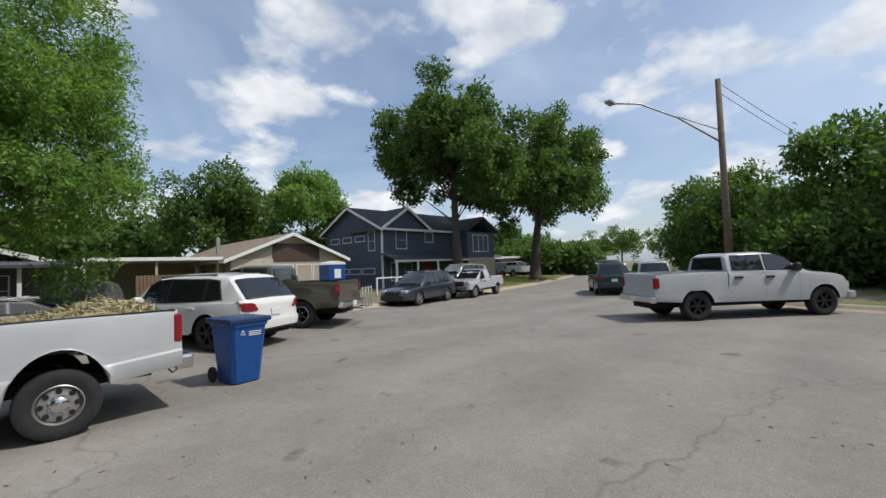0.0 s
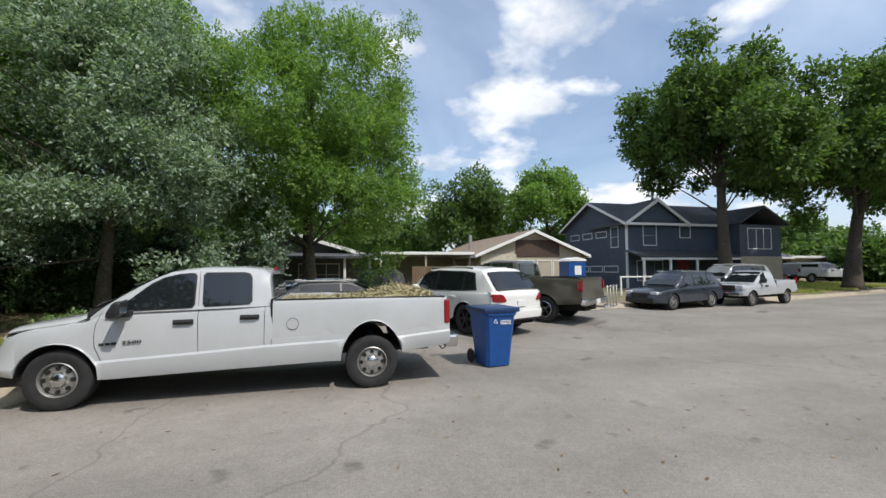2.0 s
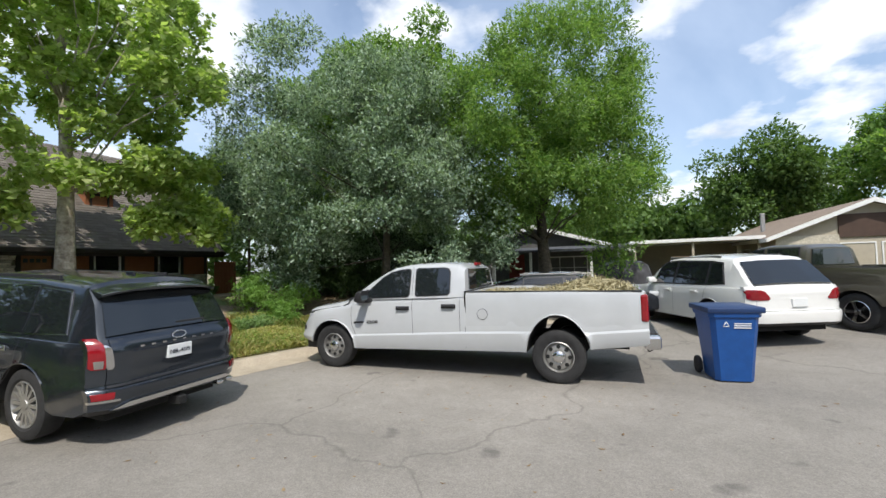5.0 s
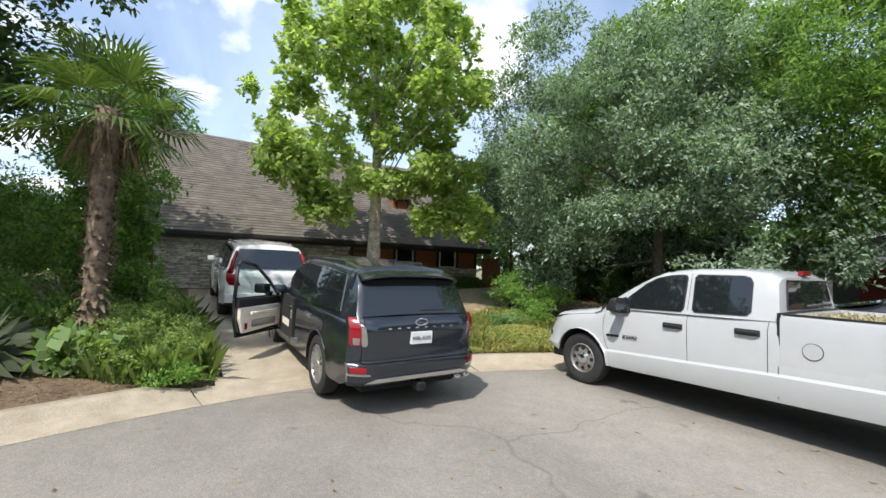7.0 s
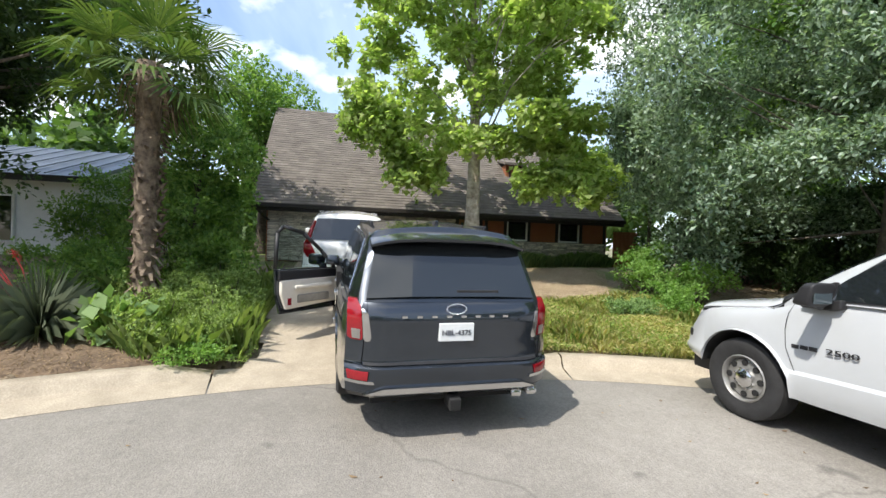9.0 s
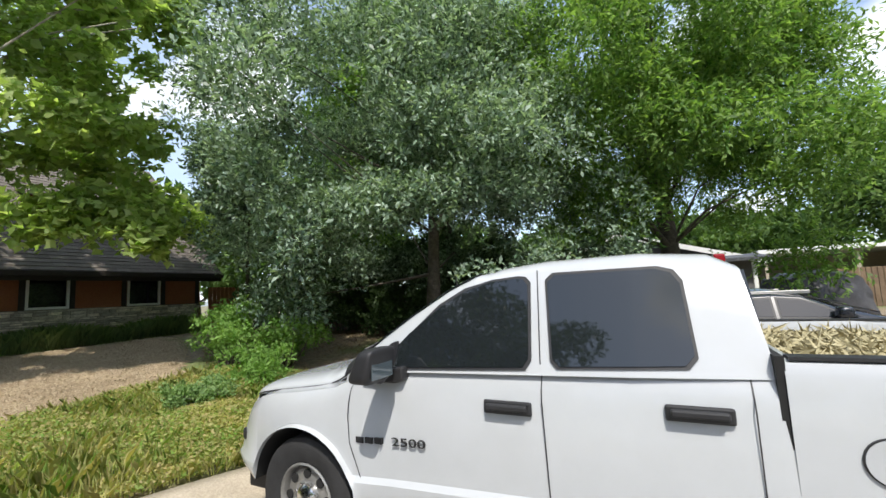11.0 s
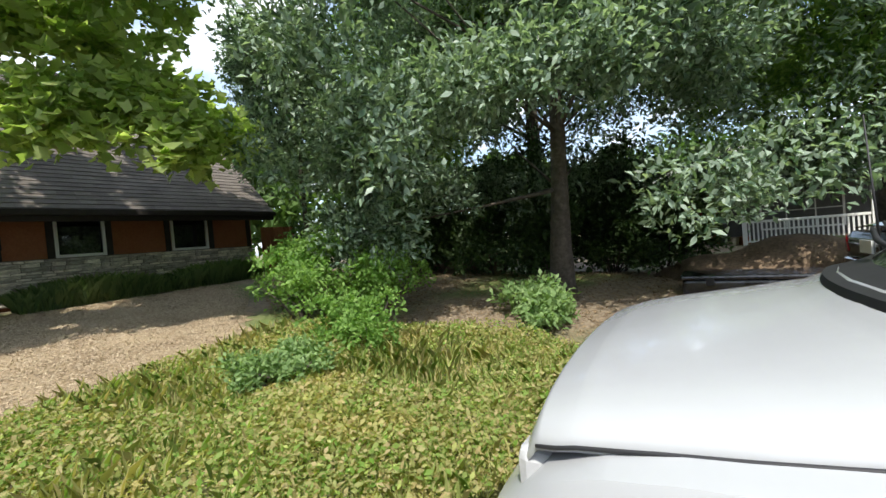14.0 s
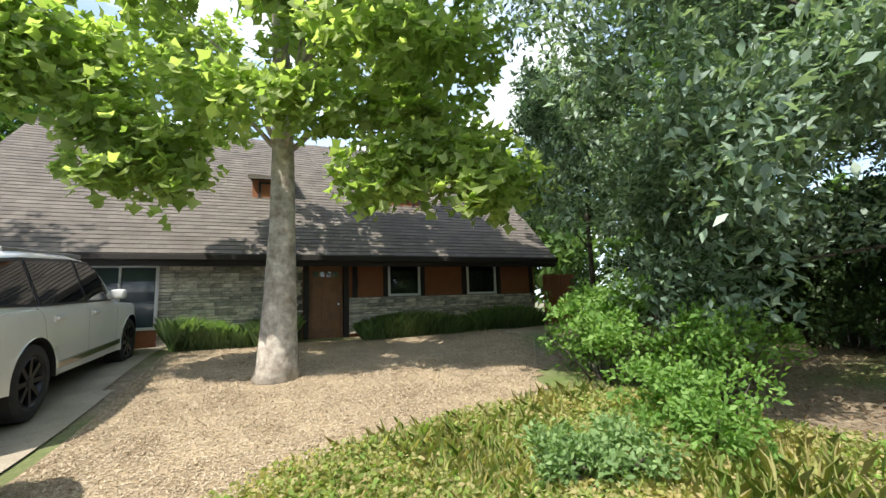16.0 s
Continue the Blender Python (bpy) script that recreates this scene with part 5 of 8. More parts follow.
def ram_front(parent):
    """The raised bonnet with its shut line, the black cowl, wipers and the tall door mirrors."""
    edge = [(3.79, 1.235), (3.83, 1.195), (3.87, 1.168), (3.95, 1.135), (4.18, 1.103), (4.46, 1.066), (4.62, 1.04), (4.72, 1.012), (4.765, 0.95), (4.785, 0.88), (4.79, 0.8)]
    half_w = [(3.79, 0.8), (3.87, 0.845), (4.0, 0.865), (4.3, 0.865), (4.5, 0.855), (4.66, 0.84), (4.74, 0.81), (4.79, 0.77)]
    rise = [(3.79, 0.05), (3.87, 0.08), (4.0, 0.085), (4.2, 0.078), (4.6, 0.072), (4.72, 0.07), (4.77, 0.05), (4.79, 0.03)]
    nose = [(3.79, 0.2), (4.1, 0.09), (4.79, 0.05)]
    xs = sorted(set(np.linspace(3.79, 4.79, 26).round(3).tolist() + [p[0] for p in edge]))
    shape = [(1.0, -0.25), (1.0, 0.05), (0.985, 0.25), (0.95, 0.48), (0.88, 0.7), (0.76, 0.84), (0.56, 0.93), (0.28, 0.985), (0.0, 1.0)]
    bm = bmesh.new()
    rows = []
    for x in xs:
        z, w, r = lerp_table(edge, x), lerp_table(half_w, x), lerp_table(rise, x)
        row = [(x + lerp_table(nose, x) * (1 - q * q), w * q, z + r * u) for q, u in shape]
        rows.append([bm.verts.new(p) for p in row] + [bm.verts.new((a, -b, c)) for a, b, c in row[-2::-1]])
    for a, b in zip(rows, rows[1:]):
        for k in range(len(rows[0]) - 1):
            bm.faces.new((a[k], b[k], b[k + 1], a[k + 1]))
    bm.faces.new(rows[-1][::-1])
    bmesh.ops.recalc_face_normals(bm, faces=bm.faces[:])
    smooth(part("bonnet", bm, M_CAR_WHITE, parent), 50)
    for sg in (1, -1):
        bm = bmesh.new()
        tube(bm, [(x, sg * (lerp_table(half_w, x) + 0.004), lerp_table(edge, x) - 0.006) for x in xs if x < 4.75], 0.005, 6)
        part("bonnet_seam", bm, M_TRIM, parent)
    # cowl: black panel between the bowed foot of the windscreen and the bonnet's back edge
    bm = bmesh.new()
    rows = []
    for i in range(25):
        q = -1 + i / 12
        u = float(np.interp(abs(q), [c[0] for c in shape[::-1]], [c[1] for c in shape[::-1]]))
        foot = (3.66 + 0.19 * (1 - q * q), 0.85 * q, 1.325)
        lip = (3.83 + 0.2 * (1 - q * q), 0.84 * q, 1.2 + 0.07 * max(0, u) + 0.004)
        rows.append([bm.verts.new(p) for p in (foot, [(a + b) / 2 - (0.012 if k == 2 else 0) for k, (a, b) in enumerate(zip(foot, lip))], lip, (lip[0] + 0.01, lip[1], lip[2] - 0.03))])
    for a, b in zip(rows, rows[1:]):
        for k in range(3):
            bm.faces.new((a[k], a[k + 1], b[k + 1], b[k]))
    for row in (rows[0], rows[-1]):
        q = row[0].co
        low = bm.verts.new((q.x + 0.02, q.y, q.z - 0.05))
        bm.faces.new((row[0], row[1], row[2], row[3], low))
    bmesh.ops.recalc_face_normals(bm, faces=bm.faces[:])
    smooth(part("cowl", bm, M_TRIM, parent), 50)
    for y0, y1 in ((0.62, 0.1), (-0.1, -0.62)):
        bm = bmesh.new()
        tube(bm, [(3.83, y0, 1.33), (3.84, (y0 + y1) / 2, 1.375), (3.79, y1, 1.41)], [0.012, 0.01, 0.008], 6)
        tube(bm, [(3.82, y0 - 0.1, 1.36), (3.75, y1 - 0.02, 1.43)], 0.007, 5)
        part("wiper", bm, M_TRIM, parent)
    for sg in (1, -1):
        bm = bmesh.new()
        bmesh.ops.create_uvsphere(bm, u_segments=28, v_segments=16, radius=1)
        for v in bm.verts:
            q = [math.copysign(abs(c) ** 0.42, c) for c in v.co]
            back = 0.35 if q[0] < 0 else 1.0
            v.co = Vector((3.3 + 0.1 * q[0] * back * (1 - 0.22 * q[2]) - 0.03 * q[2], sg * (1.18 + 0.13 * q[1]), 1.335 + 0.098 * q[2]))
        bmesh.ops.recalc_face_normals(bm, faces=bm.faces[:])
        house = smooth(part("wing_mirror", bm, M_TRIM, parent, "tall black mirror on a stout arm"), 45)
        bm = bmesh.new()
        add_box(bm, 3.262, 3.272, *sorted((sg * 1.085, sg * 1.275)), 1.265, 1.4, 0.004)
        part("mirror_glass", bm, M_GLASS_L, house)
        sail = [(3.24, 1.3), (3.54, 1.25), (3.555, 1.2), (3.3, 1.2), (3.24, 1.22)]
        prism_part("mirror_mount", sail, "y", sg * 0.95, sg * 1.02, M_TRIM, parent, bevel=0.015)
        prism_part("mirror_sail", [(3.33, 1.28), (3.53, 1.25), (3.37, 1.42), (3.33, 1.44)], "y", sg * 0.9, sg * 0.965, M_TRIM, parent, bevel=0.01)
        bm = bmesh.new()
        tube(bm, [(3.42, sg * 0.98, 1.225), (3.36, sg * 1.08, 1.24), (3.31, sg * 1.16, 1.27)], [0.035, 0.032, 0.03], 10)
        part("mirror_arm", bm, M_TRIM, parent)


ram_front(ram)
bm = bmesh.new()
tube(bm, [(3.72, -0.8, 1.22), (3.75, -0.82, 1.9)], [0.006, 0.003], 5)
part("aerial", bm, M_TRIM, ram)
bm = bmesh.new()
tube(bm, [(-1.3, 0.3, 0.6), (-1.34, 0.32, 0.45), (-1.28, 0.34, 0.42), (-1.22, 0.3, 0.5)], 0.012, 6)
part("trailer_cable", bm, M_UNDER, ram)
# prunings heaped in the bed
rng = np.random.default_rng(9)
N = 6000
hx, hy = rng.uniform(2.6, 5.15, N), rng.uniform(0.2, 1.8, N)
hzz = 1.28 + 0.25 * np.exp(-((hx - 4.6) / 0.6) ** 2) * np.sin((hy - 0.1) / 1.8 * np.pi) * rng.random(N) ** 0.4 + 0.05 * rng.random(N)
d_ = rng.normal(size=(N, 3)) * np.array([1, 1, 0.5]); d_ /= np.linalg.norm(d_, axis=1)[:, None]
w_ = np.cross(d_, rng.normal(size=(N, 3))); w_ /= np.linalg.norm(w_, axis=1)[:, None]
P_ = np.stack([hx, hy, hzz], 1)
L_ = rng.uniform(0.04, 0.14, N)[:, None]
V_ = np.stack([P_ - d_ * L_, P_ + w_ * 0.012, P_ + d_ * L_, P_ - w_ * 0.012], 1).reshape(-1, 3)
tagged(mesh_np("prunings", V_, np.arange(N * 4).reshape(-1, 4), M_HAY), "dry straw-coloured prunings heaped in the truck bed", "garden waste", kind="stuff")
tagged(prism_part("waste_heap", [(2.65, 1.02), (5.2, 1.02), (5.15, 1.3), (4.5, 1.42), (3.6, 1.3), (2.7, 1.28)], "y", 0.16, 1.84, M_HAY, None), "packed dry garden waste filling the truck bed", "garden waste")


def estate_spec(L=1.0, H=1.74, hw=0.96, wb=2.9, r=0.37, rear=1.08, front=0.95, paint=M_CAR_WHITE, belt=1.07, slope=0.35, **kw):
    """Measures of a tall estate car: windows, seams and lamps follow from its size."""
    x0, x1 = -rear, wb + front
    d = dict(wb=wb, r=r, hw=hw, rear=rear, front=front, paint=paint, tw=0.24, spokes=kw.pop("spokes", 10), rim=kw.pop("rim", M_STEEL), arch=1.15, waist=0.7, shoulder=0.07, fr=0.66, flare=0.02, crown=0.02,
             plan=[(x0, 0.72), (x0 + 0.04, 0.8), (x0 + 0.09, 0.88), (x0 + 0.15, 0.94), (x0 + 0.5, 0.985), (wb + 0.2, 0.985), (x1 - 0.3, 0.92), (x1, 0.76)],
             top=[(x0, belt - 0.12), (x0 + 0.08, belt), (0.4, belt), (wb - 0.95, belt - 0.03), (wb - 0.35, belt - 0.06), (wb + 0.45, belt - 0.12), (x1 - 0.15, belt - 0.24), (x1, belt - 0.42)],
             sill=[(x0, 0.48), (x0 + 0.3, 0.36), (wb + 0.5, 0.3), (x1, 0.36)],
             cab=[(x0 + 0.06, belt - 0.02), (x0 + slope * 0.75, H - 0.22), (x0 + slope + 0.05, H - 0.06), (0.3, H - 0.005), (wb * 0.45, H), (wb - 1.2, H - 0.05), (wb - 0.85, H - 0.22), (wb - 0.3, belt - 0.02)],
             belt_hw=hw * 0.955, roof_hw=hw * 0.72,
             cab_plan=[(x0, 0.88), (x0 + 0.5, 0.97), (0.5, 1), (wb - 0.9, 1), (wb - 0.3, 0.93)],
             windows=[[(x0 + slope + 0.12, belt + 0.08), (0.12, belt + 0.04), (0.12, H - 0.14), (x0 + slope + 0.3, H - 0.17)], [(0.2, belt + 0.04), (wb * 0.45 - 0.06, belt + 0.02), (wb * 0.45 - 0.06, H - 0.11), (0.2, H - 0.13)],
                      [(wb * 0.45 + 0.03, belt + 0.02), (wb - 0.72, belt), (wb - 0.98, H - 0.24), (wb - 1.2, H - 0.14), (wb * 0.45 + 0.03, H - 0.11)]],
             band=[(x0 + slope + 0.08, belt + 0.05), (wb * 0.45, belt - 0.01), (wb - 0.68, belt - 0.02), (wb - 0.95, H - 0.22), (wb - 1.2, H - 0.1), (wb * 0.45, H - 0.075), (0.15, H - 0.1), (x0 + slope + 0.28, H - 0.14)], roof_crown=0.045,
             screens=[("windscreen", (wb - 0.34, belt + 0.03), (wb - 1.12, H - 0.1), 0.88), ("rear_window", (x0 + 0.1, belt + 0.05), (x0 + slope * 0.86, H - 0.15), 0.93)],
             handles=[(0.5, belt - 0.14), (wb * 0.45 + 0.2, belt - 0.15)], mirror=(wb - 0.82, belt + 0.06, 0.2, 0.15), mirror_mat=paint, handle_mat=kw.pop("handle_mat", paint),
             seams=[[(wb * 0.45, belt), (wb * 0.45, 0.4)], [(wb - 0.62, belt - 0.08), (wb - 0.62, 0.4)], [(0.1, belt), (0.2, 0.8), (0.5, 0.5)]],
             boxes=[("front_bumper", (x1 - 0.2, x1 + 0.05, -hw * 0.76, hw * 0.76, 0.3, 0.56), M_TRIM, 0.05),
                    ("grille", (x1 - 0.12, x1 + 0.03, -0.42, 0.42, 0.56, 0.74), M_TRIM, 0.02), ("headlamp", (x1 - 0.34, x1 - 0.06, hw * 0.5, hw * 0.84, 0.66, 0.8), M_LENS, 0.04), ("headlamp", (x1 - 0.34, x1 - 0.06, -hw * 0.84, -hw * 0.5, 0.66, 0.8), M_LENS, 0.04),
                    *([("number_plate", (x0 - 0.045, x0 + 0.02, -0.15, 0.15, 0.74, 0.89), M_PLATE, 0.0)] if kw.pop("plate", True) else []), ("underbody", (x0 + 0.2, x1 - 0.2, -hw * 0.7, hw * 0.7, 0.26, 0.5), M_UNDER, 0.0)]
                   + [("roof_rail", (0.0, wb * 0.62, sg * hw * 0.66 - 0.02, sg * hw * 0.66 + 0.02, H - 0.05, H + 0.006), kw.get("rail_mat", M_STEEL), 0.01) for sg in (1, -1)])
    kw.pop("rail_mat", None)
    lamps = kw.pop("lamps", "wide")
    lamp = [(belt - 0.23, hw * 0.6, hw * 0.86), (belt - 0.2, hw * 0.56, hw * 0.925), (belt - 0.06, hw * 0.66, hw * 0.935), (belt - 0.03, hw * 0.74, hw * 0.92)] if lamps == "wide" else [(belt - 0.3, hw * 0.64, hw * 0.86), (belt - 0.2, hw * 0.68, hw * 0.93), (belt - 0.03, hw * 0.77, hw * 0.93), (belt + 0.02, hw * 0.8, hw * 0.91)]
    if lamps == "slim":
        lamp = [(belt - 0.27, hw * 0.81, hw * 0.9), (belt - 0.25, hw * 0.8, hw * 0.925), (belt, hw * 0.82, hw * 0.93), (belt + 0.05, hw * 0.85, hw * 0.92)]
    d["tail"] = dict(corner=0.16, prof=[(0.38, x0 + 0.03), (0.44, x0 - 0.05), (0.58, x0 - 0.075), (0.64, x0 - 0.065), (0.665, x0 - 0.03), (0.7, x0 - 0.015), (0.76, x0 - 0.025), (0.83, x0 - 0.005), (belt - 0.14, x0 - 0.025), (belt - 0.04, x0 - 0.015), (belt + 0.03, x0 + 0.04), (belt + 0.06, x0 + 0.08)],
                     panels=[("rear_bumper", [(0.44, -hw * 0.93, hw * 0.93), (0.66, -hw * 0.945, hw * 0.945)], 0.0, paint, 0.09), ("lower_bumper", [(0.38, -hw * 0.9, hw * 0.9), (0.44, -hw * 0.93, hw * 0.93)], 0.001, M_TRIM, 0.09),
                             ("tailgate", [(0.67, -hw * 0.8, hw * 0.8), (belt + 0.03, -hw * 0.76, hw * 0.76)], 0.002, paint, 0.09), ("rear_quarter", [(0.665, hw * 0.808, hw * 0.94), (belt + 0.03, hw * 0.768, hw * 0.93)], 0.001, paint, 0.09),
                             ("tail_lamp", lamp, 0.012, M_RED, 0.05)] + kw.pop("tail_more", []))
    d["boxes"] += kw.pop("more", [])
    d.update(kw)
    return d


# the dark grey seven-seater with its driver's door open
PAL = estate_spec(H=1.81, hw=0.96,
                  screens=[("windscreen", (2.56, 1.16), (1.78, 1.71), 0.88), ("rear_window", (-1.03, 1.18), (-0.79, 1.585), 0.93)],
                  wb=2.9, r=0.395, rear=1.13, front=0.95, paint=M_CAR_GREY, belt=1.13, slope=0.42, rim=M_STEEL, spokes=14, rail_mat=M_TRIM, seal=M_CHROME, lamps="slim", plate=False,
                  tail_more=[("lamp_trim", [(0.85, 0.715, 0.75), (0.88, 0.7, 0.765), (1.08, 0.73, 0.785), (1.11, 0.765, 0.79)], 0.006, M_CHROME, 0.04), ("reverse_lamp", [(0.87, 0.79, 0.85), (0.95, 0.79, 0.86)], 0.015, M_STEEL, 0.03), ("bumper_reflector", [(0.55, 0.73, 0.88), (0.62, 0.72, 0.89)], 0.012, M_RED, 0.04), ("reflector_trim", [(0.52, 0.67, 0.9), (0.545, 0.68, 0.9)], 0.012, M_CHROME, 0.04),
                             ("skid_plate", [(0.4, -0.7, 0.7), (0.43, -0.76, 0.76), (0.49, -0.6, 0.6)], 0.035, M_CHROME, 0.06), ("tailgate_trim", [(0.665, -0.76, 0.76), (0.685, -0.76, 0.76)], 0.012, M_TRIM, 0.04)], handle_mat=M_CHROME,
                  more=[("rear_wiper", (-1.06, -1.0, -0.4, -0.02, 1.235, 1.26), M_TRIM, 0.004),
                        ("tow_hitch", (-1.24, -1.05, -0.05, 0.05, 0.28, 0.38), M_UNDER, 0.01), ("exhaust", (-1.22, -1.0, -0.6, -0.5, 0.36, 0.42), M_CHROME, 0.02), ("exhaust", (-1.22, -1.0, -0.74, -0.64, 0.37, 0.43), M_CHROME, 0.02),
                        # near-black slab by the open door stands in for the shaded cabin inside
                        ("aerial", (-0.3, -0.14, -0.02, 0.02, 1.78, 1.855), M_CAR_BLACK, 0.012), ("door_opening", (1.3, 2.24, 0.88, 0.966, 0.5, 1.12), M_UNDER, 0.0), ("front_seat", (1.36, 1.48, 0.6, 0.968, 0.74, 0.96), M_CREAM, 0.05), ("seat_base", (1.5, 2.05, 0.6, 0.97, 0.58, 0.78), M_CREAM, 0.05), ("sill_plate", (1.25, 2.3, 0.9, 1.0, 0.42, 0.5), M_CHROME, 0.01)])
pal = vehicle("suv", pose(-1.24, -2.97, 0.04, 0, -2.6, 181), "dark grey seven-seat SUV, driver's door standing open", "car", PAL)
for k, dims in enumerate([(-1.172, -1.13, -0.15, 0.15, 0.85, 1.0)]):
    plate_ = box_part("licence_plate", dims, M_PLATE, pal, "white plate with dark characters", 0.003)
    text_on("NBL-4375", 0.062, pose(-1.174, 0, 0.92, 90, 0, -90), M_INK, plate_)
bm = bmesh.new()
rows = []
for i in range(25):
    y = -0.7 + 1.4 * i / 24
    u = (y / 0.7) ** 2
    zt, xr = 1.7 - 0.055 * u * u - 0.012 * u, -0.97 + 0.1 * u * u
    rows.append([bm.verts.new(p) for p in ((xr, y, zt - 0.035), (xr - 0.012, y, zt - 0.012), (xr + 0.03, y, zt + 0.004), (-0.5, y, zt + 0.075), (-0.5, y, zt - 0.02), (xr + 0.06, y, zt - 0.05))])
for a, b in zip(rows, rows[1:]):
    for k in range(6):
        bm.faces.new((a[k], b[k], b[(k + 1) % 6], a[(k + 1) % 6]))
bm.faces.new(rows[0]); bm.faces.new(rows[-1][::-1])
bmesh.ops.recalc_face_normals(bm, faces=bm.faces[:])
smooth(part("spoiler", bm, M_CAR_GREY, pal), 40)
bars(pal, [(-1.162, -1.14, 0.44 - i * 0.125 - 0.022, 0.44 - i * 0.125 + 0.022, 1.045, 1.063) for i in range(8)], M_CHROME)
bm = bmesh.new()
for i in range(24):
    a, b = 2 * math.pi * i / 24, 2 * math.pi * (i + 1) / 24
    tube(bm, [(-1.145, 0.085 * math.cos(a), 1.115 + 0.042 * math.sin(a)), (-1.145, 0.085 * math.cos(b), 1.115 + 0.042 * math.sin(b))], 0.008, 5)
part("badge", bm, M_CHROME, pal)


def open_door(parent):
    """A front door swung wide: dark skin, pale lining, window frame, mirror."""
    e = new("front_door")
    e.parent = parent
    e.matrix_local = pose(2.3, 0.95, 0, 0, 0, 129) @ Matrix.Diagonal((1, -1, 1, 1))
    # in its own frame the door reaches along +x from the hinge, the lining to -y
    prism_part("door_skin", [(0, 0.45), (0.98, 0.45), (1.05, 0.75), (1.06, 1.1), (0, 1.08)], "y", 0.02, 0.07, M_CAR_GREY, e, bevel=0.012)
    prism_part("door_lining", [(0.05, 0.56), (0.92, 0.52), (1.0, 0.75), (1.0, 0.94), (0.05, 0.94)], "y", -0.05, 0.02, M_CREAM, e, "cream lining with a dark armrest", bevel=0.02)
    prism_part("door_top", [(0.03, 0.94), (1.02, 0.94), (1.03, 1.08), (0.03, 1.06)], "y", -0.04, 0.02, M_TRIM, e, bevel=0.01)
    box_part("armrest", (0.15, 0.8, -0.1, -0.04, 0.8, 0.86), M_CREAM, e, bevel=0.02)
    box_part("door_pocket", (0.2, 0.75, -0.075, -0.045, 0.6, 0.72), M_STEEL, e, bevel=0.015)
    box_part("reflector", (0.84, 0.9, -0.056, -0.045, 0.58, 0.68), M_RED, e, bevel=0.004)
    bm = bmesh.new()
    fr = [(0.05, 1.08), (0.3, 1.34), (0.62, 1.6), (0.95, 1.69), (1.03, 1.6), (1.06, 1.1)]
    for a, b in zip(fr, fr[1:]):
        tube(bm, [(a[0], 0.02, a[1]), (b[0], 0.02, b[1])], 0.028, 6)
    part("window_frame", bm, M_TRIM, e)
    gl = prism_part("window_pane", [(0.08, 1.09), (0.32, 1.33), (0.63, 1.58), (0.93, 1.66), (1.0, 1.58), (1.03, 1.1)], "y", 0.018, 0.023, clear_glass(), e)
    gl.visible_shadow = False
    bm = bmesh.new()
    add_box(bm, 0.12, 0.3, 0.12, 0.36, 1.1, 1.27, 0.04)
    add_box(bm, 0.16, 0.26, 0.05, 0.14, 1.08, 1.14, 0.01)
    smooth(part("wing_mirror", bm, M_CAR_BLACK, e), 40)


def clear_glass():
    m = bpy.data.materials.new("clear_glass")
    m.use_nodes = True
    b = m.node_tree.nodes["Principled BSDF"]
    b.inputs["Base Color"].default_value = (0.75, 0.85, 0.82, 1)
    b.inputs["Roughness"].default_value = 0.02
    b.inputs["Transmission Weight"].default_value = 1.0
    b.inputs["IOR"].default_value = 1.1
    return m


open_door(pal)

VOLVO = estate_spec(H=1.77, hw=0.98, wb=2.98, r=0.385, rear=1.1, front=0.87, paint=M_CAR_PEARL, belt=1.13, slope=0.34, rim=M_DARK_RIM, spokes=8, lamps="tall", rail_mat=M_STEEL,
                    more=[("side_trim", (0.5, 2.5, -0.985, -0.96, 0.42, 0.5), M_CHROME, 0.01)])
vol = vehicle("suv", pose(-6.85, -3.76, hz(-6.85, -3.7) + 0.02, 0, -4.2, 180), "pearl white tall SUV parked before the garage", "car", VOLVO)

for sg in (1, -1):
    bm = bmesh.new()
    tube(bm, [(-1.03, sg * 0.83, 1.12), (-0.93, sg * 0.77, 1.36), (-0.84, sg * 0.7, 1.58)], [0.055, 0.045, 0.03], 8)
    part("tail_lamp", bm, M_RED, vol)
TRAV = estate_spec(H=1.74, hw=0.985, wb=3.02, r=0.39, rear=1.1, front=0.98, paint=M_CAR_PEARL, belt=1.1, slope=0.62, rim=M_DARK_RIM, spokes=6)
trav = vehicle("suv", pose(7.68, 4.35, float(road_z(7.5, 4.6)), 0, 0, 113.6), "white family SUV with dark multi-spoke wheels", "car", TRAV)


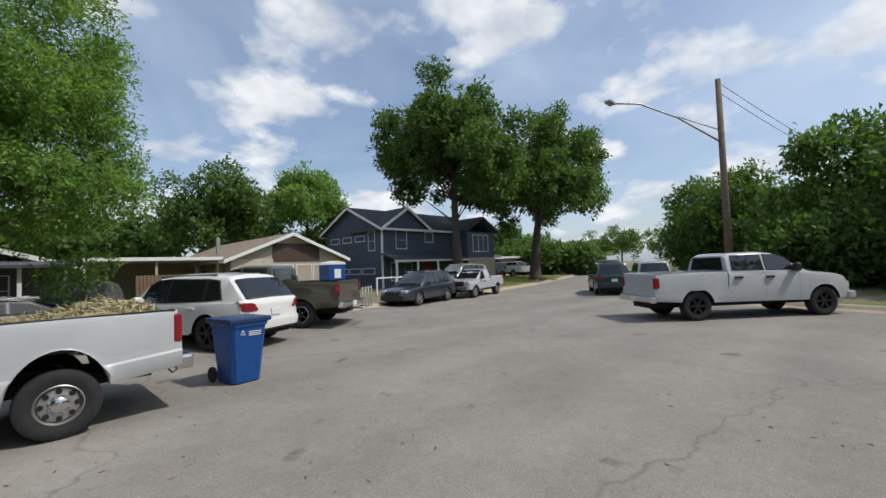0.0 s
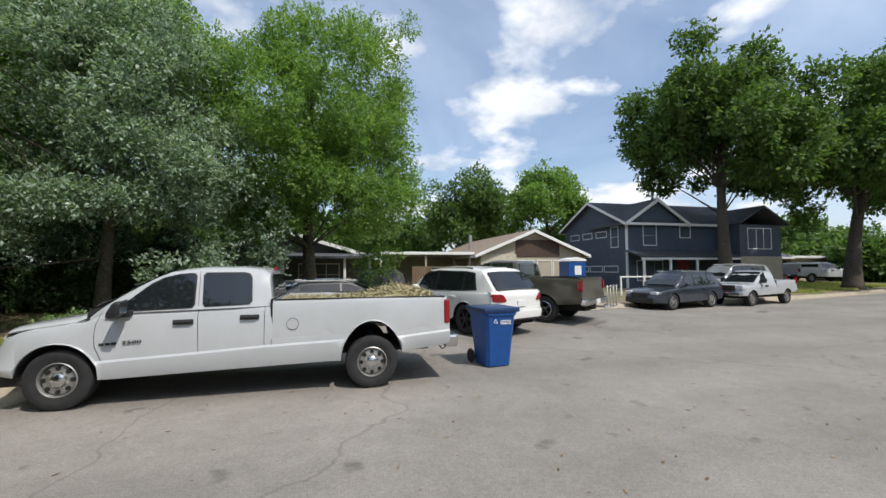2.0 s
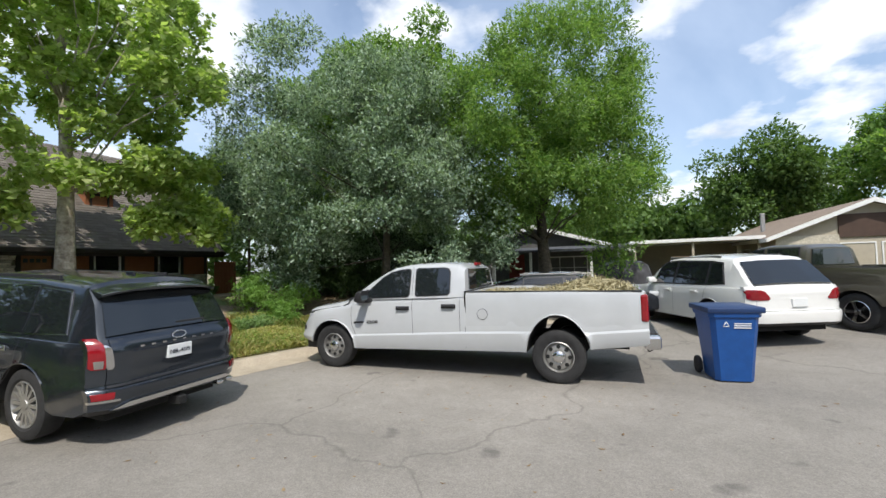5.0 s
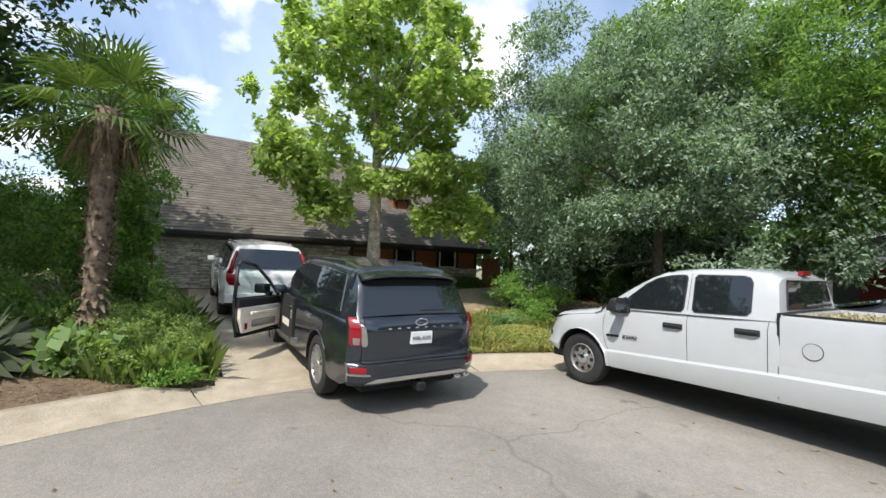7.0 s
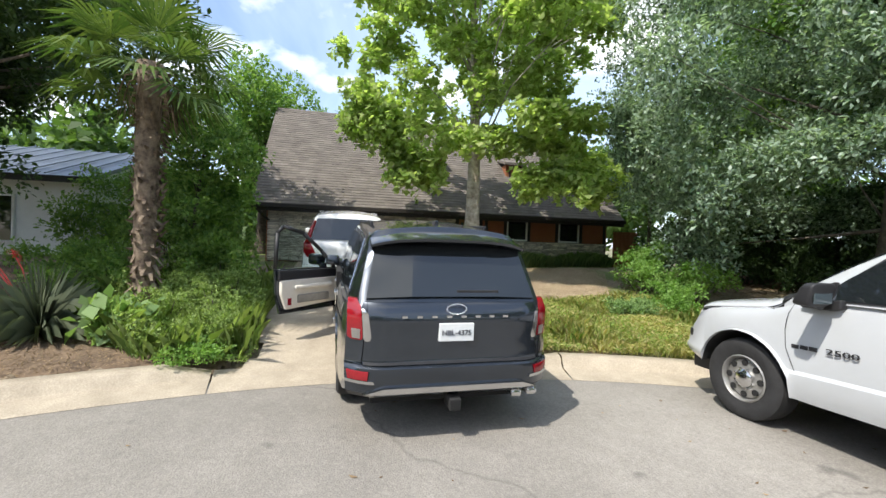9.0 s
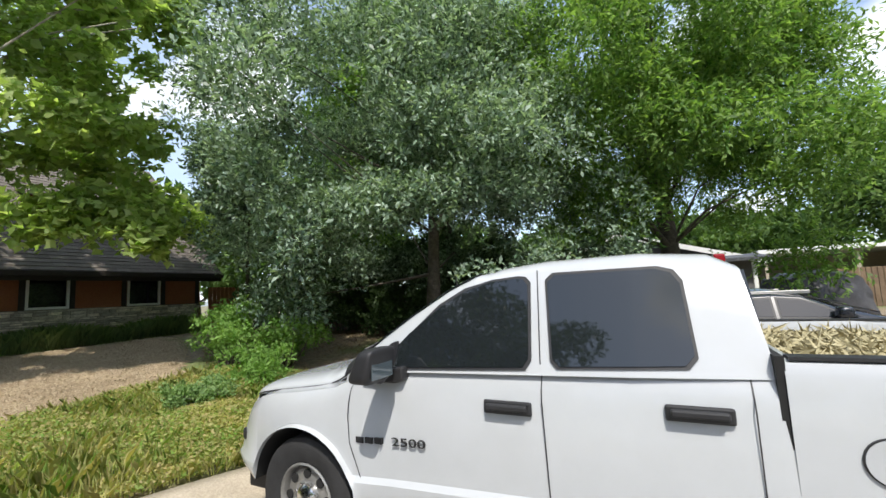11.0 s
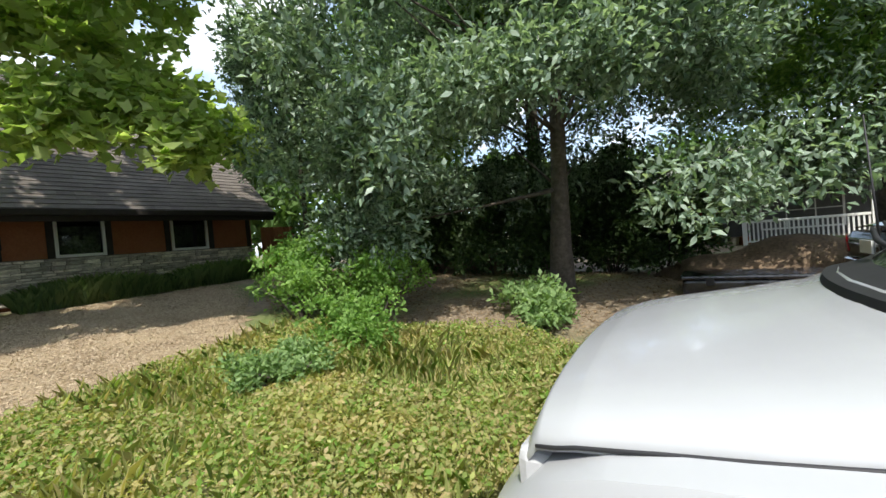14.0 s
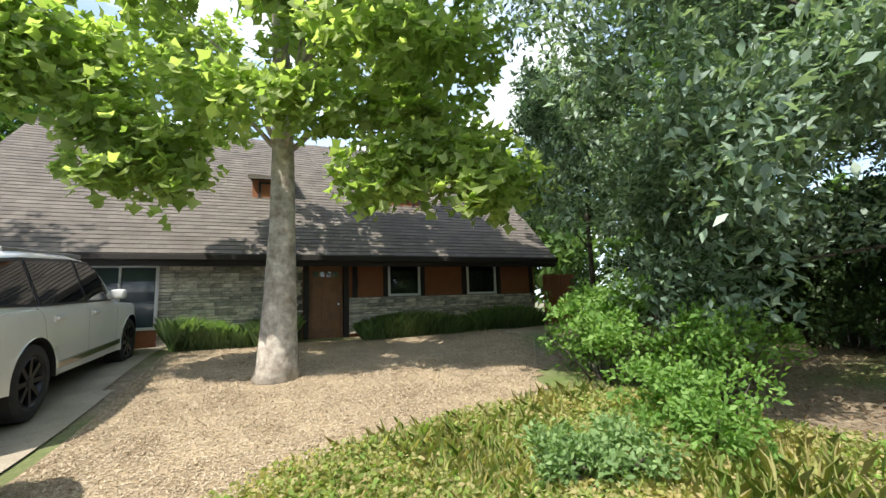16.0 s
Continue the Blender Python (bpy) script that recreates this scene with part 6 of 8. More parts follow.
def truck_spec(L=1.0, hw=0.98, wb=3.57, r=0.4, rear=1.2, front=0.95, H=1.9, rail=1.38, paint=M_CAR_OLIVE, crew=True, **kw):
    x0, x1 = -rear, wb + front
    cb = kw.pop("cab_back", 0.98)
    cow = wb - 0.42
    mid = (cb + cow) / 2 - 0.12
    belt = H - 0.57
    wins = [[(mid + 0.08, belt + 0.05), (cow - 0.32, belt + 0.03), (cow - 0.62, H - 0.22), (cow - 0.85, H - 0.12), (mid + 0.1, H - 0.1)]]
    if crew:
        wins.append([(cb + 0.16, belt + 0.06), (mid - 0.03, belt + 0.05), (mid - 0.02, H - 0.1), (cb + 0.22, H - 0.1)])
    d = dict(wb=wb, r=r, hw=hw, rear=rear, front=front, paint=paint, tw=0.27, spokes=kw.pop("spokes", 8), rim=kw.pop("rim", M_STEEL), arch=1.16, waist=0.78, shoulder=0.09, fr=0.6, flare=0.03, crown=0.03,
             stations=(cb - 0.03, cb - 0.005, cb + 0.01), plan=[(x0, 0.96), (x0 + 0.3, 0.985), (wb + 0.2, 0.985), (x1 - 0.25, 0.92), (x1, 0.8)],
             top=[(x0, 0.98), (cb - 0.01, 0.98), (cb + 0.005, belt), (cow - 0.4, belt - 0.03), (cow, belt - 0.05), (wb + 0.4, belt - 0.13), (x1 - 0.12, belt - 0.24), (x1, belt - 0.45)],
             sill=[(x0, 0.6), (0, 0.52), (wb, 0.48), (x1, 0.5)],
             cab=[(cb + 0.005, belt), (cb + 0.05, H - 0.1), (cb + 0.18, H - 0.02), (mid, H), (cow - 0.95, H - 0.04), (cow - 0.6, H - 0.2), (cow + 0.05, belt - 0.05)], belt_hw=hw * 0.965, roof_hw=hw * 0.75,
             cab_plan=[(cb, 0.97), (mid, 1), (cow, 0.95)], windows=wins, screens=[("windscreen", (cow - 0.02, belt), (cow - 0.82, H - 0.1), 0.88), ("rear_window", (cb + 0.012, belt + 0.06), (cb + 0.045, H - 0.13), 0.8)],
             handles=[(mid + 0.15, belt - 0.17)] + ([(cb + 0.3, belt - 0.16)] if crew else []), mirror=(cow - 0.42, belt + 0.07, 0.2, 0.24),
             seams=[[(mid, belt), (mid, 0.6)], [(cow - 0.3, belt - 0.08), (cow - 0.34, 0.6)]], bed=(x0 + 0.05, cb - 0.04, rail, 0.98),
             boxes=[("rear_bumper", (x0 - 0.14, x0 + 0.06, -hw * 0.96, hw * 0.96, 0.55, 0.74), M_CHROME, 0.04), ("front_bumper", (x1 - 0.15, x1 + 0.1, -hw * 0.93, hw * 0.93, 0.48, 0.7), kw.pop("front_bumper", M_CHROME), 0.05), ("grille", (x1 - 0.12, x1 + 0.04, -0.5, 0.5, 0.72, 0.98), M_TRIM, 0.03),
                    ("bed_gap", (cb - 0.05, cb, -hw * 0.96, hw * 0.96, 0.6, rail - 0.01), M_UNDER, 0.0), ("frame_rail", (x0 + 0.1, x1 - 0.3, -0.5, 0.5, 0.36, 0.62), M_UNDER, 0.0),
                    ("number_plate", (x0 - 0.155, x0 - 0.138, -0.16, 0.16, 0.57, 0.72), M_PLATE, 0.0)])
    for sg in (1, -1):
        d["boxes"] += [("tail_lamp", (x0 - 0.012, x0 + 0.14, min(sg * (hw - 0.12), sg * (hw - 0.008)), max(sg * (hw - 0.12), sg * (hw - 0.008)), 0.98, 1.28), M_RED, 0.02),
                       ("headlamp", (x1 - 0.3, x1 - 0.02, min(sg * 0.56, sg * 0.84), max(sg * 0.56, sg * 0.84), 0.8, 0.98), M_LENS, 0.03)]
    d["boxes"] += kw.pop("more", [])
    d.update(kw)
    return d


olive = pickup("pickup_truck", pose(10.5, 5.75, float(road_z(10, 5.6)), 0, 0, 126.9), "olive brown pickup truck with chrome wheels and a hitch rack", truck_spec(paint=M_CAR_OLIVE, hw=1.0, rim=M_CHROME, spokes=5, H=1.92, rail=1.36, wb=3.57, rear=1.2, cap_mat=M_TRIM))
bm = bmesh.new()
for y in (-0.5, -0.2, 0.1, 0.4):
    tube(bm, [(-1.34, y, 0.5), (-1.72, y, 0.5), (-1.74, y, 1.15)], 0.018, 5)
tube(bm, [(-1.72, -0.6, 0.5), (-1.72, 0.55, 0.5)], 0.02, 5); tube(bm, [(-1.74, -0.55, 1.1), (-1.74, 0.5, 1.1)], 0.015, 5); tube(bm, [(-1.1, 0, 0.48), (-1.72, 0, 0.5)], 0.025, 6)
part("hitch_rack", bm, M_STEEL, olive)
ford = pickup("pickup_truck", pose(18.2, -2.8, 0, 0, 0, -43), "white crew-cab pickup truck with black wheels", truck_spec(paint=M_CAR_WHITE, hw=1.0, rim=M_DARK_RIM, spokes=6, H=1.95, rail=1.4, wb=3.9, r=0.43, rear=1.25, front=0.98, cab_back=1.0, front_bumper=M_CAR_WHITE,
              more=[("tail_badge", (-1.2, -1.19, -0.04, 0.04, 1.1, 1.18), M_TRIM, 0.0)]))
ranger = pickup("pickup_truck", pose(25.0, 10.15, 0, 0, 0, 192), "small older white pickup truck at the kerb", truck_spec(paint=M_CAR_WHITE, hw=0.87, rim=M_STEEL, H=1.66, rail=1.16, wb=3.0, r=0.35, rear=1.0, front=0.8, cab_back=0.95, crew=False))
far_truck = pickup("pickup_truck", pose(46.5, 23.5, 0.35, 0, 0, -12), "white pickup truck with a canopy over its bed", truck_spec(paint=M_CAR_WHITE, hw=0.98, H=1.85, rail=1.3, wb=3.5, rim=M_STEEL, more=[("bed_canopy", (-1.15, 0.95, -0.9, 0.9, 1.3, 1.82), M_CAR_WHITE, 0.08), ("canopy_window", (-0.9, 0.7, -0.92, 0.92, 1.42, 1.7), M_GLASS, 0.02)]))
subaru = vehicle("estate_car", pose(19.9, 9.75, 0, 0, 0, 193), "dark blue-grey estate car parked at the kerb", "car", estate_spec(H=1.66, hw=0.92, wb=2.745, r=0.345, rear=1.05, front=1.0, paint=M_CAR_NAVY, belt=1.0, slope=0.55, rim=M_CHROME, spokes=10))
green = vehicle("suv", pose(26.6, 2.6, 0, 0, 0, 30), "dark green older SUV with a roof rack", "car", estate_spec(H=1.78, hw=0.93, wb=2.84, r=0.37, rear=1.05, front=0.85, paint=M_CAR_GREEN, belt=1.08, slope=0.3, rim=M_STEEL, spokes=5, more=[("roof_rack", (0.2, 1.5, -0.5, 0.5, 1.82, 1.9), M_STEEL, 0.02)]))
grey_suv = vehicle("suv", pose(28.2, 1.0, 0.02, 0, 0, 25), "grey SUV parked behind the green one", "car", estate_spec(H=1.75, hw=0.93, wb=2.8, r=0.36, paint=M_CAR_SILVER, rim=M_STEEL))
van = vehicle("minivan", pose(27.6, 13.4, 0.2, 0, 0, 182), "silver minivan in the blue house's drive", "car", estate_spec(H=1.8, hw=0.95, wb=3.0, r=0.34, paint=M_CAR_SILVER, belt=1.05, rim=M_STEEL))
acura = vehicle("saloon_car", pose(2.35, 6.15, float(road_z(4, 6)), 0, 0, 6), "black saloon car with a slatted grille", "car", estate_spec(H=1.33, hw=0.9, wb=2.75, r=0.33, rear=1.05, front=0.95, paint=M_CAR_BLACK, belt=0.95, slope=1.1, rim=M_STEEL, spokes=8,
                more=[("number_plate", (3.7, 3.72, -0.16, 0.16, 0.45, 0.6), M_PLATE, 0.0)] + [("grille_slat", (3.66, 3.71, -0.4, 0.4, 0.6 + 0.035 * i, 0.615 + 0.035 * i), M_CHROME, 0.003) for i in range(4)]))


# ---- wheeled bin ----
def wheeled_bin(x, y, rz):
    t = thing("wheeled_bin", pose(x, y, float(road_z(x, y)), 0, 0, rz), "blue plastic recycling bin with a dark lid", "bin")
    bm = bmesh.new()
    rows = []
    for f, z in ((0.0, 0.06), (0.02, 0.02), (0.3, 0.35), (0.9, 0.95), (0.91, 0.96), (1.0, 1.02)):
        a, b = 0.25 + 0.075 * f + (0.02 if f > 0.9 else 0), 0.27 + 0.11 * f + (0.02 if f > 0.9 else 0)
        c = 0.06
        rows.append([bm.verts.new(p + (z,)) for p in ((-a + c, -b), (a - c, -b), (a, -b + c), (a, b - c), (a - c, b), (-a + c, b), (-a, b - c), (-a, -b + c))])
    for p, q in zip(rows, rows[1:]):
        for i in range(8):
            bm.faces.new((p[i], p[(i + 1) % 8], q[(i + 1) % 8], q[i]))
    bm.faces.new(rows[0][::-1]); bm.faces.new(rows[-1])
    smooth(part("bin_body", bm, M_BIN, t), 35)
    bm = bmesh.new()
    vs = add_box(bm, -0.37, 0.37, -0.42, 0.43, 1.02, 1.1, 0.02)
    for v in vs:
        if v.co.z > 1.06:
            v.co.z += 0.04 * (1 - (v.co.y / 0.43) ** 2)
    smooth(part("lid", bm, M_BIN_LID, t), 35)
    bm = bmesh.new()
    tube(bm, [(-0.28, 0.46, 1.02), (0.28, 0.46, 1.02)], 0.018, 8)
    for xx in (-0.28, 0.28):
        tube(bm, [(xx, 0.46, 1.02), (xx, 0.36, 0.98)], 0.016, 6)
    part("handle", bm, M_BIN, t)
    for xx in (-0.28, 0.28):
        bm = bmesh.new()
        lathe(bm, [(0.02, -0.03), (0.12, -0.03), (0.135, -0.015), (0.135, 0.015), (0.12, 0.03), (0.02, 0.03)], 22, axis="x", at=(xx + (0.03 if xx > 0 else -0.03), 0.3, 0.135))
        smooth(part("bin_wheel", bm, M_RUB, t), 35)
    bars(t, [(0.0 - 0.02, 0.2, -0.365, -0.35, 0.86 - i * 0.03, 0.872 - i * 0.03) for i in range(3)], M_WHITE)
    bm = bmesh.new()
    for i in range(3):
        a, b = radians(90 + 120 * i), radians(210 + 120 * i)
        tube(bm, [(-0.12 + 0.045 * math.cos(a), -0.36, 0.85 + 0.045 * math.sin(a)), (-0.12 + 0.045 * math.cos(b), -0.36, 0.85 + 0.045 * math.sin(b))], 0.006, 5)
    part("recycling_mark", bm, M_WHITE, t)
    return t


wheeled_bin(6.45, 1.05, 8)


# ---- houses ----
def window_unit(parent, axis, at, a0, a1, z0, z1, out, frame_m=M_WHITE, fw=0.06, bars_=(), glass=M_GLASS, sill=False):
    """A framed window set in a wall. axis: the wall's normal ('x' or 'y'); at: the wall's face; out: +1 or -1."""
    w = new("window"); w.parent = parent
    def bx(n, u0, u1, v0, v1, d0, d1, m, bev=0.004):
        lo, hi = sorted((at + out * d0, at + out * d1))
        dims = (lo, hi, u0, u1, v0, v1) if axis == "x" else (u0, u1, lo, hi, v0, v1)
        box_part(n, dims, m, w, "", bev)
    bx("frame_side", a0 - fw, a0, z0 - fw, z1 + fw, -0.06, 0.03, frame_m)
    bx("frame_side", a1, a1 + fw, z0 - fw, z1 + fw, -0.06, 0.03, frame_m)
    bx("frame_head", a0, a1, z1, z1 + fw, -0.06, 0.028, frame_m)
    bx("frame_sill", a0, a1, z0 - fw, z0, -0.06, 0.034, frame_m)
    bx("pane", a0, a1, z0, z1, -0.05, -0.03, glass, 0.0)
    for b in bars_:
        if b[0] == "v":
            bx("glazing_bar", b[1] - 0.02, b[1] + 0.02, z0, z1, -0.03, 0.012, frame_m)
        else:
            bx("glazing_bar", a0, a1, b[1] - 0.018, b[1] + 0.018, -0.03, 0.014, frame_m)
    return w


def wall_with_holes(name, axis, at, thick, a0, a1, z0, z1, holes, material, parent, label=""):
    """A wall slab with openings right through it, made of the strips between them."""
    us = sorted({a0, a1} | {h[i] for h in holes for i in (0, 1)})
    bm = bmesh.new()
    lo, hi = sorted((at, at + thick))
    for u0, u1 in zip(us, us[1:]):
        cuts = sorted((h[2], h[3]) for h in holes if h[0] < u1 - 1e-6 and h[1] > u0 + 1e-6)
        z = z0
        for c0, c1 in cuts + [(z1, z1)]:
            if c0 - z > 1e-4:
                add_box(bm, *((lo, hi, u0, u1, z, c0) if axis == "x" else (u0, u1, lo, hi, z, c0)))
            z = max(z, c1)
    return part(name, bm, material, parent, label)


FX = -11.22   # the brown-roofed house: its front wall faces +x
FZ = 0.86


def brown_house():
    h = thing("house", pose(0, 0, 0), "low stone and rust-red house under a steep brown shingle roof", "house")
    y0, y1, top = -6.3, 6.3, 2.78
    holes = [(-4.0, -2.78, 1.3, 2.5), (0.2, 0.98, FZ, 2.56), (2.12, 2.84, 1.86, 2.64), (4.26, 5.02, 1.86, 2.62)]
    wall_with_holes("wall", "x", FX, -0.2, y0, y1, 0.2, top, holes, M_RUST, h)
    for yy, nm in ((y0, "wall"), (y1 - 0.2, "wall")):
        prism_part(nm, [(FX - 0.2, 0.2), (FX - 0.2, top), (FX - 3.9, 6.6), (FX - 7.6, top), (FX - 7.6, 0.2)], "y", yy, yy + 0.2, M_DARKWOOD, h)
    box_part("wall", (FX - 7.8, FX - 7.6, y0, y1, 0.2, top), M_DARKWOOD, h)
    # dark boards between the rust panels
    for yy in (1.25, 2.0, 2.96, 4.12, 5.16, 6.2):
        box_part("batten", (FX + 0.002, FX + 0.03, yy - 0.06, yy + 0.06, 1.75, top), M_DARKWOOD, h)
    box_part("header_board", (FX + 0.002, FX + 0.035, y0, y1, top - 0.12, top), M_DARKWOOD, h)
    # steep roof with courses of shingles
    ex, ez, rx, rz_ = FX + 0.62, 2.72, FX - 3.9, 7.0
    ry0, ry1 = y0 - 0.35, y1 + 0.35
    prism_part("roof", [(ex - 0.05, ez - 0.03), (rx, rz_ - 0.04), (2 * rx - ex, ez - 0.03), (2 * rx - ex, ez - 0.2), (rx, rz_ - 0.25), (ex - 0.05, ez - 0.2)], "y", ry0, ry1, M_ROOF, h)
    box_part("fascia", (ex - 0.06, ex - 0.02, ry0, ry1, ez - 0.24, ez - 0.0), M_DARKWOOD, h)
    bm = bmesh.new()
    add_box(bm, ex - 0.02, ex + 0.1, ry0, ry1, ez - 0.13, ez - 0.02, 0.01)
    tube(bm, [(ex + 0.04, ry0 + 0.1, ez - 0.1), (ex - 0.3, ry0 + 0.3, ez - 0.4), (FX + 0.06, y0 + 0.12, ez - 0.55), (FX + 0.06, y0 + 0.12, 0.7)], 0.045, 8)
    part("gutter", bm, M_DARKWOOD, h)
    sl = Vector((rx - ex, 0, rz_ - ez)); Ls = sl.length; sl.normalize()
    nrm = Vector((sl.z, 0, -sl.x))
    rng = random.Random(2)
    bm = bmesh.new()
    n = int(Ls / 0.145)
    for i in range(n):
        a = Vector((ex, 0, ez)) + sl * (i * Ls / n)
        b = Vector((ex, 0, ez)) + sl * ((i + 1.15) * Ls / n)
        y = ry0 - rng.uniform(0, 0.3)
        while y < ry1:
            w = rng.uniform(0.22, 0.36)
            q0, q1 = max(y, ry0), min(y + w - 0.006, ry1)
            if q1 - q0 > 0.03:
                t0, t1 = 0.012 + rng.uniform(0, 0.006), 0.002
                vs = [bm.verts.new(v) for v in (a + nrm * t0 + Vector((0, q0, 0)), a + nrm * t0 + Vector((0, q1, 0)), b + nrm * t1 + Vector((0, q1, 0)), b + nrm * t1 + Vector((0, q0, 0)), a + Vector((0, q0, 0)), a + Vector((0, q1, 0)))]
                bm.faces.new((vs[0], vs[1], vs[2], vs[3])); bm.faces.new((vs[4], vs[5], vs[1], vs[0]))
            y += w
    ob = part("shingles", bm, shingle_mat(), h)
    tagged(ob, kind="stuff")
    # small dormer window high in the roof
    for dy in (-1.3, 2.2):
        box_part("dormer_cheek", (-13.4, -12.35, dy + 0.2, dy + 1.1, 4.1, 4.85), M_RUST, h)
        prism_part("dormer_roof", [(-12.2, 4.84), (-14.6, 5.5), (-14.6, 5.6), (-12.2, 4.94)], "y", dy + 0.1, dy + 1.2, M_ROOF, h)
        window_unit(h, "x", -12.35, dy + 0.4, dy + 0.9, 4.35, 4.75, 1, M_DARKWOOD)
    window_unit(h, "x", FX, -4.0, -2.78, 1.3, 2.5, 1, M_WHITE, bars_=[("v", -3.39)], glass=M_GLASS_L)
    window_unit(h, "x", FX, 2.12, 2.84, 1.86, 2.64, 1, M_WHITE)
    window_unit(h, "x", FX, 4.26, 5.02, 1.86, 2.62, 1, M_WHITE)
    d = new("front_door"); d.parent = h
    box_part("door_leaf", (FX - 0.14, FX - 0.09, 0.2, 0.98, FZ, 2.56), M_DOOR, d, "stained wooden door")
    for i in range(4):
        box_part("door_light", (FX - 0.095, FX - 0.085, 0.3 + 0.15 * i, 0.41 + 0.15 * i, 2.3, 2.42), M_GLASS_L, d, "", 0.0)
    for i in range(3):
        box_part("door_panel", (FX - 0.095, FX - 0.08, 0.28 + 0.21 * i, 0.46 + 0.21 * i, FZ + 0.15, 2.2), M_DOOR, d, "", 0.004)
    bm = bmesh.new()
    lathe(bm, [(0.001, 0.06), (0.03, 0.05), (0.03, 0.02), (0.012, 0.0)], 12, axis="x", at=(FX - 0.09, 0.88, 1.65))
    part("door_knob", bm, M_CHROME, d)
    for a, b in ((0.08, 0.2), (0.98, 1.1)):
        box_part("door_post", (FX - 0.15, FX + 0.05, a, b, FZ - 0.05, 2.62), M_DARKWOOD, h)
    box_part("door_step", (FX, FX + 0.6, 0.0, 1.2, 0.4, FZ - 0.03), M_CONC, h)
    box_part("wall_lamp", (FX + 0.03, FX + 0.13, 1.2, 1.3, 2.0, 2.25), M_DARKWOOD, h)
    # coursed stone: the wainscot and the full-height bay
    def stones(ya, yb, za, zb, skip=None, shade=M_STONE):
        box_part("stone_backing", (FX + 0.001, FX + 0.06, ya, yb, za, zb), M_MORTAR, h, "", 0.0)
        meshes = []
        for k in range(10):
            r2 = random.Random(k)
            bm = bmesh.new()
            L, H = (0.16, 0.22, 0.28, 0.34, 0.42)[k % 5], (0.055, 0.085)[k // 5]
            vs = add_box(bm, 0, 0.07, 0.005, L - 0.007, 0.004, H - 0.005, 0.008)
            for v in vs:
                if v.co.x > 0.05:
                    v.co.x += r2.uniform(-0.016, 0.018)
                    v.co.z += r2.uniform(-0.006, 0.006)
                    v.co.y += r2.uniform(-0.008, 0.008)
            me = bpy.data.meshes.new("stone")
            bm.to_mesh(me); bm.free()
            me.materials.append(shade)
            meshes.append((L, H, me))
        r2 = random.Random(int(ya * 10))
        z = za
        while z < zb - 0.03:
            row = r2.randint(0, 1)
            H = (0.055, 0.085)[row]
            y = ya
            while y < yb - 0.1:
                L, _, me = meshes[row * 5 + r2.randint(0, 4)]
                if y + L > yb:
                    L, _, me = meshes[row * 5]
                    if y + L > yb + 0.02:
                        break
                ob = new("stone", me)
                ob.parent = h
                ob.matrix_local = pose(FX + 0.055, y, z)
                y += L
            z += H
    stones(1.1, 6.25, 0.95, 1.8, shade=stone_mat())
    stones(-2.7, 0.06, 0.9, 2.66, shade=stone_mat())
    stones(-6.25, -4.08, 0.9, 2.66, shade=stone_mat())
    return h


def stone_mat():
    m = bpy.data.materials.get("coursed_stone")
    if m:
        return m
    m = mat("coursed_stone", (0.46, 0.41, 0.33), 0.92, color2=(0.76, 0.71, 0.61), scale=9, bump=0.6, bscale=30, fine=0.25)
    nt = m.node_tree
    b = nt.nodes["Principled BSDF"]
    src = b.inputs["Base Color"].links[0].from_socket
    oi = nt.nodes.new("ShaderNodeObjectInfo")
    mr = nt.nodes.new("ShaderNodeMapRange"); mr.inputs[3].default_value, mr.inputs[4].default_value = 0.55, 1.35
    mx = nt.nodes.new("ShaderNodeMix"); mx.data_type, mx.blend_type = "RGBA", "MULTIPLY"; mx.inputs[0].default_value = 1
    nt.links.new(oi.outputs["Random"], mr.inputs[0]); nt.links.new(src, mx.inputs[6]); nt.links.new(mr.outputs[0], mx.inputs[7])
    nt.links.new(mx.outputs[2], b.inputs["Base Color"])
    return m


def shingle_mat():
    m = mat("shingle_tabs", (0.12, 0.104, 0.09), 0.93, color2=(0.17, 0.15, 0.13), scale=2, bump=0.4, bscale=60, fine=0.18)
    nt = m.node_tree
    b = nt.nodes["Principled BSDF"]
    src = b.inputs["Base Color"].links[0].from_socket
    g = nt.nodes.new("ShaderNodeNewGeometry")
    mr = nt.nodes.new("ShaderNodeMapRange"); mr.inputs[3].default_value, mr.inputs[4].default_value = 0.84, 1.14
    mx = nt.nodes.new("ShaderNodeMix"); mx.data_type, mx.blend_type = "RGBA", "MULTIPLY"; mx.inputs[0].default_value = 1
    nt.links.new(g.outputs["Random Per Island"], mr.inputs[0]); nt.links.new(src, mx.inputs[6]); nt.links.new(mr.outputs[0], mx.inputs[7])
    nt.links.new(mx.outputs[2], b.inputs["Base Color"])
    return m


brown_house()


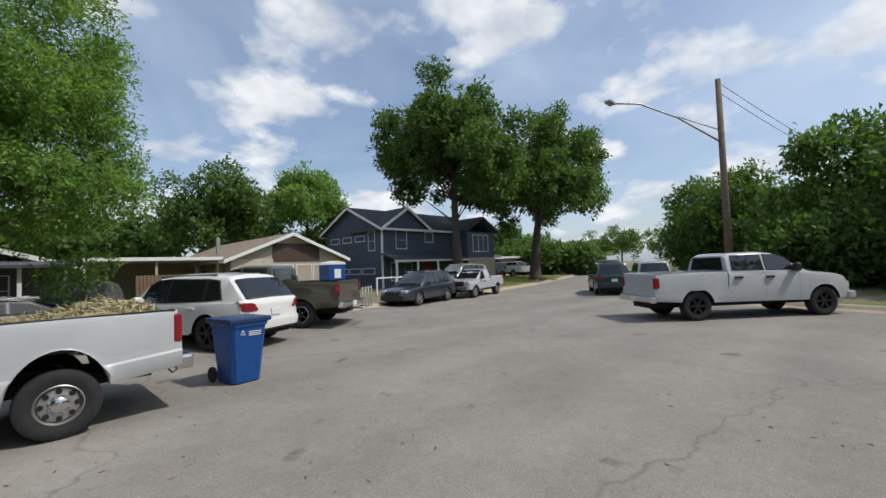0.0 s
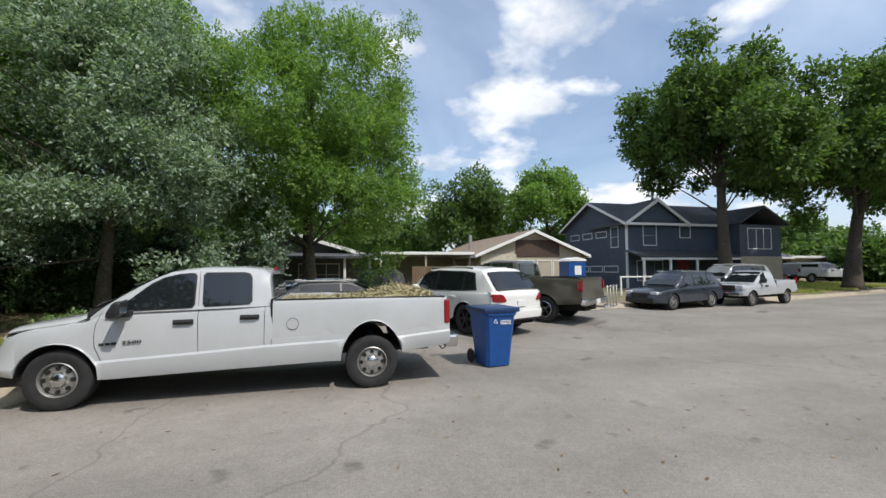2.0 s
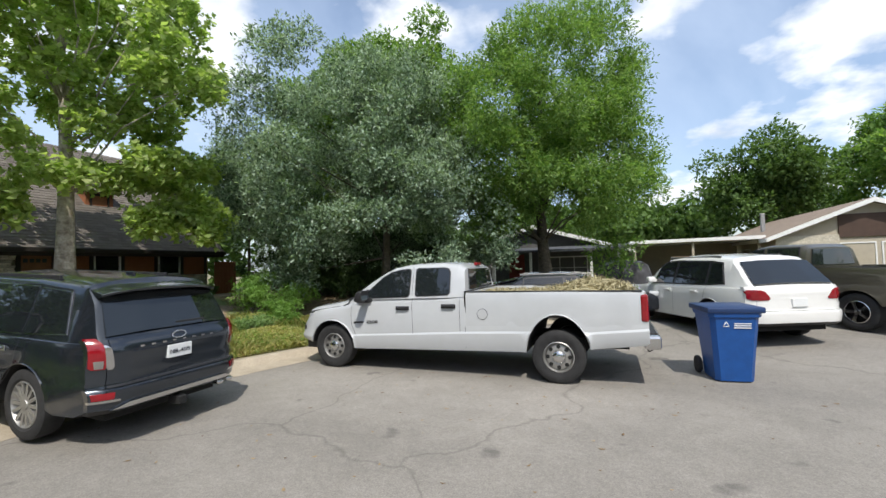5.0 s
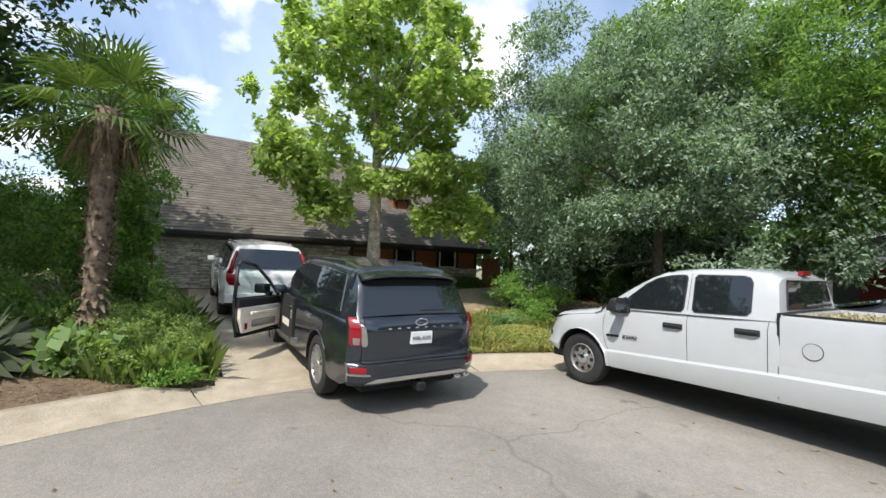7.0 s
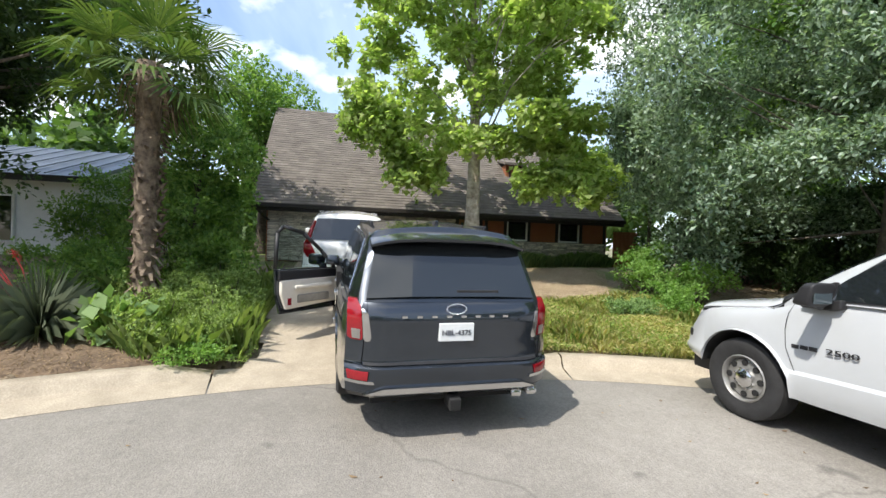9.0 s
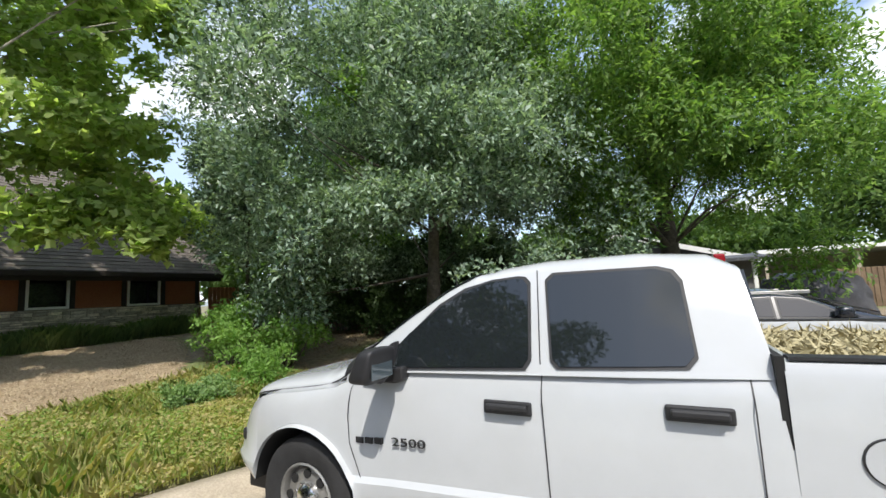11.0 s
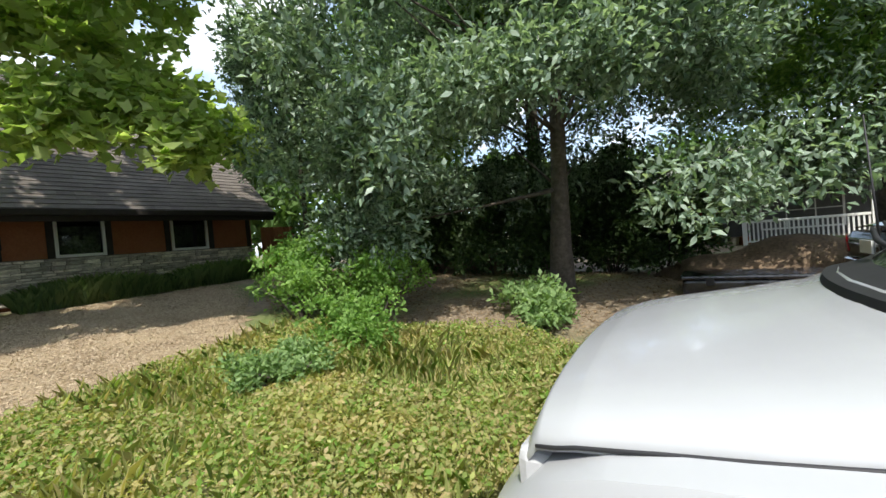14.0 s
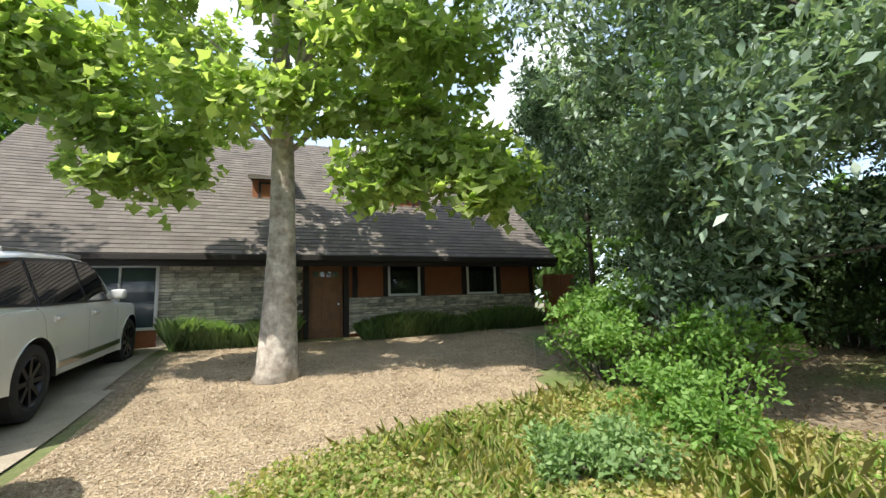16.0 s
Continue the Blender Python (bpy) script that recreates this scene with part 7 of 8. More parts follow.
def gable_house(name, x0, x1, y0, y1, z0, eave, ridge, along, wall_m, roof_m, label, over=0.45, gable_m=None, trim_m=M_WHITE):
    """A box with a pitched roof. along: the ridge's axis."""
    h = thing(name, pose(0, 0, 0), label, "house")
    t = 0.18
    box_part("wall", (x0, x0 + t, y0, y1, z0, eave), wall_m, h, "", 0.0)
    box_part("wall", (x1 - t, x1, y0, y1, z0, eave), wall_m, h, "", 0.0)
    box_part("wall", (x0 + t, x1 - t, y0, y0 + t, z0, eave), wall_m, h, "", 0.0)
    box_part("wall", (x0 + t, x1 - t, y1 - t, y1, z0, eave), wall_m, h, "", 0.0)
    if along == "y":
        c, half = (x0 + x1) / 2, (x1 - x0) / 2
        sl = (ridge - eave) / half
        for yy in (y0, y1 - t):
            prism_part("gable", [(x0, eave), (x1, eave), (c, ridge)], "y", yy, yy + t, gable_m or wall_m, h)
        for sg in (-1, 1):
            e = c + sg * (half + over)
            ze = eave - sl * over
            prism_part("roof", [(c, ridge + 0.02), (e, ze + 0.02), (e, ze + 0.14), (c, ridge + 0.15)], "y", y0 - over, y1 + over, roof_m, h)
            prism_part("barge_board", [(c, ridge - 0.06), (e, ze - 0.06), (e, ze + 0.145), (c, ridge + 0.155)], "y", y0 - over - 0.03, y0 - over, trim_m, h)
            box_part("fascia", (min(e, e + sg * 0.03), max(e, e + sg * 0.03), y0 - over, y1 + over, ze - 0.06, ze + 0.12), trim_m, h, "", 0.0)
    else:
        c, half = (y0 + y1) / 2, (y1 - y0) / 2
        sl = (ridge - eave) / half
        for xx in (x0, x1 - t):
            prism_part("gable", [(y0, eave), (y1, eave), (c, ridge)], "x", xx, xx + t, gable_m or wall_m, h)
        for sg in (-1, 1):
            e = c + sg * (half + over)
            ze = eave - sl * over
            prism_part("roof", [(c, ridge + 0.02), (e, ze + 0.02), (e, ze + 0.14), (c, ridge + 0.15)], "x", x0 - over, x1 + over, roof_m, h)
            for xx in (x0 - over - 0.03, x1 + over):
                prism_part("barge_board", [(c, ridge - 0.06), (e, ze - 0.06), (e, ze + 0.145), (c, ridge + 0.155)], "x", xx, xx + 0.03, trim_m, h)
            box_part("fascia", (x0 - over, x1 + over, min(e, e + sg * 0.03), max(e, e + sg * 0.03), ze - 0.06, ze + 0.12), trim_m, h, "", 0.0)
    return h


def siding(h, axis, at, out, a0, a1, z0, z1, material, step=0.2):
    """Lapped boards on a wall."""
    n = int((z1 - z0) / step)
    for i in range(n):
        z = z0 + i * step
        pts = [(0.002, z), (0.022, z), (0.006, z + step - 0.004), (0.002, z + step - 0.004)]
        if axis == "x":
            prism_part("siding_board", [(at + out * p, q) for p, q in pts], "y", a0, a1, material, h)
        else:
            bm = bmesh.new()
            prism(bm, [(at + out * p, q) for p, q in pts], "x", a0, a1)
            part("siding_board", bm, material, h)


# tan stone house
tan = gable_house("house", 12.5, 19.9, 19.0, 32, 0.1, 2.75, 4.25, "y", M_TAN, M_ROOF_TAN, "tan stone bungalow with a low brown shingle roof", gable_m=M_TAN)
box_part("gable_panel", (15.0, 18.2, 18.93, 18.99, 2.6, 3.7), M_BROWN, tan)
for a0, a1 in ((15.1, 16.3), (16.6, 17.6), (17.8, 18.9)):
    window_unit(tan, "y", 19.0, a0, a1, 1.2, 2.3, -1, M_WHITE)
box_part("stone_wall", (12.52, 15.0, 18.9, 18.985, 0.1, 2.75), M_STONE, tan)
window_unit(tan, "x", 12.5, 20.5, 21.5, 1.1, 2.2, -1, M_WHITE)
window_unit(tan, "x", 12.5, 23.0, 24.4, 1.1, 2.2, -1, M_WHITE)
box_part("chimney_pipe", (13.4, 13.6, 24, 24.2, 2.8, 4.4), M_STEEL, tan)

# blue two-storey house
blue = gable_house("house", 24.1, 36.5, 19.7, 28, 0.1, 5.2, 7.1, "x", M_BLUE, M_ROOF_GREY, "dark blue two-storey house with white trim")
siding(blue, "x", 24.1, -1, 19.75, 27.95, 0.2, 5.1, M_BLUE)
siding(blue, "y", 19.7, -1, 24.1, 28.8, 0.2, 5.1, M_BLUE)
for y_ in (20.4, 22.3, 24.2):
    window_unit(blue, "x", 24.1, y_ + 1.6, y_ + 2.9, 4.25, 4.65, -1, M_WHITE)
    window_unit(blue, "x", 24.1, y_ + 0.3, y_ + 1.9, 1.5, 1.9, -1, M_WHITE)
window_unit(blue, "x", 24.1, 20.6, 21.4, 3.4, 4.9, -1, M_WHITE, bars_=[("h", 4.15)])
window_unit(blue, "y", 19.7, 25.6, 26.7, 3.5, 5.0, -1, M_WHITE, bars_=[("h", 4.2)])
window_unit(blue, "y", 19.7, 28.9, 29.8, 4.1, 4.9, -1, M_WHITE)
# its front gable, wing and porch
prism_part("front_gable", [(24.1, 5.15), (29.0, 5.15), (26.6, 6.75)], "y", 19.55, 19.69, M_BLUE, blue)
for sg in (-1, 1):
    e = 26.55 + sg * 2.85
    prism_part("roof", [(26.55, 6.8), (e, 4.95), (e, 5.1), (26.55, 6.95)], "y", 19.2, 24, M_ROOF_GREY, blue)
    prism_part("barge_board", [(26.55, 6.7), (e, 4.85), (e, 5.1), (26.55, 6.96)], "y", 19.16, 19.2, M_WHITE, blue)
box_part("corner_board", (24.04, 24.2, 19.62, 19.72, 0.1, 5.2), M_WHITE, blue)
box_part("wing_wall", (32.6, 36.6, 18.0, 19.69, 0.1, 5.0), M_BLUE, blue)
prism_part("roof", [(32.2, 4.95), (34.6, 6.3), (37.0, 4.95), (37.0, 5.1), (34.6, 6.45), (32.2, 5.1)], "y", 17.6, 22, M_ROOF_GREY, blue)
window_unit(blue, "y", 18.0, 33.4, 35.6, 3.2, 4.7, -1, M_WHITE, bars_=[("v", 34.2), ("v", 34.9)])
box_part("lower_wall", (32.62, 36.58, 17.94, 17.998, 0.1, 2.6), M_TAN, blue)
prism_part("porch_roof", [(19.69, 3.0), (17.9, 2.5), (17.9, 2.62), (19.69, 3.12)], "x", 24.0, 32.6, M_ROOF_GREY, blue)
box_part("porch_beam", (24.0, 32.6, 17.9, 18.05, 2.36, 2.52), M_WHITE, blue)
for x_ in (24.1, 26.3, 28.6):
    box_part("porch_post", (x_, x_ + 0.14, 17.92, 18.06, 0.1, 2.38), M_WHITE, blue)
window_unit(blue, "y", 19.7, 25.0, 27.2, 0.9, 2.3, -1, M_WHITE, bars_=[("v", 25.7), ("v", 26.5)])
box_part("front_door", (28.6, 29.6, 19.62, 19.69, 0.3, 2.4), mat("red_door", (0.3, 0.03, 0.03), 0.5, var=0.1), blue, "red front door")

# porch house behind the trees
porch = gable_house("house", -4.2, 5.6, 18.6, 28, 0.1, 2.45, 3.9, "y", M_SHADED_SIDING, M_ROOF_GREY, "house with a white-railed porch, its grey siding darkened for shade")
box_part("porch_floor", (-1.5, 5.4, 16.6, 18.6, 0.1, 0.42), M_CONC, porch)
prism_part("porch_roof", [(18.5, 2.6), (16.3, 2.4), (16.3, 2.52), (18.5, 2.75)], "x", -1.6, 5.7, M_ROOF_GREY, porch)
for x_ in (-1.4, 0.68, 3.85, 5.2):
    box_part("porch_post", (x_, x_ + 0.13, 16.65, 16.78, 0.42, 2.42), M_WHITE, porch)
box_part("hand_rail", (0.8, 3.85, 16.67, 16.75, 1.17, 1.25), M_WHITE, porch)
box_part("bottom_rail", (0.8, 3.85, 16.68, 16.74, 0.52, 0.57), M_WHITE, porch)
for i in range(26):
    box_part("baluster", (0.85 + i * 0.117, 0.895 + i * 0.117, 16.69, 16.73, 0.57, 1.17), M_WHITE, porch, "", 0.0)
window_unit(porch, "y", 18.6, 1.4, 3.6, 0.9, 2.1, -1, M_WHITE, bars_=[("v", 2.1), ("v", 2.9), ("h", 1.5)])
box_part("front_door", (-0.9, 0.05, 18.54, 18.59, 0.42, 2.35), mat("barn_red", (0.22, 0.035, 0.03), 0.6, var=0.15), porch, "red front door")
window_unit(porch, "y", 18.6, -3.4, -2.0, 1.0, 2.1, -1, M_WHITE)
for i, (px_, py_) in enumerate(((0.4, 17.0), (0.75, 17.1), (-0.6, 16.9))):
    bm = bmesh.new()
    lathe(bm, [(0.12, 0), (0.17, 0.02), (0.2, 0.3), (0.17, 0.3)], 16, axis="z")
    ob = part("plant_pot", bm, M_RUST if i == 1 else M_CONC)
    ob.matrix_world = pose(px_, py_, 0.42)
    tagged(ob, "plain plant pot on the porch", "plant pot")

# flat carport between the houses
cp = thing("carport", pose(0, 0, 0), "flat-roofed carport with a pale fascia", "carport")
box_part("carport_roof", (5.9, 12.3, 19.5, 25, 2.72, 2.9), M_WHITE, cp)
for x_ in (6.1, 9.0, 12.0):
    box_part("carport_post", (x_, x_ + 0.12, 19.7, 19.82, 0.1, 2.72), M_TAN, cp)
box_part("carport_wall", (5.95, 12.28, 24.8, 24.95, 0.1, 2.72), M_TAN, cp)
fe = thing("fence", pose(0, 0, 0), "grey wooden board fence by the carport", "fence")
for i in range(26):
    box_part("fence_board", (7.8 + i * 0.15, 7.93 + i * 0.15, 17.6, 17.63, 0.15, 1.95), M_FENCE, fe, "", 0.0)

# white house under the live oak
wh = gable_house("house", -20, -11.6, -24, -11.6, 0.4, 3.25, 4.6, "y", M_WHITE, M_METAL_ROOF, "white rendered house with a dark metal roof", trim_m=M_TRIM)
window_unit(wh, "x", -11.53, -15.2, -13.3, 1.3, 2.6, 1, M_WHITE, bars_=[("v", -14.25)])
# black panel on the wall stands in for the shade inside the garage
box_part("garage_door", (-11.62, -11.56, -20.2, -17.0, 0.4, 2.75), M_CAR_BLACK, wh, "black panel standing in for the shaded garage opening", 0.004)
box_part("wall_lamp", (-11.6, -11.45, -16.6, -16.35, 2.0, 2.3), M_TRIM, wh, "", 0.01)
for i in range(22):
    prism_part("roof_seam", [(-15.8, 4.78), (-11.12, 3.27), (-11.12, 3.31), (-15.8, 4.82)], "y", -24.3 + i * 0.6, -24.26 + i * 0.6, M_METAL_ROOF, wh)
bg = thing("house", pose(0, 0, 0), "low pale-roofed house far down the street", "house")
box_part("wall", (50, 62, 27, 34, 0.2, 2.7), M_TAN, bg); box_part("roof", (49.4, 62.6, 26.4, 34.6, 2.7, 2.95), M_WHITE, bg)
box_part("window", (52, 54, 26.95, 27.0, 1.1, 2.2), M_GLASS, bg)
bg2 = gable_house("house", 62, 74, 6.5 - 12, 6.5 - 4, 0.2, 2.7, 4.0, "x", M_TAN, M_ROOF_GREY, "low grey-roofed house past the bend")
bg3 = gable_house("house", 38.5, 48, 26, 34, 0.2, 2.8, 4.0, "x", M_BROWN, M_ROOF_GREY, "brown ranch house behind the lawn")

# fence behind the silver-leaved tree
yf = thing("fence", pose(0, 0, 0), "weathered board fence beside the house", "fence")
for i in range(40):
    box_part("fence_board", (-10.9 + i * 0.15, -10.77 + i * 0.15, 9.6, 9.63, 0.5, 2.1 - 0.03 * (i % 3)), M_FENCE, yf, "", 0.0)
gt = thing("garden_gate", pose(0, 0, 0), "rust-stained wooden gate at the house corner", "gate")
for i in range(8):
    box_part("gate_board", (-11.0 + 0.003, -10.97, 6.45 + i * 0.14, 6.57 + i * 0.14, 0.9, 2.3), M_RUST, gt, "", 0.0)

# utility pole with its street lamp and wires
pl = thing("utility_pole", pose(27.6, -2.7, 0.1), "weathered wooden utility pole with a long lamp arm", "utility pole")
bm = bmesh.new()
tube(bm, [(0, 0, 0), (0.05, 0, 5), (0.1, 0, 10.45)], [0.17, 0.15, 0.12], 12)
part("pole", bm, M_WOODPOLE, pl)
bm = bmesh.new()
tube(bm, [(0.05, 0, 7.3), (-1.4, 1.5, 8.6), (-2.6, 2.8, 9.35), (-3.6, 3.75, 9.4)], 0.04, 7)
tube(bm, [(0.05, 0, 7.9), (-1.4, 1.5, 8.65)], 0.025, 6)
part("lamp_arm", bm, M_STEEL, pl)
bm = bmesh.new()
add_box(bm, -4.15, -3.5, 3.6, 3.95, 9.32, 9.46, 0.05)
smooth(part("lamp_head", bm, M_STEEL, pl), 40)
bm = bmesh.new()
for dz, tgt in ((10.3, (60, -14, 9.5)), (9.8, (60, -14, 9.0))):
    a, b = Vector((0.1, 0, dz)), Vector(tgt)
    tube(bm, [a.lerp(b, i / 14) - Vector((0, 0, 1.6 * (1 - (2 * i / 14 - 1) ** 2))) for i in range(15)], 0.014, 4)
part("wires", bm, M_TRIM, pl)

# portable toilet by the blue house
lo = thing("portable_toilet", pose(17.6, 16.4, 0.2), "blue portable toilet with a white roof", "portable toilet")
box_part("cabin_wall", (-0.58, 0.58, -0.58, 0.58, 0, 2.02), M_BIN, lo, bevel=0.03)
prism_part("roof", [(-0.64, 2.02), (0.64, 2.02), (0.52, 2.16), (0, 2.26), (-0.52, 2.16)], "y", -0.64, 0.64, M_WHITE, lo, bevel=0.02)
box_part("door", (-0.4, 0.4, -0.6, -0.575, 0.1, 1.95), M_BIN, lo, bevel=0.01)
box_part("notice", (-0.2, 0.25, -0.612, -0.6, 1.2, 1.75), M_WHITE, lo, "", 0.0)
# chain-link fence along the blue house
cf = thing("fence", pose(0, 0, 0), "white-railed low fence before the blue house", "fence")
box_part("top_rail", (19.2, 25.5, 14.0, 14.06, 1.25, 1.33), M_WHITE, cf)
for i in range(5):
    box_part("fence_post", (19.2 + i * 1.55, 19.28 + i * 1.55, 13.98, 14.07, 0.1, 1.33), M_WHITE, cf)
# tarp-covered heap and soil mound
bm = bmesh.new()
add_box(bm, -1.15, 1.15, -0.7, 0.7, 0.0, 1.45)
bmesh.ops.subdivide_edges(bm, edges=bm.edges[:], cuts=22, use_grid_fill=True)
for v in bm.verts:
    p = v.co
    u = max(0.0, p.z / 1.45)
    fold = 0.05 * math.sin(p.x * 9 + 2 * noise.noise(p * 2)) + 0.04 * math.sin(p.y * 11)
    v.co = Vector((p.x * (1.06 - 0.16 * u * u), p.y * (1.06 - 0.2 * u * u), p.z - 0.16 * u * (p.x / 1.15) ** 2)) + Vector((noise.noise(p * 3.1), noise.noise(p * 2.7 + Vector((5, 0, 0))), 0.6 * noise.noise(p * 3.7))) * 0.07 + Vector((0, fold * (1 - u), fold * u * 0.4))
    v.co.z = max(0.0, v.co.z)
ob = smooth(part("tarpaulin", bm, M_TARP), 60)
ob.matrix_world = pose(5.3, 10.6, 0.32, 0, 0, 12) @ Matrix.Diagonal((0.7, 0.9, 1.04, 1))
tagged(ob, "heap under a creased black tarpaulin", "tarpaulin")
bm = bmesh.new()
bmesh.ops.create_icosphere(bm, subdivisions=4, radius=1)
for v in bm.verts:
    n_ = noise.noise(v.co * 1.8) * 0.3 + noise.noise(v.co * 7) * 0.06
    v.co = Vector((v.co.x * 2.1, v.co.y * 0.95, max(0, v.co.z) * 0.78)) * (1 + n_)
ob = smooth(part("soil_mound", bm, M_SOIL), 50)
ob.matrix_world = Matrix.Translation((1.1, 8.2, 0.26))
tagged(ob, "mound of dark garden soil before the porch", "soil heap")
sb = thing("storage_box", pose(0.3, 6.68, 0.2), "dark navy storage box by the soil heap", "box")
box_part("box_body", (-0.95, 0.95, -0.36, 0.36, 0, 0.4), M_CAR_BLACK, sb, bevel=0.04)
box_part("lid", (-0.98, 0.98, -0.39, 0.39, 0.4, 0.47), M_CAR_BLACK, sb, bevel=0.03)
for x_ in (-0.6, 0.6):
    box_part("latch", (x_ - 0.05, x_ + 0.05, -0.41, -0.36, 0.33, 0.43), M_TRIM, sb, bevel=0.006)


# ---- yard plants ----
def blades(name, outline, count, h0, h1, material, label, seed, width=0.006, lean=0.7, clump=0.0, category="grass"):
    """Grass or weeds inside an outline of (x, y)."""
    rng = np.random.default_rng(seed)
    xs = [p[0] for p in outline]; ys = [p[1] for p in outline]
    px = rng.uniform(min(xs), max(xs), count * 3); py = rng.uniform(min(ys), max(ys), count * 3)
    ok = np.zeros(px.shape, bool)
    n = len(outline)
    for i in range(n):
        (ax, ay), (bx, by) = outline[i], outline[(i + 1) % n]
        if abs(by - ay) > 1e-9:
            ok ^= ((ay > py) != (by > py)) & (px < (bx - ax) * (py - ay) / (by - ay) + ax)
    ok &= edge_distance(px, py) > 0.3
    if clump > 0:
        f = np.sin(px * 2.1 + seed) * np.sin(py * 2.7) + 0.6 * np.sin(px * 5.3) * np.sin(py * 4.1 + 1)
        ok &= rng.random(px.shape) < np.clip(0.5 + clump * f, 0.05, 1)
    px, py = px[ok][:count], py[ok][:count]
    k = len(px)
    z = height(px, py)
    hgt = rng.uniform(h0, h1, k) * (0.7 + 0.5 * np.abs(np.sin(px * 1.7) * np.cos(py * 1.3)))
    a = rng.uniform(0, 2 * np.pi, k)
    d = np.stack([np.cos(a), np.sin(a), np.zeros(k)], 1)
    w = np.stack([-np.sin(a), np.cos(a), np.zeros(k)], 1) * (width * rng.uniform(0.7, 1.6, k))[:, None]
    p = np.stack([px, py, z], 1)
    up = np.array([0, 0, 1.0])
    ln = rng.uniform(0.1, lean, k)[:, None]
    mid = p + up * (hgt * 0.6)[:, None] + d * hgt[:, None] * ln * 0.35
    tip = p + up * (hgt * (1 - 0.25 * ln[:, 0]))[:, None] + d * hgt[:, None] * ln
    v = np.stack([p - w * 0.6, p + w * 0.6, mid + w, tip, mid - w], 1).reshape(-1, 3)
    ob = mesh_np(name, v, np.arange(k * 5).reshape(-1, 5), material)
    return tagged(ob, label, category, kind="stuff")


def weeds(name, outline, count, size, h, material, label, seed, category="weeds"):
    """Low leafy growth: small leaves scattered in a layer over the land."""
    rng = np.random.default_rng(seed)
    xs = [p[0] for p in outline]; ys = [p[1] for p in outline]
    px = rng.uniform(min(xs), max(xs), count * 3); py = rng.uniform(min(ys), max(ys), count * 3)
    ok = np.zeros(px.shape, bool)
    n = len(outline)
    for i in range(n):
        (ax, ay), (bx, by) = outline[i], outline[(i + 1) % n]
        if abs(by - ay) > 1e-9:
            ok ^= ((ay > py) != (by > py)) & (px < (bx - ax) * (py - ay) / (by - ay) + ax)
    ok &= edge_distance(px, py) > 0.3
    f = 0.5 + 0.5 * np.sin(px * 1.9 + seed) * np.sin(py * 2.3 + seed * 0.7)
    g = 0.5 + 0.5 * np.sin(px * 6.1) * np.sin(py * 5.2 + 2)
    ok &= rng.random(px.shape) < 0.25 + 0.5 * f + 0.25 * g
    px, py, f = px[ok][:count], py[ok][:count], f[ok][:count]
    k = len(px)
    p = np.stack([px, py, height(px, py) + h * (0.1 + 0.9 * f * rng.random(k))], 1)
    nr = rng.normal(size=(k, 3)) * 0.75 + np.array([0, 0, 0.9]); nr /= np.linalg.norm(nr, axis=1)[:, None]
    a = np.cross(nr, rng.normal(size=(k, 3))); a /= np.linalg.norm(a, axis=1)[:, None]
    b = np.cross(nr, a)
    s = size * (0.35 + 1.5 * rng.random(k) ** 2)[:, None]
    v = np.stack([p - a * s * 0.5, p + b * s * 0.28 + nr * s * 0.1, p + a * s * 0.5, p - b * s * 0.28 + nr * s * 0.1], 1).reshape(-1, 3)
    ob = mesh_np(name, v, np.arange(k * 4).reshape(-1, 4), material)
    return tagged(ob, label, category, kind="stuff")


VERGE = [(-1.4, -1.6), (-3.9, -1.7), (-4.2, -0.6), (-4.9, 0.9), (-5.0, 2.4), (-4.0, 3.4), (-2.0, 3.6), (-0.9, 3.2), (-0.8, 2.4)]
weeds("verge_weeds", VERGE, 130000, 0.034, 0.27, L_WEED, "low leafy weeds on the sunny verge", 3)
blades("verge_grass", VERGE, 9000, 0.07, 0.26, L_GRASS, "unmown grass with dry tips on the verge", 4, clump=0.4)
BED = [(-1.95, -5.1), (-2.6, -4.95), (-6.5, -5.3), (-6.5, -7.6), (-3.2, -7.2), (-2.2, -6.2)]
weeds("bed_weeds", BED, 52000, 0.038, 0.52, L_BED, "leafy wildflowers by the drive", 6)
blades("bed_grass", BED, 4200, 0.2, 0.62, L_BED, "tall thin grass among the wildflowers", 7, width=0.0035, clump=0.4)
blades("lawn", [(24, 12.2), (28, 12.4), (38, 14.6), (50, 18.5), (50, 26), (24, 17.6)], 26000, 0.08, 0.16, L_GRASS, "mown green lawn before the blue house", 9, width=0.03)
blades("shade_plants", [(-10.95, 1.3), (-10.95, 6.0), (-10.35, 6.0), (-10.35, 1.3)], 7000, 0.3, 0.62, L_SAGE, "soft grey-green border plants along the house", 12, width=0.01, category="plants")
blades("shade_plants", [(-10.95, -2.3), (-10.95, -0.2), (-10.2, -0.2), (-10.2, -2.3)], 5000, 0.3, 0.65, L_SAGE, "soft grey-green border plants along the house", 13, width=0.01, category="plants")
shrub("shrub", -5.3, 3.2, 0.7, 1.3, L_SHRUB, 5200, 0.075, "bright leafy shrub at the edge of the chips", 31, n=22)
shrub("shrub", -4.3, 3.7, 0.75, 1.0, L_SHRUB, 3600, 0.07, "bright leafy shrub at the edge of the chips", 32)
shrub("shrub", -3.6, 2.6, 0.6, 0.7, L_SHRUB, 3600, 0.06, "bright leafy shrub at the edge of the chips", 36)
shrub("shrub", -3.5, 1.5, 0.4, 0.34, L_SAGE, 3000, 0.055, "grey-green leafy plant on the verge", 33)
shrub("shrub", -2.2, 4.3, 0.5, 0.55, L_SAGE, 2600, 0.09, "grey-green leafy plant in the shade", 34)
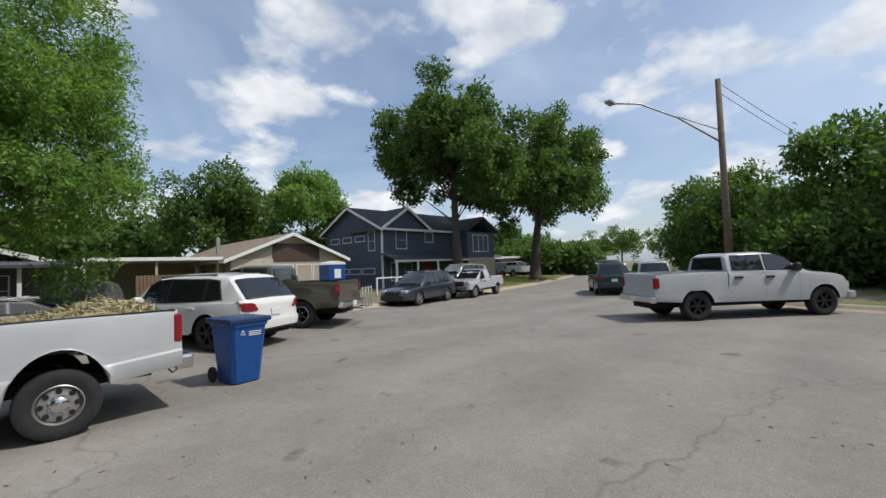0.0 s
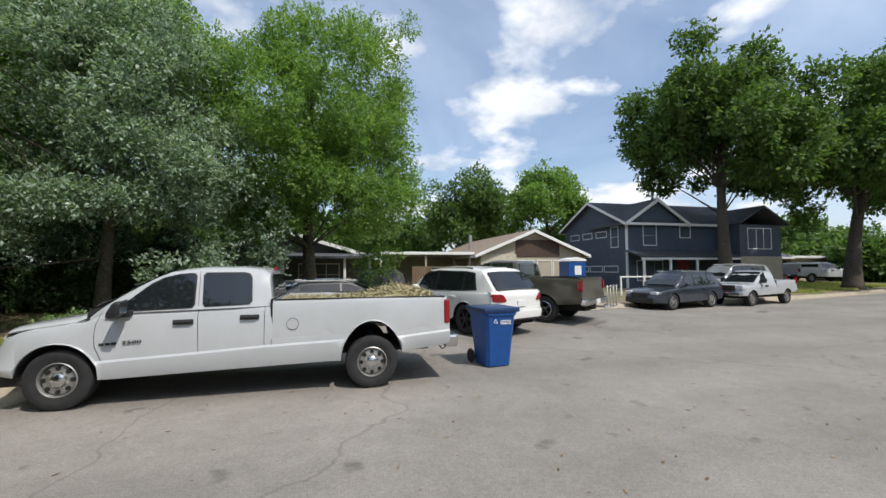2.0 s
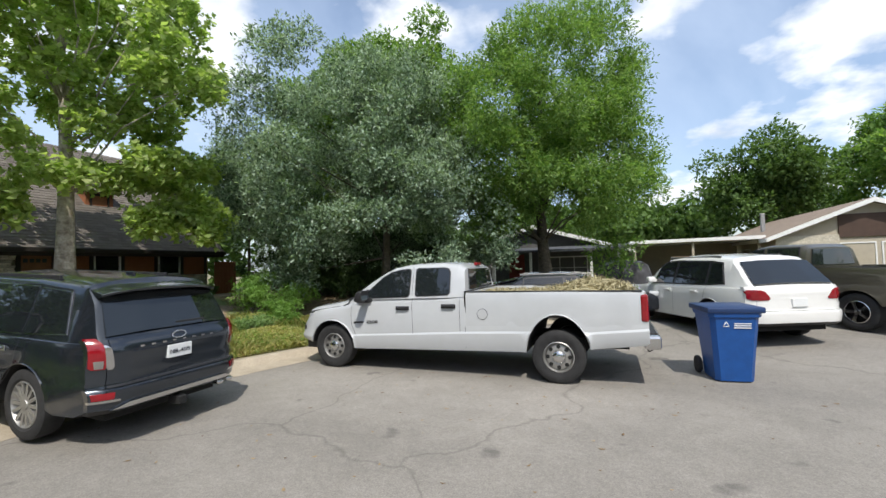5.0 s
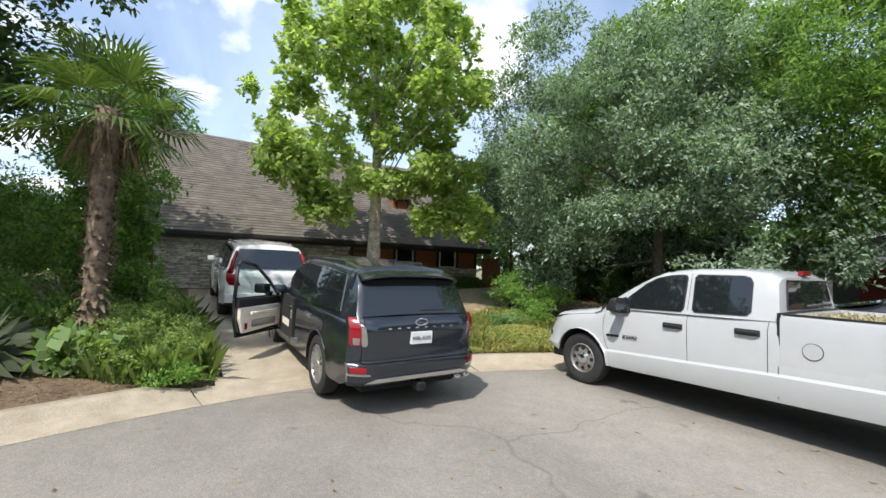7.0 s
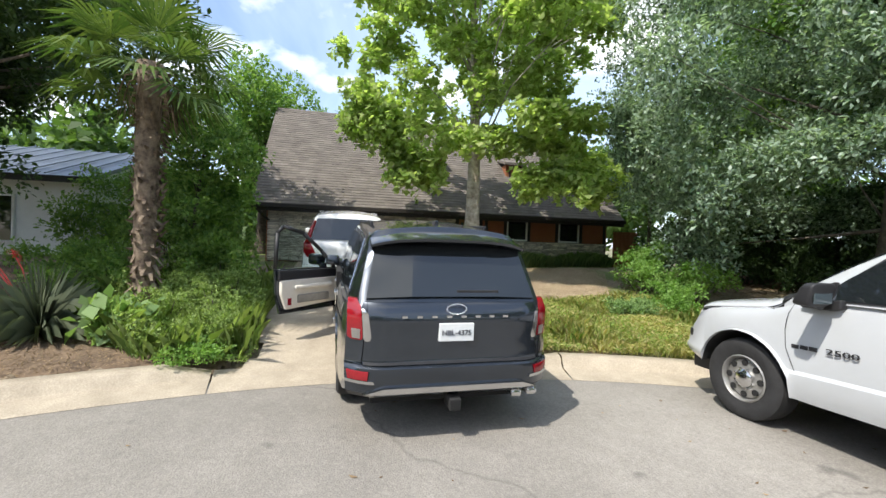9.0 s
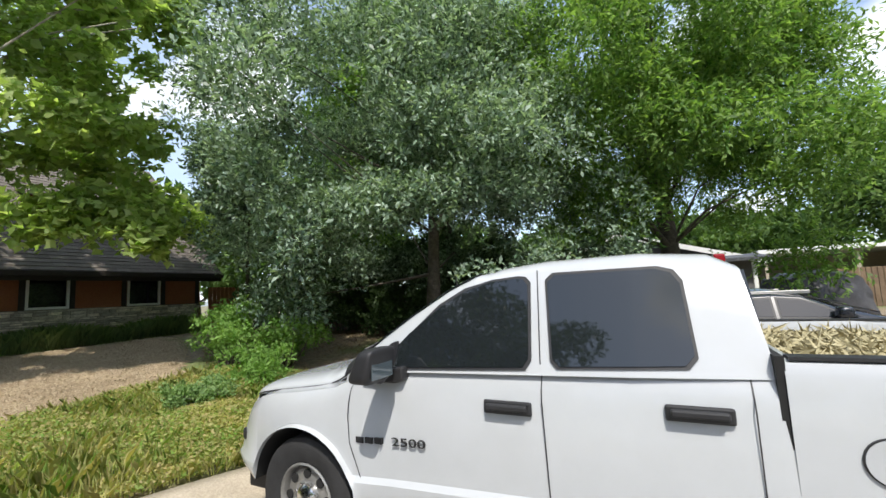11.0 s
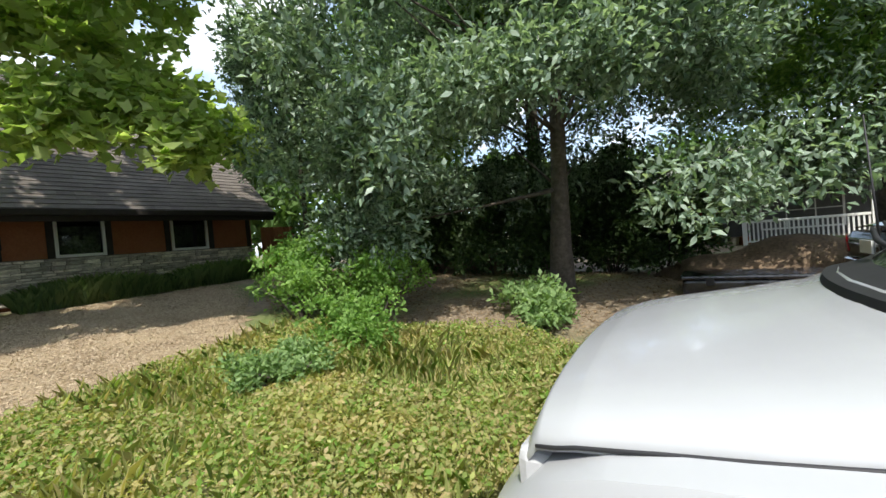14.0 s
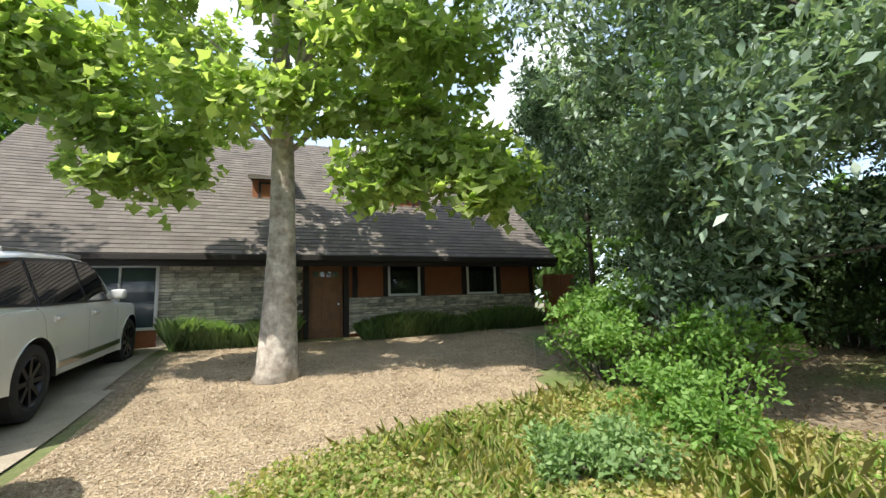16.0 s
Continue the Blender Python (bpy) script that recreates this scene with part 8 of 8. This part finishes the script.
for i, (sx, sy, sr, sh) in enumerate(((-6.2, -6.4, 0.8, 1.2), (-7.4, -6.8, 0.9, 1.7), (-5.0, -7.8, 0.8, 0.7), (-6.4, -8.8, 0.9, 0.8), (-8.6, -7.8, 1.1, 2.0))):
    shrub("shrub", sx, sy, sr, sh, L_ELM, 5200, 0.085, "dense green shrub in the garden bed", 50 + i)
for i, (sx, sy) in enumerate(((-4.5, 8.0), (-7.0, 8.2), (-9.0, 7.6))):
    shrub("shrub", sx, sy, 1.2, 2.0, L_DARK, 6000, 0.1, "dark filler shrub standing in for the shade under the trees", 60 + i)
shrub("broadleaf_plant", -3.0, -6.6, 0.35, 0.4, L_SAGE, 420, 0.2, "pale broad-leaved plant in the bed", 66, category="plant", aspect=0.8)
shrub("low_plant", -2.2, -5.55, 0.35, 0.22, L_SHRUB, 2200, 0.05, "low lime-green ground cover by the kerb", 67, category="plant")
shrub("low_shrub", -2.3, -8.1, 0.28, 0.4, L_SAGE, 2400, 0.05, "small rounded grey-green shrub", 68)


def prickly_pear(x, y):
    t = thing("prickly_pear", pose(x, y, hz(x, y) - 0.02), "clump of prickly pear with flat green pads", "cactus")
    rng = random.Random(6)
    def pad(m, s, lvl):
        bm = bmesh.new()
        bmesh.ops.create_uvsphere(bm, u_segments=12, v_segments=8, radius=1)
        for v in bm.verts:
            taper = 0.75 + 0.25 * v.co.z
            v.co = Vector((v.co.x * 0.095 * s * taper, v.co.y * 0.018, (v.co.z + 0.95) * 0.14 * s))
        ob = smooth(part("pad", bm, L_CACTUS, t), 60)
        ob.matrix_local = m
        if lvl > 0:
            for k in range(rng.choice((1, 2, 2))):
                a = rng.uniform(-55, 55)
                q = m @ pose(0.06 * s * math.sin(radians(a)), 0, 0.24 * s) @ pose(0, 0, 0, rng.uniform(-18, 18), a * 0.8, rng.uniform(-50, 50))
                pad(q, s * rng.uniform(0.8, 1.0), lvl - 1)
    for i in range(13):
        pad(pose(rng.uniform(-.35, .35), rng.uniform(-.5, .5), 0, rng.uniform(-20, 20), rng.uniform(-20, 20), rng.uniform(0, 180)), rng.uniform(1.3, 1.7), 2)


def yucca(x, y):
    t = thing("yucca", pose(x, y, hz(x, y)), "spiky grey yucca with old red flower stalks", "plant")
    rng = random.Random(8)
    bm = bmesh.new()
    for i in range(330):
        a, el = rng.uniform(0, 6.28), radians(rng.uniform(5, 85))
        o = Vector((math.cos(a) * math.cos(el), math.sin(a) * math.cos(el), math.sin(el)))
        L = rng.uniform(0.7, 1.15)
        s = o.cross(Vector((0, 0, 1))).normalized() * 0.011
        mid = o * L * 0.6; tip = o * L + Vector((0, 0, -0.4 * L * math.cos(el)))
        tip.z = max(tip.z, 0.02)
        bm.faces.new([bm.verts.new(v) for v in (-s, s, mid + s * 0.8, tip, mid - s * 0.8)])
    part("leaves", bm, L_YUCCA, t)
    for i in range(3):
        bm = bmesh.new()
        top = Vector((rng.uniform(-.3, .3), rng.uniform(-1.1, -.4), rng.uniform(0.8, 1.15)))
        tube(bm, [(0, 0, 0.1), top * 0.6 + Vector((0, 0, 0.15)), top], [0.012, 0.01, 0.005], 5)
        for k in range(60):
            p = top.lerp(Vector((0, 0, 0.7)), rng.random() * 0.35) + Vector((rng.uniform(-.03, .03), rng.uniform(-.03, .03), 0))
            d = Vector((rng.uniform(-1, 1), rng.uniform(-1, 1), rng.uniform(-1, 0.4))) * 0.03
            bm.faces.new([bm.verts.new(v) for v in (p, p + d + Vector((0.012, 0, 0)), p + d * 1.6, p + d - Vector((0.012, 0, 0)))])
        part("flower_stalk", bm, L_RED, t, "red flower stalk")


prickly_pear(-2.5, -9.2)
yucca(-3.3, -7.75)
bm = bmesh.new()
bmesh.ops.create_icosphere(bm, subdivisions=3, radius=0.17)
for v in bm.verts:
    v.co *= 1 + 0.25 * noise.noise(v.co * 6)
    v.co.z *= 0.6
ob = part("rock", bm, M_ROCK)
ob.matrix_world = Matrix.Translation((-1.75, -8.15, hz(-1.75, -8.15) + 0.05))
tagged(ob, "small pale rock in the mulch", "rock")


# wood chips and fallen leaves on the yard
def chips(name, outline, count, size, material, label, seed, category):
    rng = np.random.default_rng(seed)
    xs = [p[0] for p in outline]; ys = [p[1] for p in outline]
    px = rng.uniform(min(xs), max(xs), count); py = rng.uniform(min(ys), max(ys), count)
    ok = np.zeros(px.shape, bool)
    n = len(outline)
    for i in range(n):
        (ax, ay), (bx, by) = outline[i], outline[(i + 1) % n]
        if abs(by - ay) > 1e-9:
            ok ^= ((ay > py) != (by > py)) & (px < (bx - ax) * (py - ay) / (by - ay) + ax)
    ok &= edge_distance(px, py) > 0.3
    px, py = px[ok], py[ok]
    k = len(px)
    p = np.stack([px, py, height(px, py) + 0.022], 1)
    nr = rng.normal(size=(k, 3)) * 0.35 + np.array([0, 0, 1.0]); nr /= np.linalg.norm(nr, axis=1)[:, None]
    a = np.cross(nr, rng.normal(size=(k, 3))); a /= np.linalg.norm(a, axis=1)[:, None]
    b = np.cross(nr, a)
    s = size * rng.uniform(0.5, 1.5, k)[:, None]
    v = np.stack([p - a * s - b * s * 0.22, p + a * s - b * s * 0.22, p + a * s * 0.8 + b * s * 0.24, p - a * s * 0.9 + b * s * 0.2], 1).reshape(-1, 3)
    ob = mesh_np(name, v, np.arange(k * 4).reshape(-1, 4), material)
    return tagged(ob, label, category, kind="stuff")


M_CHIP_LOOSE = leaf_mat("loose_chip", (0.3, 0.23, 0.15), (0.6, 0.5, 0.36), 0.9, 0.0)
M_LITTER = leaf_mat("fallen_leaf", (0.1, 0.06, 0.035), (0.34, 0.25, 0.15), 0.9, 0.1)
chips("loose_wood_chips", [(-4.0, -2.2), (-4.4, 0.3), (-5.2, 2.2), (-8.5, 4.4), (-10.3, 4.6), (-10.5, -2.3)], 150000, 0.0125, M_CHIP_LOOSE, "loose pale wood chips covering the yard", 3, "wood chips")
chips("leaf_litter", [(-0.6, 3.0), (-5, 2.5), (-9, 5), (-9, 9), (3, 9)], 40000, 0.02, M_LITTER, "fallen brown leaves under the trees", 5, "leaf litter")
chips("mulch", [(-1.75, -5.5), (-8.5, -5.6), (-8.5, -12), (-2.0, -12), (-0.9, -9.5)], 50000, 0.014, M_LITTER, "brown bark mulch in the garden bed", 7, "mulch")


# dark drip stains on the asphalt near the garden bed
rng = random.Random(12)
bm = bmesh.new()
for i in range(80):
    cx, cy, r = rng.gauss(0.9, 0.55), rng.gauss(-7.9, 0.9), rng.uniform(0.012, 0.04)
    if edge_distance(cx, cy)[0] > -0.6:
        continue
    n = 11
    ph = rng.uniform(0, 6)
    bm.faces.new([bm.verts.new((cx + r * (1.5 + 0.35 * math.sin(3 * a + ph)) * math.cos(a), cy + r * (0.8 + 0.3 * math.cos(2 * a + ph)) * math.sin(a), 0.0035)) for a in [2 * math.pi * k / n for k in range(n)]])
M_STAIN = mat("oil_stain", (0.05, 0.048, 0.045), 0.8, var=0.25, scale=20)
tagged(part("oil_stains", bm, M_STAIN), "scattered dark oil drips on the asphalt", "stain", kind="stuff")
bm = bmesh.new()
for i in range(420):
    cx, cy, r = rng.uniform(-1, 12), rng.uniform(-11, 1), rng.uniform(0.008, 0.028)
    if edge_distance(cx, cy)[0] > -0.6:
        continue
    a0 = rng.uniform(0, 6)
    bm.faces.new([bm.verts.new((cx + r * k1 * math.cos(a0 + b), cy + r * k1 * math.sin(a0 + b), 0.004 + 0.006 * (k1 > 1))) for b, k1 in ((0, 1.6), (1.4, 0.7), (3.1, 1.5), (4.6, 0.6))])
tagged(part("street_litter", bm, M_LITTER), "small dry leaves scattered on the asphalt", "leaf litter", kind="stuff")

# leafy mounds in the bed beside the drive
for i, (sx, sy, sr, sh) in enumerate(((-2.7, -5.5, 0.5, 0.55), (-3.4, -5.7, 0.6, 0.75), (-3.9, -6.5, 0.6, 0.9), (-4.6, -5.8, 0.6, 0.8), (-3.2, -6.3, 0.5, 0.65))):
    shrub("wildflower_clump", sx, sy, sr, sh, L_BED, 3600, 0.036, "feathery green wildflower clump in the bed", 80 + i, category="plant")
for i, (sx, sy, sr, sh) in enumerate(((-10.2, -10.2, 1.1, 2.6), (-11.8, -9.4, 1.3, 3.2), (-13.2, -10.0, 1.4, 3.6))):
    shrub("shrub", sx, sy, sr, sh, L_ELM, 7000, 0.11, "tall green shrub beside the white house", 90 + i, n=22)
# added dark shrubs that stand in for the deep shade beneath the trees
for i, (sx, sy, sh) in enumerate(((-3.3, 8.3, 1.9), (-2.1, 8.8, 1.9), (-1.0, 8.6, 1.6), (-5.6, 9.0, 3.2), (-3.9, 9.2, 3.4), (-2.2, 9.9, 3.3), (-7.6, 8.9, 3.0))):
    shrub("shrub", sx, sy, 0.9 if sh < 2 else 1.3, sh, L_DARK, 6000 if sh < 2 else 9000, 0.1 if sh < 2 else 0.13, "dark filler shrub standing in for the shade under the trees", 100 + i, n=20 if sh < 2 else 30)
